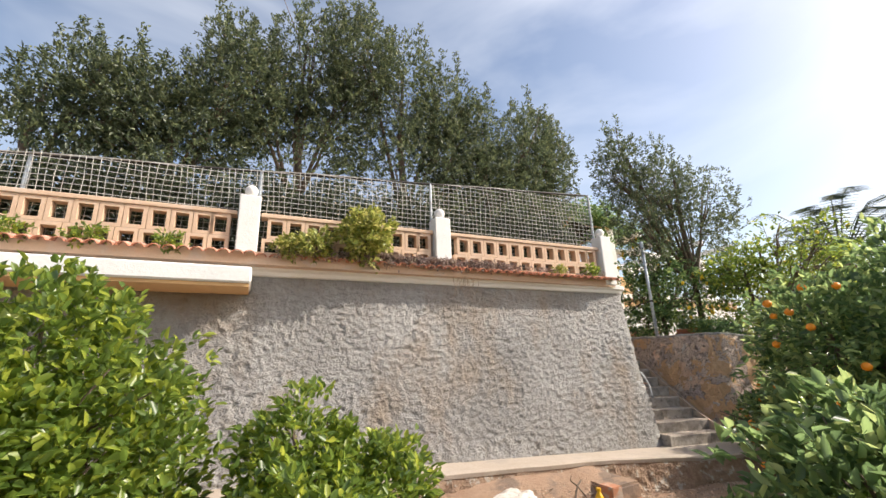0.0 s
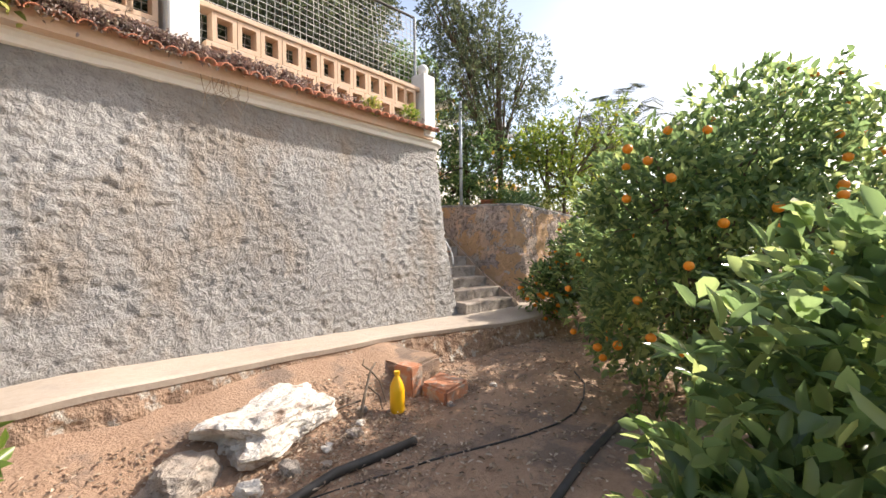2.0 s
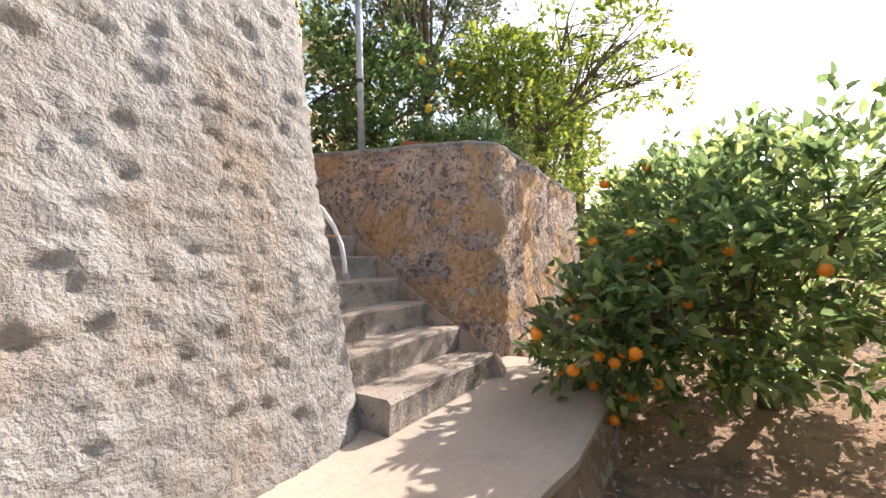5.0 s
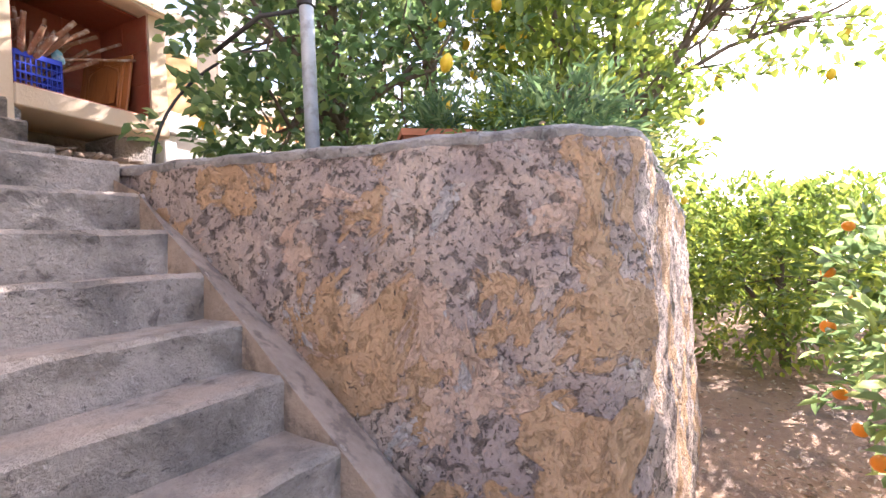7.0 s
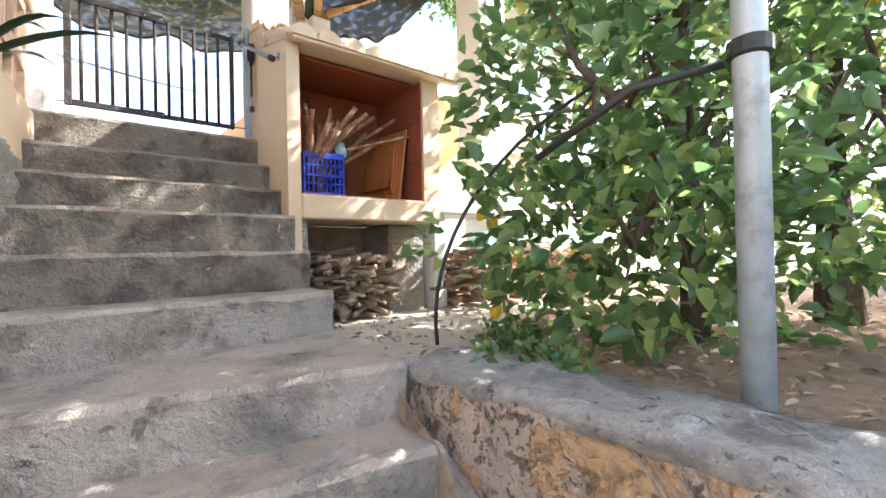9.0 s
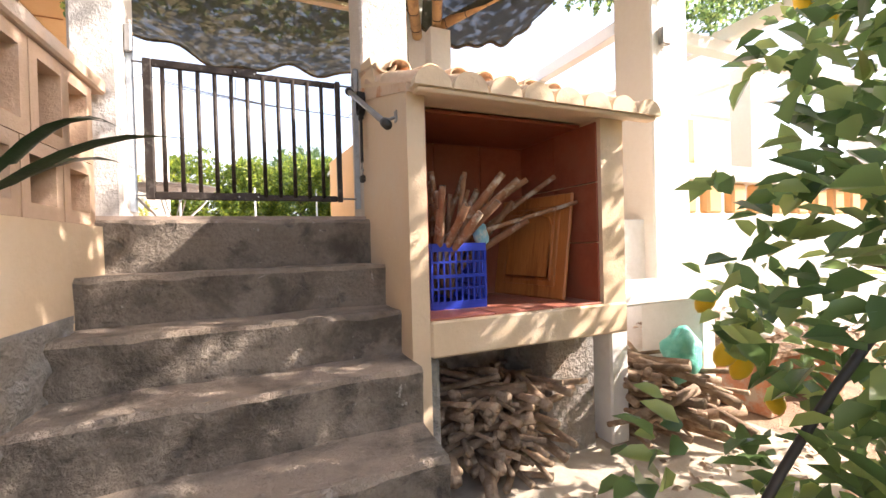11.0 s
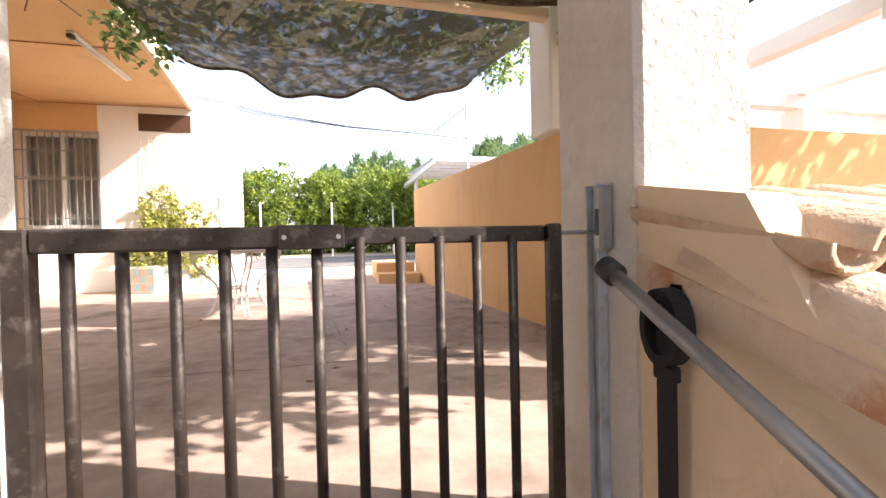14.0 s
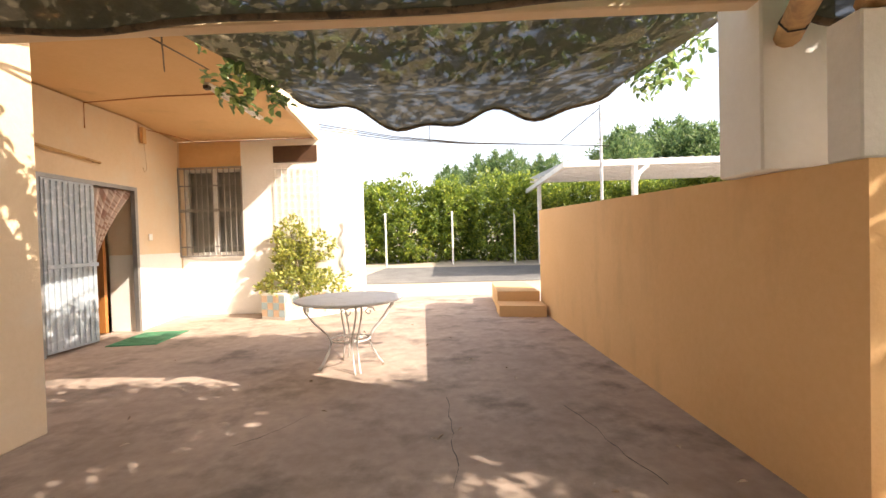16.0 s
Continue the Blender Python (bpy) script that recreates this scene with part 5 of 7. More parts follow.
part("end_cap", tube([(0.537, -0.135, 0.631), (0.537, -0.105, 0.646)], 0.02, 14), M["rubber"], rail, "worn grey rubber end cap", True)
for yy in (-0.2, -0.7):
    zz = 0.638 + (yy + 0.12) * 0.497
    br = part("bracket", tube([(0.536, yy, zz - 0.01), (0.57, yy, zz - 0.012), (0.6, yy, zz)], 0.006, 8), M["grey_metal"], rail)
    part("plate", box(0.594, 0.6005, yy - 0.014, yy + 0.014, zz - 0.02, zz + 0.025, 0.002), M["grey_metal"], br)

old_rail = thing("stair_rail", "bent white pipe handrail with a free end on the stair wall", "handrail", (0, 0, 0))
part("pipe", tube([(-0.69, -3.91, -2.345), (-0.685, -3.90, -2.25), (-0.68, -3.875, -2.15), (-0.675, -3.82, -2.04), (-0.665, -3.73, -1.93), (-0.64, -3.60, -1.84), (-0.60, -3.42, -1.73), (-0.47, -2.6, -1.05), (-0.40, -1.9, -0.5)], 0.0145, 12), M["white_metal"], old_rail, smooth=True)
part("end_cap", tube([(-0.69, -3.908, -2.32), (-0.69, -3.912, -2.365)], 0.022, 10), M["grey_metal"], old_rail)
part("bracket", tube([(-0.695, -3.86, -2.1), (-1.0, -3.66, -2.1)], 0.008, 6), M["brick"], old_rail, "rusty bracket")
part("bracket", tube([(-0.535, -2.8, -1.2), (-0.85, -2.75, -1.2)], 0.008, 6), M["brick"], old_rail, "rusty bracket")

# ---- masonry niche ----


def niche():
    ob = thing("outdoor_niche", "ochre masonry niche lined with red tiles, under a small tiled roof", "niche", (0, 0, 0))
    P = M["render_pale"]
    cheek = prism([(-0.82, -1.25), (-0.112, -1.25), (-0.112, 0.785), (-0.31, 0.748), (-0.33, 0.71), (-0.36, 0.66), (-0.39, 0.60), (-0.82, 0.44)], 0.6, 0.672)
    cheek.transform(Matrix(((0, 0, 1, 0), (1, 0, 0, 0), (0, 1, 0, 0), (0, 0, 0, 1))))
    part("side_wall", cheek, P, ob)
    # brown wall added to give the shadow under the niche its dark
    part("base_wall", box(0.73, 1.355, -0.22, -0.12, -1.25, -0.588), M["string"], ob, "brown wall added for the shadowed gap behind the firewood")
    part("side_wall", prism([(1.525, -0.82), (1.66, -0.82), (1.66, -0.1), (1.525, -0.1)], -0.57, [0.40, 0.40, 0.70, 0.70]), P, ob)
    part("back_wall", box(0.673, 1.524, -0.18, -0.1, -0.57, 0.70), P, ob)
    part("shelf_slab", box(0.673, 1.66, -0.83, -0.18, -0.585, -0.446, 0.008), P, ob)
    part("lintel", box(0.674, 1.69, -0.862, -0.7, 0.402, 0.46, 0.006), P, ob)
    part("roof_bed", prism([(0.594, -0.84), (1.68, -0.84), (1.68, -0.113), (0.594, -0.113)], [0.405, 0.405, 0.60, 0.60], [0.435, 0.435, 0.665, 0.665]), M["pale_tile"], ob)
    part("support", box(1.36, 1.66, -0.62, -0.15, -1.25, -0.588, 0.02), M["roughcast"], ob, "rough concrete support")
    part("stone_pier", box(0.61, 0.72, -0.8, -0.68, -1.25, -0.588, 0.02), M["roughcast"], ob, "rough stone pier")
    for i in range(8):
        o = new("tile", NICHE_TILE)
        o.parent = ob
        o.matrix_basis = pose(0.668 + i * 0.15, -0.48, 0.556 + random.uniform(-0.004, 0.004), 18.5, 0, random.uniform(-2, 2))
        o = new("tile", NICHE_TILE)
        o.parent = ob
        o.matrix_basis = pose(0.668 + i * 0.15, -0.20, 0.652 + random.uniform(-0.004, 0.004), 18.5, 0, random.uniform(-2, 2))
    part("mortar_band", box(0.61, 1.77, -0.914, -0.863, 0.384, 0.402, 0.005), P, ob, "mortar band under the tiles")
    for i in range(8):
        arc = [(0.668 + i * 0.15 + 0.072 * math.cos(math.pi * q / 10), 0.402 + 0.07 * math.sin(math.pi * q / 10)) for q in range(11)]
        plug = bmesh.new()
        a, b = [[plug.verts.new((x, y, z)) for x, z in arc] for y in (-0.926, -0.88)]
        plug.faces.new(a[::-1])
        plug.faces.new(b)
        for q in range(11):
            plug.faces.new((a[q], a[(q + 1) % 11], b[(q + 1) % 11], b[q]))
        part("mortar_plug", plug, P, ob)
    part("upper_bed", prism([(0.673, -0.24), (1.6, -0.24), (1.6, -0.113), (0.673, -0.113)], 0.60, [0.695, 0.695, 0.735, 0.735]), P, ob)
    for i in range(7):
        o = new("tile", UPPER_TILE)
        o.parent = ob
        o.matrix_basis = pose(0.726 + i * 0.148, -0.10, 0.742 + random.uniform(-0.005, 0.005), 12, 0, random.uniform(-2, 2))
        o = new("tile", CHANNEL_TILE if i else EDGE_TILE)
        o.parent = ob
        o.matrix_basis = pose(0.652 + i * 0.148, -0.10, 0.746 + random.uniform(-0.005, 0.005), 12, 0, 0) @ pose(0, 0, 0, 0, 180, 0)
    lining = part("lining", box(0.674, 1.523, -0.192, -0.181, -0.445, 0.384), M["niche_tile"], ob, "red-brown glazed tile lining")
    for i in range(3):
        for j in range(3):
            part("tile", box(0.678 + i * 0.283, 0.955 + i * 0.283, -0.200, -0.1925, -0.44 + j * 0.277, -0.167 + j * 0.277, 0.002), M["niche_tile"], lining)
    for i in range(2):
        for j in range(3):
            part("tile", box(1.514, 1.5245, -0.80 + i * 0.302, -0.501 + i * 0.302, -0.44 + j * 0.277, -0.167 + j * 0.277, 0.002), M["niche_tile"], lining)
            part("tile", box(0.6725, 0.683, -0.80 + i * 0.302, -0.501 + i * 0.302, -0.44 + j * 0.277, -0.167 + j * 0.277, 0.002), M["niche_tile"], lining)
    for i in range(3):
        for j in range(2):
            part("tile", box(0.678 + i * 0.283, 0.957 + i * 0.283, -0.815 + j * 0.31, -0.508 + j * 0.31, -0.4455, -0.437, 0.002), M["niche_floor"], lining)
    part("soffit", box(0.674, 1.523, -0.69, -0.2, 0.386, 0.40), M["niche_tile"], lining)
    return ob


M["niche_floor"] = surf("niche_floor_tile", (0.40, 0.13, 0.085), (0.47, 0.175, 0.12), (0.42, 0.20, 0.15), scale=3, rough=0.45, bump=0.05, rnd=0.06)
NICHE_TILE = tile_mesh("tile", 0.152, 0.44, M["pale_tile"])
UPPER_TILE = tile_mesh("tile", 0.13, 0.31, M["pale_tile"])
M["fresh_tile"] = surf("fresh_tile", (0.60, 0.25, 0.10), (0.70, 0.34, 0.16), (0.66, 0.45, 0.30), scale=4, rough=0.85, bump=0.3, c3lo=0.55, c3hi=0.7)
EDGE_TILE = tile_mesh("tile", 0.12, 0.31, M["pale_tile"])
CHANNEL_TILE = tile_mesh("tile", 0.12, 0.31, M["fresh_tile"])
niche()


def crate(at, rz):
    ob = thing("plastic_crate", "blue slotted plastic crate holding sticks", "crate", at, rz=rz)
    L, W, H = 0.25, 0.34, 0.285
    part("floor", box(-L / 2, L / 2, -W / 2, W / 2, 0, 0.012), M["blue"], ob)
    for s, ln, axis in ((-1, L, 0), (1, L, 0), (-1, W, 1), (1, W, 1)):
        off = (W if axis == 0 else L) / 2 * s
        n = 9 if axis == 0 else 12

        def put(a0, a1, z0, z1, t=0.008):
            q = (a0, a1, off - t / 2, off + t / 2) if axis == 0 else (off - t / 2, off + t / 2, a0, a1)
            part("slat", box(*q, z0, z1), M["blue"], side)
        q = (-ln / 2, ln / 2, off - 0.006, off + 0.006) if axis == 0 else (off - 0.006, off + 0.006, -ln / 2, ln / 2)
        side = part("side", box(*q, 0.0, 0.035), M["blue"], ob)
        put(-ln / 2, ln / 2, H - 0.035, H, 0.014)
        put(-ln / 2, ln / 2, 0.135, 0.15, 0.01)
        put(-ln / 2, ln / 2, 0.085, 0.094)
        put(-ln / 2, ln / 2, 0.2, 0.209)
        for i in range(n + 1):
            w = 0.012 if i in (0, n) else 0.007
            c = -ln / 2 + ln * i / n
            put(c - w / 2, c + w / 2, 0.035, H - 0.035)
    return ob


crate((0.90, -0.46, -0.437), -4)


def stick(a, b, r, bend=0.01):
    ob = thing("stick", "cut dry branch standing in the blue crate", "stick", (0, 0, 0), group="bundle of sticks")
    a, b = Vector(a), Vector(b)
    m = (a + b) / 2 + Vector((random.uniform(-bend, bend), random.uniform(-bend, bend), random.uniform(-bend, bend)))
    part("bark", tube([a, a.lerp(m, 0.5), m, m.lerp(b, 0.6), b], r, 8, None, r * 0.85), M["stick"], ob, smooth=True)
    d = (b - m).normalized()
    # solid disc, coloured dark for the shade inside the hollow end
    part("cut_end", tube([b - d * 0.001, b + d * 0.0015], r * 0.6, 8), M["dark_wood"], ob, "dark disc in place of the shaded hollow")
    return ob


for i in range(24):
    bx, by = random.uniform(0.80, 0.94), random.uniform(-0.58, -0.34)
    tx = bx + random.uniform(-0.10, 0.22) + (0.16 if i % 3 == 0 else 0)
    tx = max(0.71, tx)
    stick((bx, by, -0.41 + random.uniform(0, 0.12)), (tx, max(-0.72, by - random.uniform(-0.05, 0.2)), random.uniform(-0.06, 0.19)), random.uniform(0.011, 0.021))
for a, b, r in (((0.84, -0.46, -0.2), (1.08, -0.70, 0.15), 0.02), ((0.86, -0.5, -0.2), (1.16, -0.70, 0.125), 0.018), ((0.85, -0.42, -0.15), (1.26, -0.62, 0.14), 0.016), ((0.84, -0.5, -0.25), (1.03, -0.74, 0.02), 0.02), ((0.83, -0.55, -0.25), (0.93, -0.76, -0.03), 0.02), ((0.82, -0.5, -0.3), (0.86, -0.78, 0.0), 0.019)):
    stick(a, b, r)
stick((0.95, -0.42, -0.2), (1.44, -0.60, 0.165), 0.014)
stick((0.93, -0.50, -0.14), (1.49, -0.70, 0.03), 0.011)
rag = thing("plastic_bag", "torn pale blue plastic bag among the sticks", "bag", (1.02, -0.6, -0.11))
bm = bmesh.new()
bmesh.ops.create_icosphere(bm, subdivisions=3, radius=0.042)
for v in bm.verts:
    v.co = Vector((v.co.x * 0.9, v.co.y * 0.6, v.co.z * 1.2)) * (1 + 0.5 * noise.noise(v.co * 30))
M["bag_blue"] = surf("blue_film", (0.22, 0.50, 0.62), (0.34, 0.62, 0.72), (0.6, 0.66, 0.66), scale=10, rough=0.35, bump=0.5, bscale=30)
M["bag_teal"] = surf("teal_film", (0.10, 0.45, 0.36), (0.20, 0.56, 0.46), None, scale=10, rough=0.35, bump=0.5, bscale=30)
M["sack"] = surf("white_sack", (0.70, 0.68, 0.65), (0.80, 0.78, 0.75), None, scale=6, rough=0.6, bump=0.5, bscale=20)
part("film", bm, M["bag_blue"], rag, smooth=True)

board = thing("cabinet_door", "varnished wooden cabinet door leaning in the niche", "door panel", (1.37, -0.44, -0.437), rz=-84)
brd = part("panel", box(-0.25, 0.25, -0.01, 0.01, 0, 0.52, 0.006), M["board"], board)
part("moulding", box(-0.19, 0.19, -0.016, -0.0095, 0.06, 0.46, 0.006), M["board"], brd, "raised arched field")
part("moulding", box(-0.165, 0.165, -0.022, -0.0155, 0.085, 0.435, 0.006), M["board"], brd)
arch = [(-0.15, 0.10), (-0.15, 0.36), (-0.13, 0.40), (-0.09, 0.41), (-0.05, 0.435), (0, 0.445), (0.05, 0.435), (0.09, 0.41), (0.13, 0.40), (0.15, 0.36), (0.15, 0.10), (-0.15, 0.10)]
part("moulding", tube([(x, -0.024, z) for x, z in arch], 0.007, 6), M["board"], brd, "raised arched bead", True)
board.matrix_world = pose(1.36, -0.45, -0.436, 0, 0, -80) @ pose(0, 0, 0, -9, 0, 0)


# firewood under the niche and beside it
LOGS = [finish("log", tube([(-0.16, 0, 0), (-0.05, 0.006, 0.004), (0.06, -0.004, 0.002), (0.16, 0.005, 0)], r, 7, None, r * 0.9), M["log"], True) for r in (0.012, 0.017, 0.023)]


def woodpile(label, n, x0, x1, y0, y1, z0, hgt, seed):
    ob = thing("firewood_pile", label, "firewood", (0, 0, 0))
    rr = random.Random(seed)
    for i in range(n):
        o = new("log", rr.choice(LOGS))
        o.parent = ob
        f = (i / n) ** 0.9
        o.matrix_basis = pose(rr.uniform(x0, x1), rr.uniform(y0, y1), z0 + hgt * f * rr.uniform(0.85, 1.0) + 0.015, rr.uniform(-12, 12), rr.uniform(-16, 16), rr.choice((90, 80, 100, 20, 160, 60, 120)) + rr.uniform(-18, 18)) @ Matrix.Scale(rr.uniform(0.7, 1.25), 4)
    return ob


woodpile("stack of thin firewood under the niche", 240, 0.80, 1.32, -0.72, -0.3, -1.213, 0.42, 3)
woodpile("loose firewood heap beside the niche", 110, 1.78, 2.3, -0.85, -0.3, -1.213, 0.42, 4)
shelf = thing("masonry_shelf", "white rendered masonry bench beside the niche", "bench", (0, 0, 0))
part("top", box(1.665, 2.52, -0.70, -0.24, -0.50, -0.42, 0.012), M["white"], shelf)
part("leg", box(2.38, 2.50, -0.68, -0.26, -1.21, -0.50, 0.01), M["white"], shelf)
part("leg", box(1.72, 1.84, -0.66, -0.5, -1.21, -0.50, 0.01), M["white"], shelf)
for nm, lab, at, sc, mt, sd in (("plastic_bag", "crumpled teal plastic bag on the firewood", (2.16, -0.72, -0.78), (0.12, 0.08, 0.14), "bag_teal", 3), ("sack", "full white plastic sack lying on old boards", (2.95, -0.60, -0.72), (0.24, 0.15, 0.1), "sack", 4)):
    o = thing(nm, lab, "bag", at)
    bm = bmesh.new()
    bmesh.ops.create_icosphere(bm, subdivisions=4, radius=1)
    for v in bm.verts:
        v.co = Vector((v.co.x * sc[0], v.co.y * sc[1], v.co.z * sc[2])) * (1 + 0.28 * noise.noise(v.co * 1.7 + Vector((sd, 0, 0))) + 0.09 * noise.noise(v.co * 6))
    part("film", bm, M[mt], o, smooth=True)
boards = thing("board_stack", "old grey boards stacked on blocks", "boards", (0, 0, 0))
for i in range(3):
    part("board", box(2.65, 3.6, -0.85 + i * 0.2, -0.67 + i * 0.2, -0.86 + 0.0 * i, -0.83, 0.004), M["log"], boards)
for bx in (2.75, 3.4):
    part("block", box(bx, bx + 0.15, -0.82, -0.3, -1.21, -0.86, 0.01), M["brick"], boards)
litter("dry_brush", "heap of dry twigs and leaves on the boards", 2.7, 3.8, -0.9, 0.1, lambda a, b: -0.83, 900, 75, 0.07)

# terrace balustrade and pillar beyond the niche
structure("pillar_far_right", box(2.88, 3.28, 0.03, 0.4, -1.25, 3.0, 0.012), M["house_white"], "white rendered corner pillar with electric boxes", "pillar")
for z in (1.33, 1.72):
    eb = thing("junction_box", "grey plastic electric box on the pillar", "electric box", (2.99, 0.028, z))
    part("body", box(-0.045, 0.045, -0.05, 0, 0, 0.13, 0.008), M["grey_metal"], eb)
    part("cable", tube([(0.02, -0.03, 0.0), (0.025, -0.035, -0.04), (0, -0.02, -0.06), (-0.02, -0.01, -0.03)], 0.004, 6), M["white_metal"], eb)
rb = thing("balustrade_right", "white balustrade with small ochre balusters on the terrace edge", "balustrade", (0, 0, 0), kind="structure")
part("rail", box(3.285, 9.4, 0.12, 0.30, 0.33, 0.47, 0.012), M["house_white"], rb)
part("base", box(3.285, 9.4, 0.17, 0.32, 0.0, 0.055, 0.01), M["house_white"], rb)
for i in range(18):
    part("baluster", box(3.36 + i * 0.335, 3.55 + i * 0.335, 0.16, 0.26, 0.056, 0.329, 0.02), M["render_orange"], rb)

wp = thing("white_pergola", "white rendered pergola over the sunny side terrace", "pergola", (0, 0, 0), kind="structure")
for x in (4.4, 5.95, 7.65, 9.4):
    part("rafter", box(x, x + 0.16, 0.0, 4.0, 2.5, 2.68, 0.01), M["house_white"], wp)
for x, y in ((6.6, 1.5), (9.4, 1.3), (7.65, 3.4), (5.95, 3.4)):
    part("post", box(x, x + 0.3, y, y + 0.3, 0, 2.32, 0.01), M["house_white"], wp)
for y in (1.42, 3.45):
    part("beam", box(4.2, 9.8, y, y + 0.18, 2.321, 2.498, 0.01), M["house_white"], wp)

# ---- pergola, shade netting and vine ----
perg = thing("pergola", "timber pergola poles tied with wire", "pergola", (0, 0, 0))
for a, b, r in (((0.75, -0.1, 2.42), (1.72, 2.0, 2.10), 0.055), ((1.84, 1.74, 2.1), (0.9, -0.6, 2.55), 0.05), ((1.85, 1.74, 2.09), (3.1, 0.2, 2.5), 0.05), ((-2.7, 0.0, 2.5), (3.1, 0.0, 2.62), 0.05), ((-0.6, -0.1, 2.5), (-2.75, 2.3, 2.5), 0.045)):
    pl = part("pole", tube([a, Vector(a).lerp(Vector(b), 0.5) + Vector((0.01, 0.0, 0.012)), b], r, 10), M["wood"], perg, smooth=True)
    n = 9
    for i in range(n):
        c = Vector(a).lerp(Vector(b), (i + 0.5) / n)
        q = (Vector(b) - Vector(a)).normalized().to_track_quat("Z", "Y")
        part("wire_tie", tube([c + q @ Vector((math.cos(k * 1.05) * (r + 0.006), math.sin(k * 1.05) * (r + 0.006), 0.012 * math.sin(k))) for k in range(7)], 0.004, 4), M["rubber"], pl)


part("beam", box(-2.55, 1.62, 2.03, 2.12, 2.285, 2.36, 0.008), M["render_pale"], perg, "pale ochre beam wrapped with wire")


def shade_mat():
    m = surf("shade_netting", (0.03, 0.033, 0.025), (0.06, 0.063, 0.047), (0.085, 0.076, 0.055), scale=5, fine=60, rough=0.95, bump=0.6, bscale=45, spec=0.1)
    n, l = m.node_tree.nodes, m.node_tree.links
    tr = n.new("ShaderNodeBsdfTransparent")
    mx = n.new("ShaderNodeMixShader")
    tx = n.new("ShaderNodeTexNoise")
    tx.inputs["Scale"].default_value, tx.inputs["Detail"].default_value = 9.0, 8
    rg = n.new("ShaderNodeMapRange")
    rg.inputs["From Min"].default_value, rg.inputs["From Max"].default_value = 0.5, 0.62
    rg.inputs["To Min"].default_value, rg.inputs["To Max"].default_value = 0.02, 0.13
    tc = n.new("ShaderNodeTexCoord")
    l.new(tc.outputs["Object"], tx.inputs[0])
    l.new(tx.outputs[0], rg.inputs[0])
    l.new(rg.outputs[0], mx.inputs[0])
    tl = n.new("ShaderNodeBsdfTranslucent")
    tl.inputs[0].default_value = (0.085, 0.07, 0.045, 1)
    both = n.new("ShaderNodeMixShader")
    both.inputs[0].default_value = 0.5
    l.new(n["Principled BSDF"].outputs[0], both.inputs[1])
    l.new(tl.outputs[0], both.inputs[2])
    l.new(both.outputs[0], mx.inputs[1])
    l.new(tr.outputs[0], mx.inputs[2])
    l.new(mx.outputs[0], n["Material Output"].inputs[0])
    return m


M["shade"] = shade_mat()
M["hem"] = surf("netting_hem", (0.10, 0.075, 0.05), (0.17, 0.13, 0.09), (0.06, 0.05, 0.04), scale=9, rough=0.95, bump=0.5)


def shade_net(label, corners, sag, hem, seed, nu=40, nv=26):
    """A sagging sheet between four corners (near left, near right, far right, far left); the far edge hangs in folds."""
    ob = thing("shade_net", label, "shade net", (0, 0, 0))
    bm = bmesh.new()
    c = [Vector(p) for p in corners]
    g = []
    for j in range(nv + 1):
        v = j / nv
        row = []
        for i in range(nu + 1):
            u = i / nu
            p = c[0].lerp(c[1], u).lerp(c[3].lerp(c[2], u), v)
            p.z -= sag * math.sin(math.pi * u) ** 0.7 * (0.25 + 0.75 * math.sin(math.pi * min(1, v * 0.75)) ) + 0.05 * noise.noise((u * 4, v * 4, seed))
            p.z -= hem * max(0, v - 0.75) * 4 * (0.5 + 0.5 * math.sin(u * 21 + seed) * math.sin(u * 7)) * math.sin(math.pi * u) ** 0.5
            p.y += 0.03 * noise.noise((u * 6, v * 3, seed + 5))
            row.append(bm.verts.new(p))
        g.append(row)
    for a, b in zip(g, g[1:]):
        for i in range(nu):
            bm.faces.new((a[i], a[i + 1], b[i + 1], b[i]))
    edge = [v.co.copy() for v in g[-1]]
    near = [v.co.copy() for v in g[0]]
    part("sheet", bm, M["shade"], ob, smooth=True)
    part("hem", tube(edge, 0.02, 6), M["hem"], ob, "rolled hem of the netting", True)
    part("edge_cord", tube(near, 0.008, 5), M["rubber"], ob)
    return ob


shade_net("sagging dark green shade netting over the terrace", ((-1.6, 2.45, 2.56), (1.95, 2.45, 2.56), (1.72, 4.1, 2.62), (-1.4, 4.1, 2.66)), 0.24, 0.2, 1)
shade_net("dark shade netting slung between pergola poles", ((0.95, -0.5, 2.55), (3.1, 0.1, 2.6), (3.2, 2.0, 2.5), (1.75, 1.95, 2.2)), 0.25, 0.1, 2)
shade_net("dark shade netting over the gate", ((-2.6, 0.1, 2.5), (0.75, 0.05, 2.62), (1.7, 1.95, 2.36), (-2.6, 1.95, 2.28)), 0.05, 0.03, 3)

vine = thing("vine", "dense leafy vine lying on the shade netting, with tufts added beyond it for shade", "vine", (0, 0, 0))
rng = np.random.default_rng(9)
vt = []
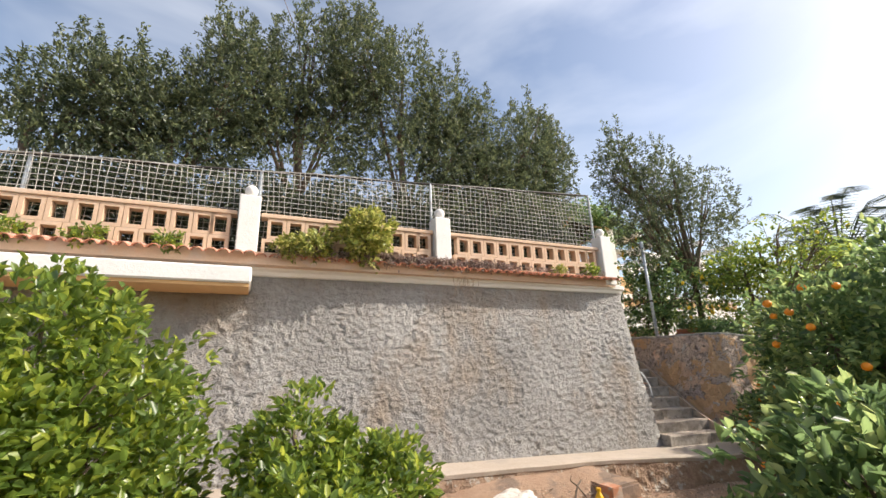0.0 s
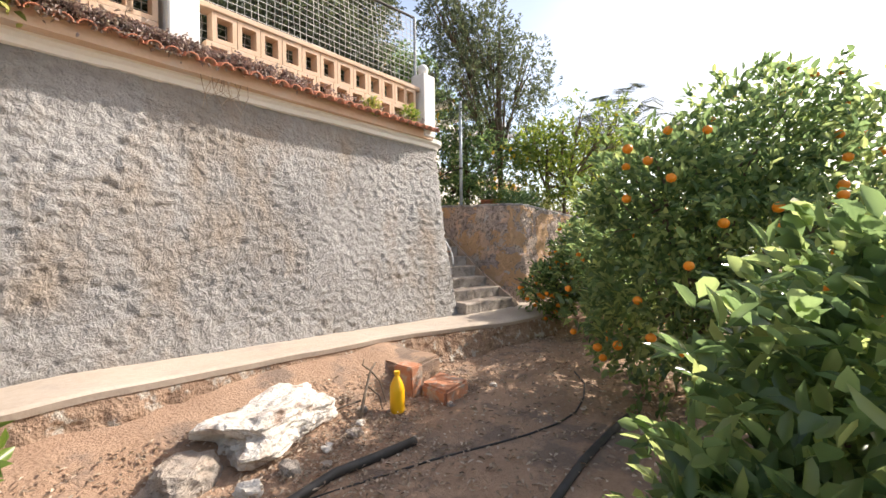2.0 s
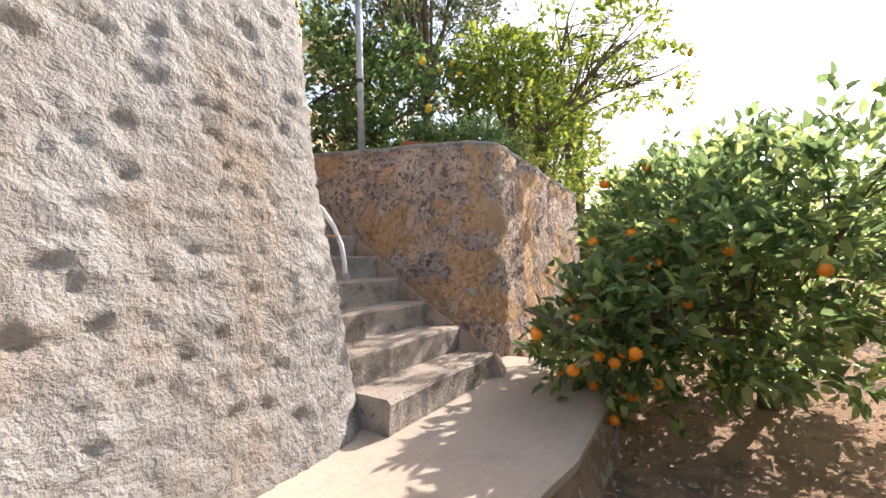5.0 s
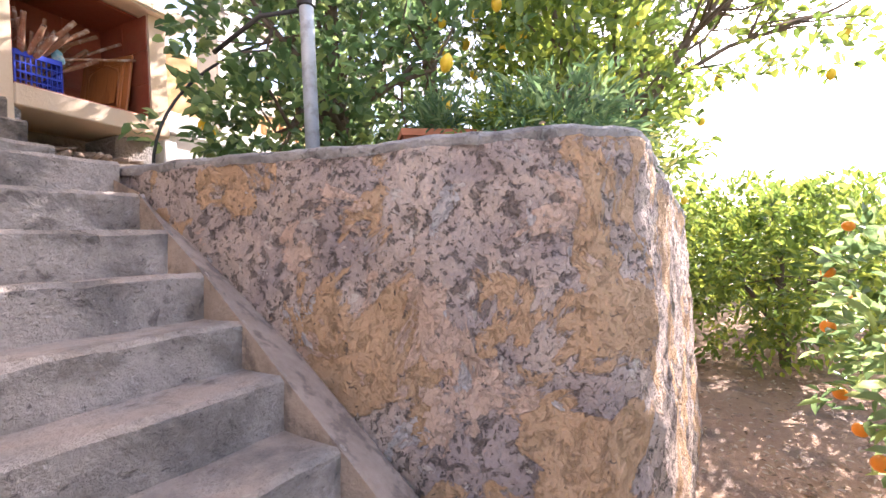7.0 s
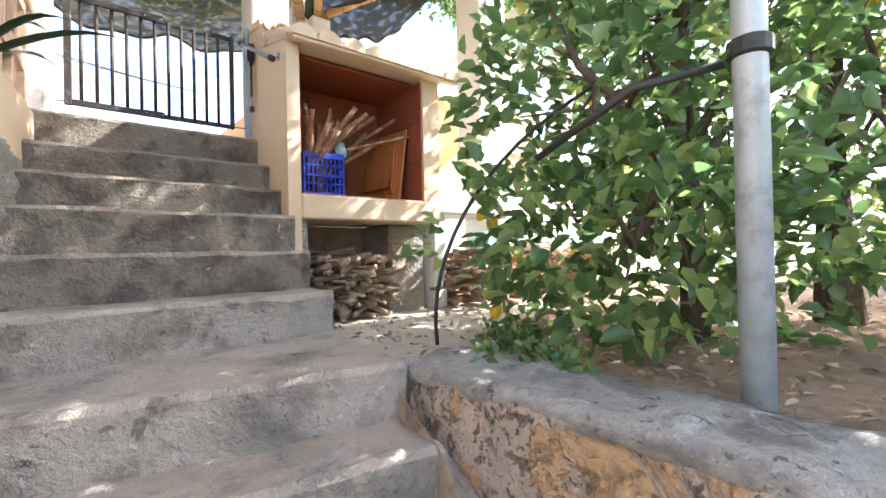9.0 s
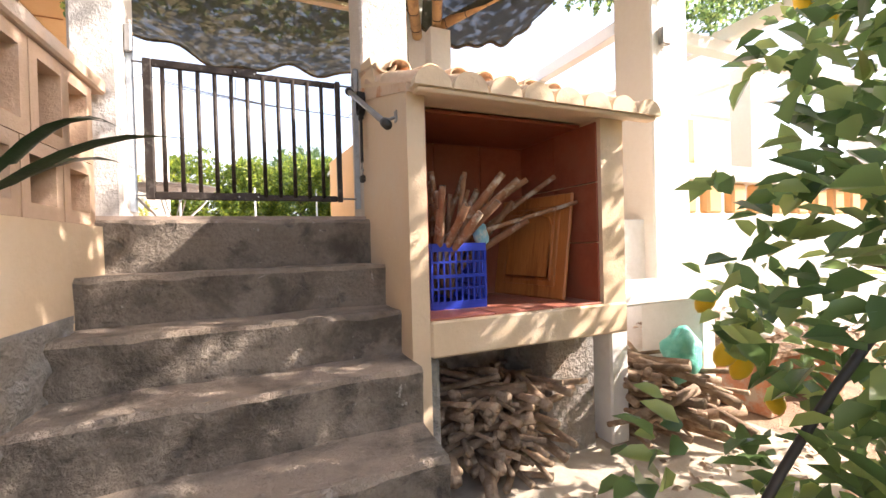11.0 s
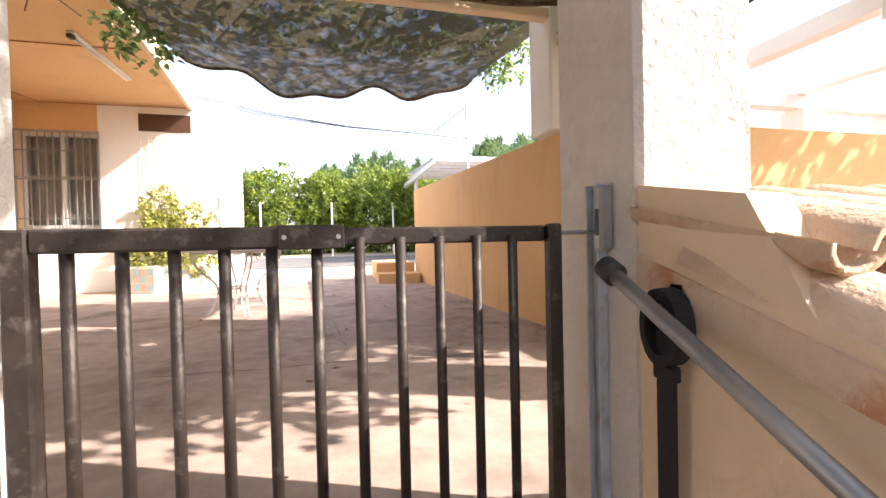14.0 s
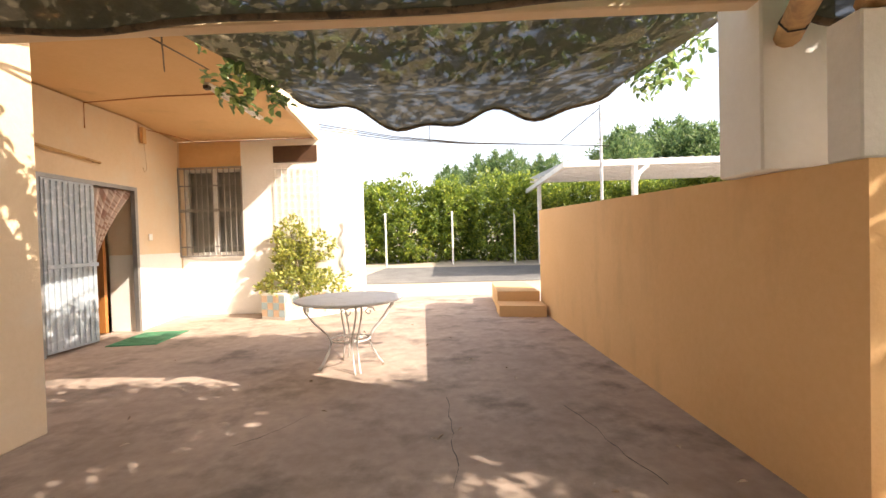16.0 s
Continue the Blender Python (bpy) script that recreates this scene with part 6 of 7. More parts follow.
# the 760 and 260 tuft sets are added to shade floor and gate pillar
for n_, xa, xb, ya, yb, za, zb in ((520, -1.6, 2.0, 2.3, 4.1, 2.72, 2.95), (70, -1.75, -1.3, 3.0, 4.0, 2.4, 2.9), (50, 1.8, 2.15, 3.2, 4.1, 2.5, 2.95), (2700, -2.8, 3.3, -0.4, 2.0, 2.68, 2.95), (700, 0.6, 4.2, -0.25, 1.9, 2.75, 3.2), (760, 3.0, 6.2, 0.1, 1.8, 2.68, 3.0), (260, 0.8, 2.6, -1.2, -0.2, 2.7, 3.0), (60, 2.3, 3.0, -0.4, 0.4, 2.05, 2.6), (40, 2.0, 2.4, -0.2, 0.6, 2.0, 2.5)):
    p = np.stack([rng.uniform(xa, xb, n_), rng.uniform(ya, yb, n_), rng.uniform(za, zb, n_)], axis=1)
    vt.append(np.concatenate([p, rng.normal(0, 0.6, (n_, 3)) + (0, 0, 0.1)], axis=1))
leaves("foliage", np.concatenate(vt), 6, 0.085, 0.05, M["lemon_leaf"], vine, 19)
bm = bmesh.new()
for i in range(14):
    sx = random.uniform(-2.4, 2.8)
    tube([(sx, 2.2, 2.75), (sx + random.uniform(-0.5, 0.5), 3.0, 2.9), (sx + random.uniform(-0.8, 0.8), 4.1, 2.95)], 0.012, 5, bm, 0.006)
part("stems", bm, M["bark"], vine)

# ---- terrace furniture and fittings ----


def patio_table(at):
    ob = thing("patio_table", "round pale metal table with curled wrought iron legs", "table", at)
    part("tabletop", lathe([(0.0, 0.645), (0.49, 0.645), (0.515, 0.652), (0.52, 0.662), (0.512, 0.672), (0.0, 0.676)], 48), M["white_metal"], ob)
    part("apron_ring", tube([(0.42 * math.cos(a * 0.2618), 0.42 * math.sin(a * 0.2618), 0.632) for a in range(25)], 0.007, 6), M["white_metal"], ob)
    shelf_ring = part("lower_ring", tube([(0.19 * math.cos(a * 0.2618), 0.19 * math.sin(a * 0.2618), 0.27) for a in range(25)], 0.007, 6), M["white_metal"], ob)
    for k in range(4):
        a = radians(25 + 90 * k)
        ca, sa = math.cos(a), math.sin(a)
        for off in (-0.025, 0.025):
            pts = [(r * ca - off * sa, r * sa + off * ca, z) for r, z in ((0.43, 0.64), (0.42, 0.56), (0.33, 0.44), (0.22, 0.33), (0.185, 0.25), (0.215, 0.15), (0.27, 0.05), (0.31, 0.0))]
            part("leg", tube(pts, 0.0085, 8), M["white_metal"], ob, smooth=True)
        for s in (-1, 1):
            sc = [(0.40 - 0.0 * q, s * (0.10 + 0.05 * math.cos(q * 0.6) * (1 - q / 14)), 0.585 + 0.045 * math.sin(q * 0.6) * (1 - q / 14)) for q in range(13)]
            part("scroll", tube([(x * ca - y * sa, x * sa + y * ca, z) for x, y, z in sc], 0.005, 6), M["white_metal"], ob)
        sc = [(0.10 + 0.055 * math.cos(q * 0.6) * (1 - q / 15), 0.055 * math.sin(q * 0.6) * (1 - q / 15), 0.27) for q in range(13)]
        part("scroll", tube([(x * ca - y * sa, x * sa + y * ca, z) for x, y, z in sc], 0.005, 6), M["white_metal"], shelf_ring)
    return ob


patio_table((-0.90, 4.08, 0.0))


def bottle(label, at, h, rz, lab=False):
    ob = thing("bottle", label, "bottle", at, rz=rz)
    k = h / 0.32
    prof = [(0.066, 0.0), (0.074, 0.008), (0.075, 0.03), (0.074, 0.17), (0.07, 0.2), (0.052, 0.24), (0.03, 0.275), (0.022, 0.285), (0.022, 0.30)]
    bm = lathe([(r * k, z * k) for r, z in prof], 24)
    for v in bm.verts:
        v.co.y *= 0.78
    part("body", bm, M["yellow"], ob, smooth=True)
    part("handle", tube([(0.045 * k, 0, 0.262 * k), (0.082 * k, 0, 0.235 * k), (0.088 * k, 0, 0.18 * k), (0.07 * k, 0, 0.15 * k)], 0.012 * k, 8), M["yellow"], ob, smooth=True)
    part("cap", tube([(0, 0, 0.298 * k), (0, 0, 0.322 * k)], 0.024 * k, 14), M["bag_blue"] if lab else M["yellow"], ob, "pale blue screw cap" if lab else "")
    if lab:
        lb = bmesh.new()
        bk = bmesh.new()
        for b_, z0, z1, rr in ((lb, 0.075, 0.155, 0.0765), (bk, 0.03, 0.075, 0.0765)):
            n = 14
            ring = [[b_.verts.new((rr * k * math.cos(a), rr * k * 0.78 * math.sin(a), z * k)) for a in [radians(190 + 160 * i / n) for i in range(n + 1)]] for z in (z0, z1)]
            for i in range(n):
                b_.faces.new((ring[0][i], ring[0][i + 1], ring[1][i + 1], ring[1][i]))
        l1 = part("label", lb, M["sack"], ob, "white paper label")
        part("label_band", bk, M["rubber"], ob, "black label band")
        for z, w in ((0.135, 0.022), (0.118, 0.034), (0.1, 0.028)):
            part("print", box(-w * k, w * k, -0.0612 * k, -0.0598 * k, z * k, (z + 0.008) * k), M["rubber"], l1)
        for z, w in ((0.055, 0.03), (0.042, 0.022)):
            part("print", box(-w * k, w * k, -0.0612 * k, -0.0598 * k, z * k, (z + 0.007) * k), M["sack"], l1)
    return ob


bottle("yellow plastic detergent bottle with a white label", (1.97, 1.50, 0.0), 0.33, 20, True)
bottle("plain yellow plastic bottle standing on the soil", (-3.72, -5.57, -3.5), 0.37, 60)

blk = thing("step_block", "ochre rendered double step against the garden wall", "steps", (0, 0, 0), kind="structure")
part("lower_step", prism([(0.80, 6.55), (1.50, 6.42), (1.52, 6.95), (0.80, 7.05)], 0, 0.17), M["render_orange"], blk)
part("upper_step", prism([(0.82, 7.05), (1.50, 6.95), (1.50, 8.6), (0.86, 8.6)], 0, 0.33), M["render_orange"], blk)


def barred_window():
    ob = thing("window_1", "white framed window behind a grey steel grille", "window", (0, 0, 0), kind="structure")
    x0, x1, z0, z1 = -4.73, -3.62, 1.05, 2.61
    fr = bmesh.new()
    for a, b, c, d in ((x0, x1, z0, z0 + 0.06), (x0, x1, z1 - 0.06, z1), (x0, x0 + 0.06, z0 + 0.06, z1 - 0.06), (x1 - 0.06, x1, z0 + 0.06, z1 - 0.06), (-4.205, -4.145, z0 + 0.06, z1 - 0.06)):
        box(a, b, 7.50, 7.56, c, d, 0, fr)
    part("window_frame", fr, M["white_metal"], ob)
    for a, b in ((x0 + 0.06, -4.205), (-4.145, x1 - 0.06)):
        part("pane", box(a, b, 7.525, 7.532, z0 + 0.06, z1 - 0.06), M["glass"], ob)
    part("blind", box(x0 + 0.06, x1 - 0.06, 7.60, 7.61, z0, z1), M["grey_metal"], ob, "grey roller blind behind the glass")
    gr = part("grille", box(x0 - 0.03, x1 + 0.03, 7.335, 7.352, z1 - 0.02, z1 + 0.01), M["grey_metal"], ob, "grey steel bar grille")
    part("grille_edge", box(x0 - 0.03, x1 + 0.03, 7.335, 7.352, z0 - 0.02, z0 + 0.01), M["grey_metal"], gr)
    for x in (x0 - 0.03, x1):
        part("grille_edge", box(x, x + 0.03, 7.335, 7.352, z0 + 0.01, z1 - 0.02), M["grey_metal"], gr)
    for z in (1.20, 1.83, 1.86, 2.28):
        part("crossbar", box(x0, x1, 7.338, 7.35, z, z + 0.022), M["grey_metal"], gr)
    for i in range(10):
        bx = x0 + (i + 1) * (x1 - x0) / 11
        part("bar", box(bx - 0.007, bx + 0.007, 7.341, 7.355, z0, z1), M["grey_metal"], gr)
    return ob


def glass_mat():
    m = bpy.data.materials.new("window_glass")
    m.use_nodes = True
    b = m.node_tree.nodes["Principled BSDF"]
    b.inputs["Base Color"].default_value = (0.85, 0.9, 0.9, 1)
    b.inputs["Roughness"].default_value, b.inputs["Transmission Weight"].default_value, b.inputs["IOR"].default_value = 0.03, 1.0, 1.3
    return m


M["glass"] = glass_mat()
barred_window()
structure("trim_vent", box(-3.03, -2.25, 7.36, 7.379, 2.66, 2.95, 0.004), M["dark_wood"], "dark brown slatted vent under the eave", "vent")

trel = thing("trellis", "white wire trellis fixed to the house wall", "trellis", (0, 0, 0))
for i in range(8):
    part("upright", tube([(-3.0 + i * 0.115, 7.35, 1.1), (-3.0 + i * 0.115, 7.35, 2.57)], 0.005, 5), M["white_metal"], trel)
for j in range(11):
    part("cross_wire", tube([(-3.02, 7.345, 1.12 + j * 0.142), (-2.17, 7.345, 1.12 + j * 0.142)], 0.005, 5), M["white_metal"], trel)

bed = thing("raised_planter", "low tiled flower bed curving out from the house wall", "planter", (0, 0, 0), kind="structure")
part("wall", prism([(-3.25, 7.37), (-3.05, 6.78), (-2.6, 6.62), (-2.15, 6.95), (-1.75, 7.37)], 0, 0.42), M["house_white"], bed)
M["tile_blue"] = surf("blue_tile", (0.40, 0.55, 0.58), (0.50, 0.63, 0.66), None, scale=5, rough=0.35, bump=0.05)
M["tile_peach"] = surf("peach_tile", (0.70, 0.50, 0.34), (0.76, 0.58, 0.42), None, scale=5, rough=0.35, bump=0.05)
seg = [Vector((-3.05, 6.78, 0)), Vector((-2.6, 6.62, 0)), Vector((-2.15, 6.95, 0)), Vector((-1.75, 7.37, 0))]
for a, b in zip(seg, seg[1:]):
    d = b - a
    n = int(d.length / 0.11)
    for i in range(n):
        for j in range(3):
            t = box(0.004, d.length / n - 0.004, -0.008, -0.001, 0.05 + j * 0.115, 0.158 + j * 0.115)
            t.transform(Matrix.Translation(a + d * (i / n)) @ Matrix.Rotation(math.atan2(d.y, d.x), 4, "Z"))
            part("tile", t, M["tile_blue"] if (i + j) % 2 else M["tile_peach"], bed)
sh = thing("climbing_shrub", "yellow-green bougainvillea climbing from the flower bed", "shrub", (-2.5, 7.02, 0.40))
tw = np.concatenate([blob_twigs([(0.05, 0, 0.13, 0.7, 0.34, 0.26), (-0.1, 0.1, 0.55, 0.35, 0.25, 0.3)], 420, 81), blob_twigs([(-0.2, 0.15, 0.95, 0.28, 0.15, 0.3), (0.25, 0.18, 0.75, 0.3, 0.14, 0.22)], 120, 82)])
leaves("foliage", tw, 7, 0.07, 0.042, M["yellow_leaf"], sh, 83)
part("stem", tube([(0, 0, 0), (-0.05, 0.1, 0.4), (-0.2, 0.15, 1.1)], 0.018, 6, None, 0.006), M["bark"], sh)

# door with its folded-back metal leaf and curtain
dr = thing("door_1", "blue-grey corrugated metal door, half open, with a striped curtain", "door", (0, 0, 0), kind="structure")
fr = bmesh.new()
for a, b, c, d in ((4.52, 4.57, 0, 2.1), (5.98, 6.03, 0, 2.1), (4.57, 5.98, 2.05, 2.1)):
    box(-4.55, -4.485, a, b, c, d, 0, fr)
part("door_frame", fr, M["grey_metal"], dr)
M["door_blue"] = surf("door_blue_metal", (0.36, 0.41, 0.46), (0.46, 0.51, 0.56), (0.56, 0.60, 0.64), scale=6, fine=60, rough=0.5, bump=0.1, metal=0.3)
lf = part("door_leaf", box(-4.50, -4.47, 4.575, 5.27, 0.03, 2.045, 0.004), M["door_blue"], dr)
for i in range(9):
    part("rib", box(-4.47, -4.452, 4.60 + i * 0.075, 4.632 + i * 0.075, 0.06, 2.02, 0.006), M["door_blue"], lf)
part("mid_rail", box(-4.451, -4.438, 4.58, 5.265, 1.0, 1.05, 0.003), M["door_blue"], lf)
M["curtain"] = surf("striped_curtain", (0.55, 0.43, 0.36), (0.66, 0.54, 0.46), (0.36, 0.22, 0.17), scale=1.0, rough=0.9, bump=0.1, stretch=(1, 22, 0.4), c3lo=0.5, c3hi=0.56)
bm = bmesh.new()
n, m_ = 44, 12
g = []
for j in range(m_ + 1):
    v = j / m_
    row = []
    for i in range(n + 1):
        u = i / n
        width = 0.70 * (1 - v) ** 1.4 + 0.10
        row.append(bm.verts.new((-4.60 + 0.035 * math.sin(u * 34), 5.28 + u * width, 2.05 - v * 1.0 - (1 - u) * 0.02)))
    g.append(row)
for a, b in zip(g, g[1:]):
    for i in range(n):
        bm.faces.new((a[i], a[i + 1], b[i + 1], b[i]))
part("curtain", bm, M["curtain"], dr, "striped curtain drawn aside", True)
part("inner_door", box(-5.35, -4.93, 5.90, 5.95, 0, 2.05), M["board"], dr, "brown wooden inner door standing open")
mat_ = thing("doormat", "green ribbed plastic doormat on the terrace", "doormat", (-3.98, 5.5, 0.0), rz=8)
M["green"] = surf("green_plastic", (0.05, 0.22, 0.11), (0.09, 0.30, 0.16), None, scale=9, rough=0.7, bump=0.6, bscale=60)
mb = part("base", box(-0.3, 0.3, -0.42, 0.42, 0.002, 0.012, 0.004), M["green"], mat_)
for i in range(9):
    part("rib", box(-0.28, 0.28, -0.40 + i * 0.095, -0.37 + i * 0.095, 0.012, 0.017), M["green"], mb)
tube_l = thing("tube_lamp", "unlit fluorescent tube lamp under the porch soffit", "lamp", (0, 0, 0))
part("housing", box(-2.70, -2.62, 4.78, 6.15, 3.065, 3.099, 0.006), M["house_white"], tube_l)
part("tube", tube([(-2.66, 4.84, 3.045), (-2.66, 6.09, 3.045)], 0.014, 10), M["house_white"], tube_l, smooth=True)
part("end_holder", box(-2.69, -2.63, 4.76, 4.83, 3.02, 3.064, 0.004), M["rubber"], tube_l)
structure("trim_eave", prism([(-1.78, 2.4), (-1.72, 2.4), (-2.22, 7.45), (-2.28, 7.45)], 3.04, 3.34), M["render_pale"], "pale board along the porch edge", "fascia")
cab = thing("wall_cable", "thin electric cable run along the house wall and soffit", "cable", (0, 0, 0))
part("run", tube([(-4.49, 5.2, 2.75), (-4.49, 5.2, 3.07), (-3.5, 5.15, 3.09), (-2.3, 5.15, 3.09)], 0.007, 6), M["board"], cab)
part("run", tube([(-4.48, 6.19, 3.0), (-4.48, 6.9, 3.06), (-4.4, 7.36, 3.06), (-2.3, 7.36, 3.07)], 0.007, 6), M["board"], cab)
part("run", tube([(-4.48, 6.2, 2.8), (-4.48, 6.24, 2.4), (-4.48, 6.19, 2.35), (-4.48, 6.16, 2.42)], 0.006, 6), M["render_pale"], cab)
part("box", box(-4.5, -4.45, 6.15, 6.22, 2.78, 3.02, 0.005), M["render_orange"], cab)
part("switch", box(-4.5, -4.488, 6.24, 6.32, 1.33, 1.43, 0.004), M["house_white"], cab)
aw = thing("rolled_rod", "pale rolled rod held on wall hooks above the door", "rod", (0, 0, 0))
part("rod", tube([(-4.44, 4.4, 2.40), (-4.44, 5.35, 2.34)], 0.018, 8), M["wood"], aw)
part("hook", tube([(-4.5, 4.5, 2.42), (-4.44, 4.5, 2.38)], 0.008, 6), M["rubber"], aw)
part("hook", tube([(-4.5, 5.25, 2.37), (-4.44, 5.25, 2.33)], 0.008, 6), M["rubber"], aw)
hs_ = thing("garden_hose", "pale hose hanging on the house corner", "hose", (0, 0, 0))
part("coil", tube([(-1.82 + 0.04 * math.sin(q), 7.35, 1.6 - 0.06 * q) for q in range(16)], 0.012, 6), M["white_metal"], hs_, smooth=True)
ov = thing("overhead_cable", "black cables strung across the terrace", "cable", (0, 0, 0))
for dz in (0.0, 0.05, 0.09):
    part("cable", tube([(-2.2, 7.4, 3.22 + dz), (-0.9, 7.4, 3.0 + dz * 0.6), (0.4, 7.4, 2.88 + dz * 0.2), (1.6, 7.45, 2.84), (2.9, 7.6, 2.80)], 0.008, 5), M["rubber"], ov)
part("drop", tube([(-0.26, 7.4, 2.92), (-0.25, 7.35, 3.35)], 0.006, 5), M["rubber"], ov)
rod = thing("thin_post", "thin green steel post behind the garden wall", "post", (2.9, 8.0, 0))
part("shaft", tube([(0, 0, 0), (0.0, 0, 3.65)], 0.028, 8), M["steel"], rod)
part("stay", tube([(0, 0, 3.6), (-0.75, 0, 3.0)], 0.008, 5), M["rubber"], rod)
litter("leaf_litter", "a few dry leaves on the terrace floor", -3.5, 1.6, 0.3, 7.0, lambda a, b: 0.0, 60, 76, 0.05)
ck = thing("floor_crack", "dark crack running across the terrace concrete", "crack", (0, 0, 0), kind="structure")
for sx, sy, dx, dy, n in ((-0.9, 1.85, 0.1, -0.012, 20), (0.05, 3.2, 0.004, -0.09, 14), (0.9, 3.0, 0.02, -0.08, 12), (-0.9, 2.9, -0.05, -0.06, 8)):
    bm = bmesh.new()
    x, y = sx, sy
    pts = []
    for i in range(n):
        pts.append((x, y))
        x += dx + random.uniform(-0.02, 0.02)
        y += dy + random.uniform(-0.025, 0.025)
    a = [[bm.verts.new((px - dy * 0.03, py + 0.005 + 0.003 * (i % 3), 0.003)), bm.verts.new((px + dy * 0.03 + 0.002, py - 0.003, 0.003))] for i, (px, py) in enumerate(pts)]
    for p, q in zip(a, a[1:]):
        bm.faces.new((p[0], p[1], q[1], q[0]))
    part("line", bm, M["rubber"], ck)

# ---- beyond the terrace ----
structure("road", prism([(-3.0, 11.3), (6.0, 11.3), (5.0, 15.2), (-2.5, 15.6)], [0.086, 0.086, 0.23, 0.24], [0.092, 0.092, 0.236, 0.246]), M["asphalt"], "patched grey asphalt drive", "road")
for i, px in enumerate((-2.6, 0.0, 2.4, 5.0, 7.5)):
    fp = thing("fence_post", "white metal fence post before the hedge", "post", (px, 16.4, 0.2), group="fence posts")
    part("shaft", tube([(0, 0, 0), (0, 0, 2.1)], 0.035, 8), M["white_metal"], fp)
    part("cap", lathe([(0.038, 2.1), (0.04, 2.12), (0.02, 2.14)], 8), M["white_metal"], fp)
hedge0 = citrus("hedge_tree", "clipped citrus tree forming a tall sunny hedge", (-4.5, 18.3, 0.3), [(0, 0, 1.7, 1.5, 1.2, 1.7), (0.6, -0.3, 1.1, 1.1, 1.0, 1.1), (-0.6, -0.3, 2.4, 1.0, 0.9, 1.0)], 1500, 7, 0.16, 0.085, "bright_leaf", "orange", 0, 0.04, 24)
for i in range(9):
    copy_thing(hedge0, pose(-2.3 + i * 2.1, 18.2 + 0.4 * math.sin(i * 2), 0.3, 0, 0, 70 * i) @ Matrix.Scale(1.0 + 0.1 * math.sin(i * 3.3), 4))
pine = tall_tree("distant grey-green pine on the hillside", (4, 42, 1.6), [(0, 0, 4.6, 2.4, 2.2, 1.8), (1.2, 0, 6.3, 1.8, 1.6, 1.4), (-1.3, 0, 5.8, 1.6, 1.5, 1.4)], 900, 91, 8, "fern_leaf", 0.45, 0.12, 7)
for i, (tx, ty, s) in enumerate(((9, 45, 1.0), (16, 40, 1.1), (19, 48, 1.4), (24, 44, 1.3), (27, 52, 1.6), (0, 60, 1.2), (33, 50, 1.4))):
    copy_thing(pine, pose(tx, ty, 1.6, 0, 0, i * 50) @ Matrix.Scale(s, 4))


def carport():
    ob = thing("carport", "white steel carport with a corrugated roof", "carport", (0, 0, 0))
    bm = bmesh.new()
    n = 70
    a = [[bm.verts.new((3.0 + 9 * i / n, y, z + 0.04 * (i % 2))) for i in range(n + 1)] for y, z in ((11.0, 3.15), (17.0, 3.55))]
    for i in range(n):
        bm.faces.new((a[0][i], a[0][i + 1], a[1][i + 1], a[1][i]))
    bmesh.ops.solidify(bm, geom=bm.faces[:], thickness=0.02)
    part("roof", bm, M["steel"], ob, "grey corrugated sheet roof")
    part("beam", box(2.95, 12, 10.95, 11.05, 3.0, 3.15), M["white_metal"], ob)
    part("beam", box(2.95, 3.05, 11.05, 17, 3.0, 3.14), M["white_metal"], ob)
    for i in range(6):
        part("rafter", box(3.05, 12, 11.9 + i * 0.9, 11.97 + i * 0.9, 3.08 + i * 0.05, 3.16 + i * 0.05), M["white_metal"], ob)
    for x in (4.75, 9.0):
        part("post", tube([(x, 11.0, 0), (x, 11.0, 3.0)], 0.08, 10), M["white_metal"], ob)
        part("brace", tube([(x, 11.0, 2.5), (x + 0.12, 11.0, 2.8), (x + 0.35, 11.0, 3.0)], 0.06, 8), M["white_metal"], ob)
    part("post", tube([(3.3, 16, 0), (3.3, 16, 3.3)], 0.08, 10), M["white_metal"], ob)
    return ob


carport()

# ---- orchard things ----


def lump(name, label, cat, at, size, material, seed, sub=4, rough=0.35, rz=0, group=""):
    ob = thing(name, label, cat, at, group, rz=rz)
    bm = bmesh.new()
    bmesh.ops.create_icosphere(bm, subdivisions=sub, radius=1)
    for v in bm.verts:
        c = v.co.copy()
        s = 1 + rough * noise.noise(c * 1.3 + Vector((seed, 0, 0))) + rough * 0.4 * noise.noise(c * 3.1 + Vector((0, seed, 0))) + rough * 0.18 * noise.noise(c * 8)
        q = Vector((max(-0.8, min(0.8, c.x)), max(-0.8, min(0.8, c.y)), max(-0.75, min(0.7, c.z))))
        v.co = Vector((q.x * s * size[0], q.y * s * size[1], q.z * s * size[2]))
    part("stone", bm, M[material], ob)
    return ob


lump("boulder", "large pale limestone boulder with brown stains at the bank", "rock", (-4.72, -5.22, -3.33), (0.56, 0.29, 0.22), "rock", 3.0, 5, 0.4, 16)
lump("boulder", "dark stone behind the pale boulder", "rock", (-5.45, -5.35, -3.46), (0.24, 0.2, 0.16), "step", 8.0, 4, 0.4, 30)
for i, (x, y, s) in enumerate(((-4.25, -5.62, 0.08), (-4.55, -5.66, 0.06), (-4.9, -5.72, 0.09), (-5.2, -5.75, 0.1), (-3.95, -5.35, 0.06), (-4.1, -5.5, 0.05), (-3.3, -5.85, 0.05), (-2.6, -5.9, 0.045), (-4.7, -5.85, 0.05))):
    lump("stone", "small grey stone on the soil", "stone", (x, y, land(x, y) + s * 0.3), (s, s * 0.75, s * 0.6), "rock" if i % 2 else "step", i * 2.3, 3, 0.4, i * 40, "loose stones")
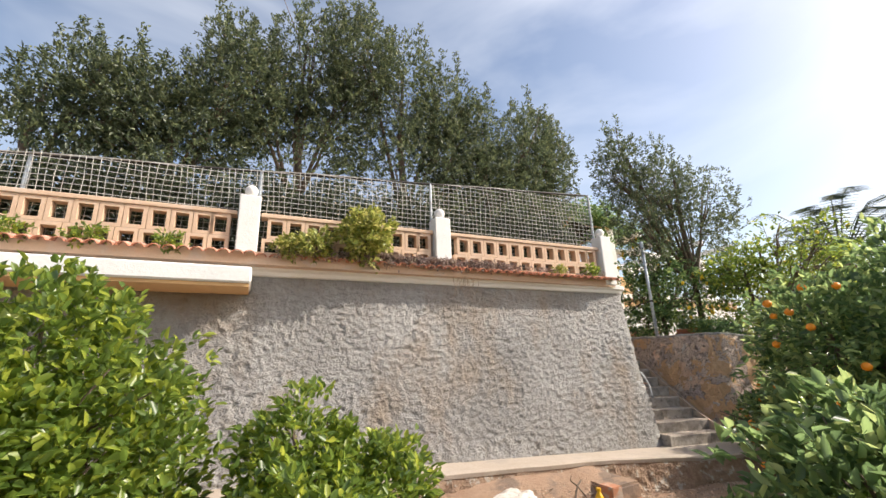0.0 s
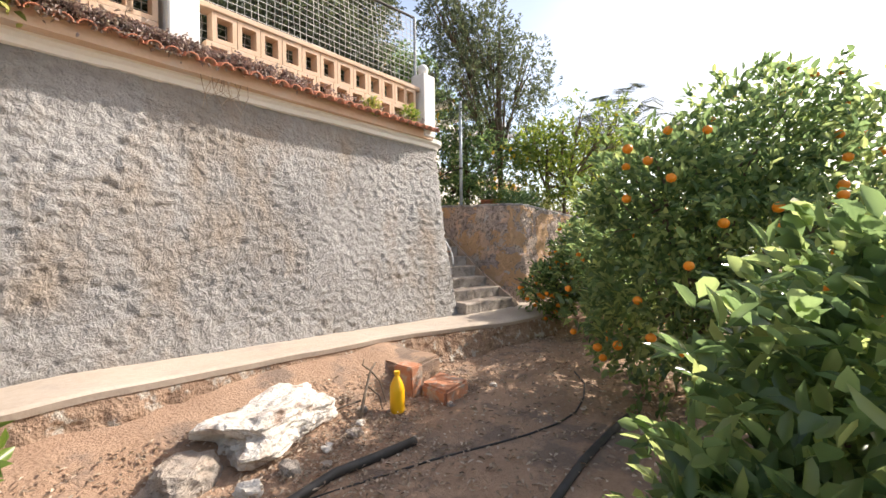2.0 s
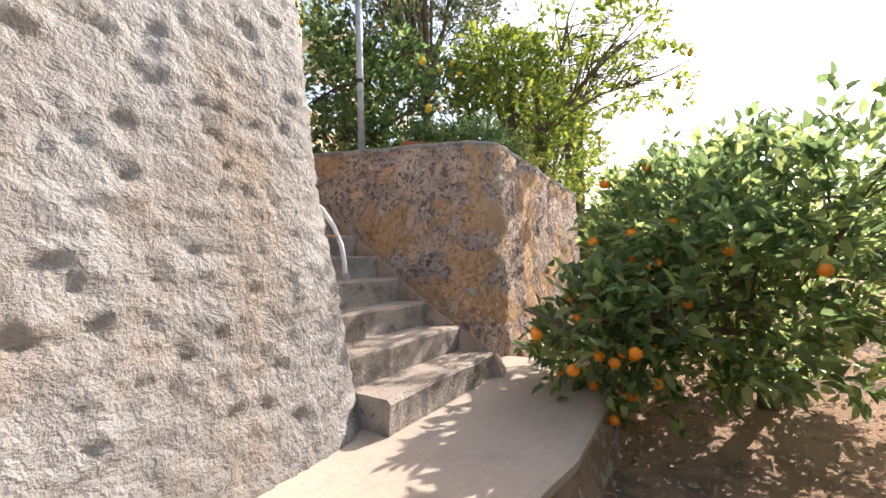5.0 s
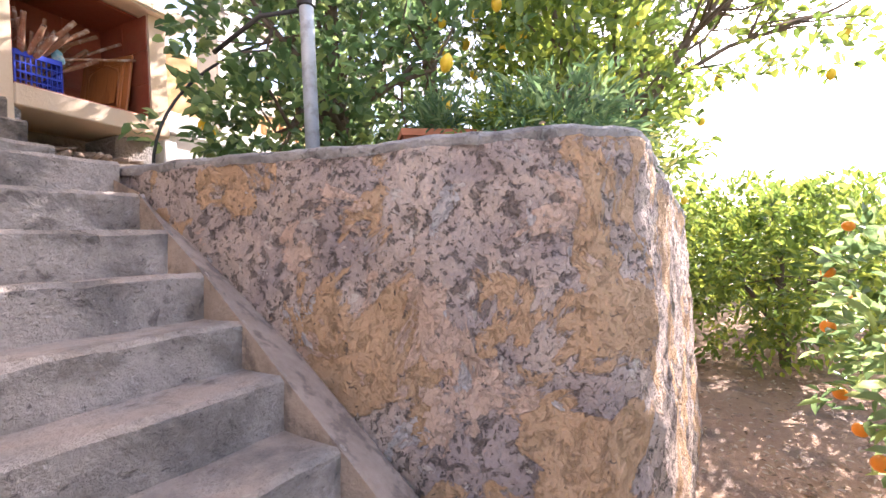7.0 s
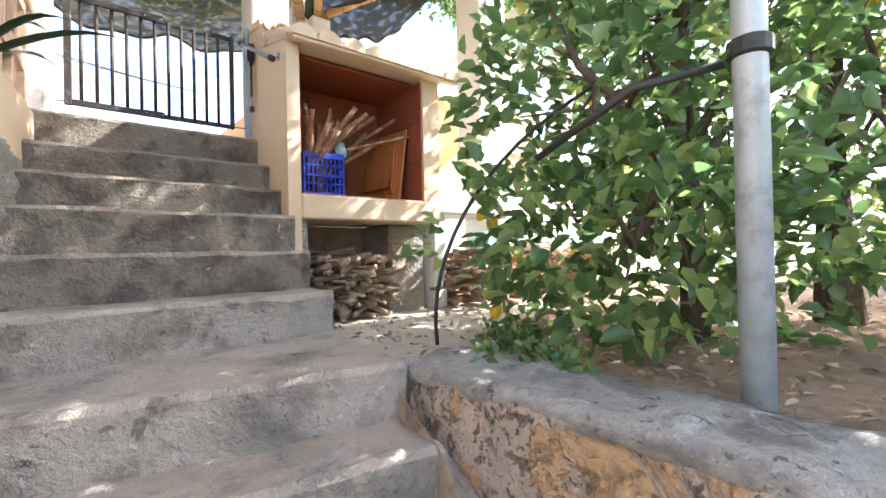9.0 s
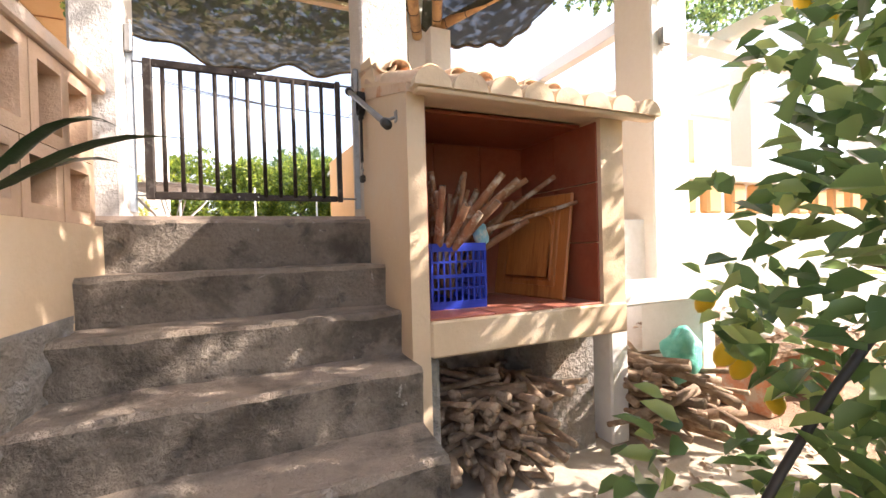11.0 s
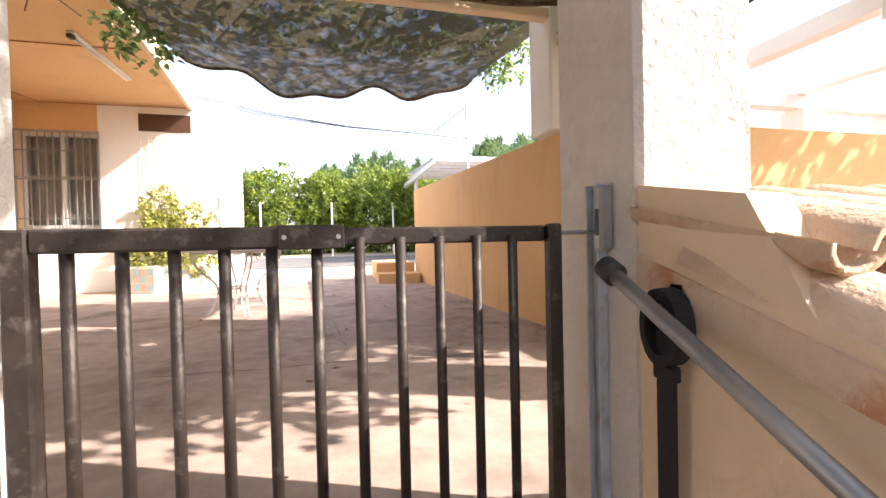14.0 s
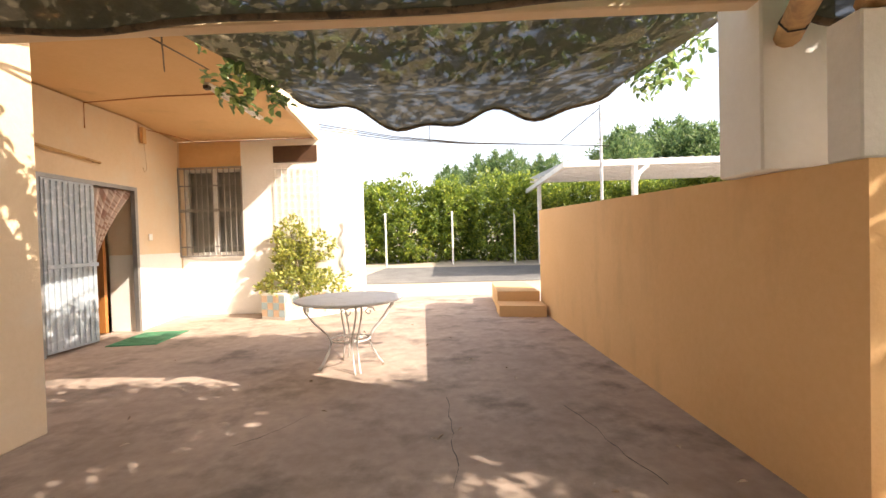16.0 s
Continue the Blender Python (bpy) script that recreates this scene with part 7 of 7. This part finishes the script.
st = thing("brick_step", "rough brick and mortar step up to the ledge", "steps", (0, 0, 0))
part("upper_block", prism([(-3.36, -5.38), (-2.76, -5.30), (-2.72, -4.75), (-3.30, -4.75)], -3.55, -3.22, None, 0.03), M["soil"], st)
part("brick", prism([(-3.42, -5.47), (-3.24, -5.46), (-3.24, -5.22), (-3.42, -5.22)], -3.5, -3.19, None, 0.012), M["brick"], st, "red hollow brick")
part("lower_block", prism([(-3.34, -5.84), (-2.91, -5.80), (-2.85, -5.36), (-3.28, -5.46)], -3.6, -3.37, None, 0.025), M["brick"], st)
hose = thing("irrigation_pipe", "thick black irrigation pipe lying on the soil", "pipe", (0, 0, 0))
part("tube", tube([(x, y, land(x, y) + 0.03) for x, y in ((-4.08, -6.12), (-4.4, -6.05), (-4.75, -6.02), (-5.1, -6.06), (-5.5, -6.2), (-6.0, -6.4), (-6.8, -6.6), (-8.5, -6.8))], 0.034, 12), M["rubber"], hose, smooth=True)
thin = thing("drip_hose", "thin black drip hose curving over the soil", "hose", (0, 0, 0))
part("tube", tube([(x, y, land(x, y) + 0.008) for x, y in ((-5.0, -6.1), (-4.6, -6.22), (-4.17, -6.38), (-3.75, -6.61), (-3.45, -6.75), (-3.1, -6.85), (-2.75, -6.86), (-2.35, -6.79), (-1.95, -6.65), (-1.6, -6.4))], 0.008, 7), M["rubber"], thin, smooth=True)
thick = thing("irrigation_pipe", "black irrigation pipe running between the trees", "pipe", (0, 0, 0))
part("tube", tube([(x, y, land(x, y) + 0.025) for x, y in ((-4.3, -7.3), (-3.6, -7.25), (-3.1, -7.27), (-2.65, -7.29))], 0.028, 10), M["rubber"], thick, smooth=True)
rt = thing("dead_roots", "dry dead branch leaning by the brick step", "branch", (-3.85, -5.35, -3.45))
bm = tube([(-0.25, -0.15, 0), (-0.1, -0.05, 0.16), (0.05, 0.05, 0.30), (0.12, 0.05, 0.36)], 0.016, 6, None, 0.009)
for a, b, c in (((0.05, 0.05, 0.3), (0.1, -0.02, 0.2), (0.1, -0.1, 0.02)), ((-0.05, 0, 0.2), (0.02, -0.1, 0.1), (0.0, -0.16, 0.0)), ((0.05, 0.05, 0.3), (-0.02, 0.08, 0.36), (-0.02, 0.06, 0.42)), ((-0.15, -0.05, 0.1), (-0.3, 0.05, 0.06), (-0.42, 0.06, 0.02))):
    tube([a, b, c], 0.01, 5, bm, 0.005)
part("branch", bm, M["bark"], rt, smooth=True)

# long-leaved plant by the gate
M["strap_leaf"] = surf("strap_leaf", (0.022, 0.045, 0.02), (0.045, 0.08, 0.035), None, scale=6, rough=0.35, bump=0.15, stretch=(1, 1, 6))
ag = thing("strap_plant", "dark green strap-leaved plant beside the gate", "plant", (-0.62, -0.75, -0.05))
for i in range(8):
    a = radians(-30 + 140 * random.random())
    ln, up = random.uniform(0.42, 0.78), random.uniform(0.15, 0.6)
    bm = bmesh.new()
    n = 9
    rows = []
    for k in range(n + 1):
        f = k / n
        c = Vector((math.sin(a) * ln * f, math.cos(a) * ln * f, up * math.sin(f * 2.3) * 0.75 + 0.02))
        w = 0.03 * math.sin(min(1, f * 1.2 + 0.18) * math.pi) ** 0.7 + 0.001
        s = Vector((math.cos(a), -math.sin(a), 0))
        rows.append([bm.verts.new(c - s * w + Vector((0, 0, w * 0.5))), bm.verts.new(c), bm.verts.new(c + s * w + Vector((0, 0, w * 0.5)))])
    for p, q in zip(rows, rows[1:]):
        for k in range(2):
            bm.faces.new((p[k], p[k + 1], q[k + 1], q[k]))
    part("leaf", bm, M["strap_leaf"], ag, smooth=True)


def palm(at):
    ob = thing("palm_tree", "distant palm with thin upright fronds", "palm tree", at)
    part("trunk", tube([(0, 0, 0), (0.1, 0, 3.75)], 0.2, 9), M["bark"], ob)
    rr = random.Random(6)
    for i in range(20):
        a, ln, up = rr.uniform(0, 6.28), rr.uniform(1.2, 1.9), rr.uniform(0.5, 1.9)
        pts = [Vector((math.cos(a) * ln * f, math.sin(a) * ln * f, 3.75 + up * math.sin(f * 2.1))) for f in (0, 0.2, 0.4, 0.6, 0.8, 1.0)]
        bm = tube(pts, 0.02, 4, None, 0.005)
        for k in range(26):
            f = 0.15 + 0.85 * k / 26
            c = pts[min(4, int(f * 5))].lerp(pts[min(5, int(f * 5) + 1)], f * 5 - int(f * 5))
            for s in (-1, 1):
                e = c + Vector((-math.sin(a) * s * 0.28 + math.cos(a) * 0.16, math.cos(a) * s * 0.28 + math.sin(a) * 0.16, -0.05))
                tube([c, e], 0.011, 3, bm, 0.003)
        part("frond", bm, M["grey_leaf"], ob)
    return ob


palm((6.7, -4.3, -3.2))
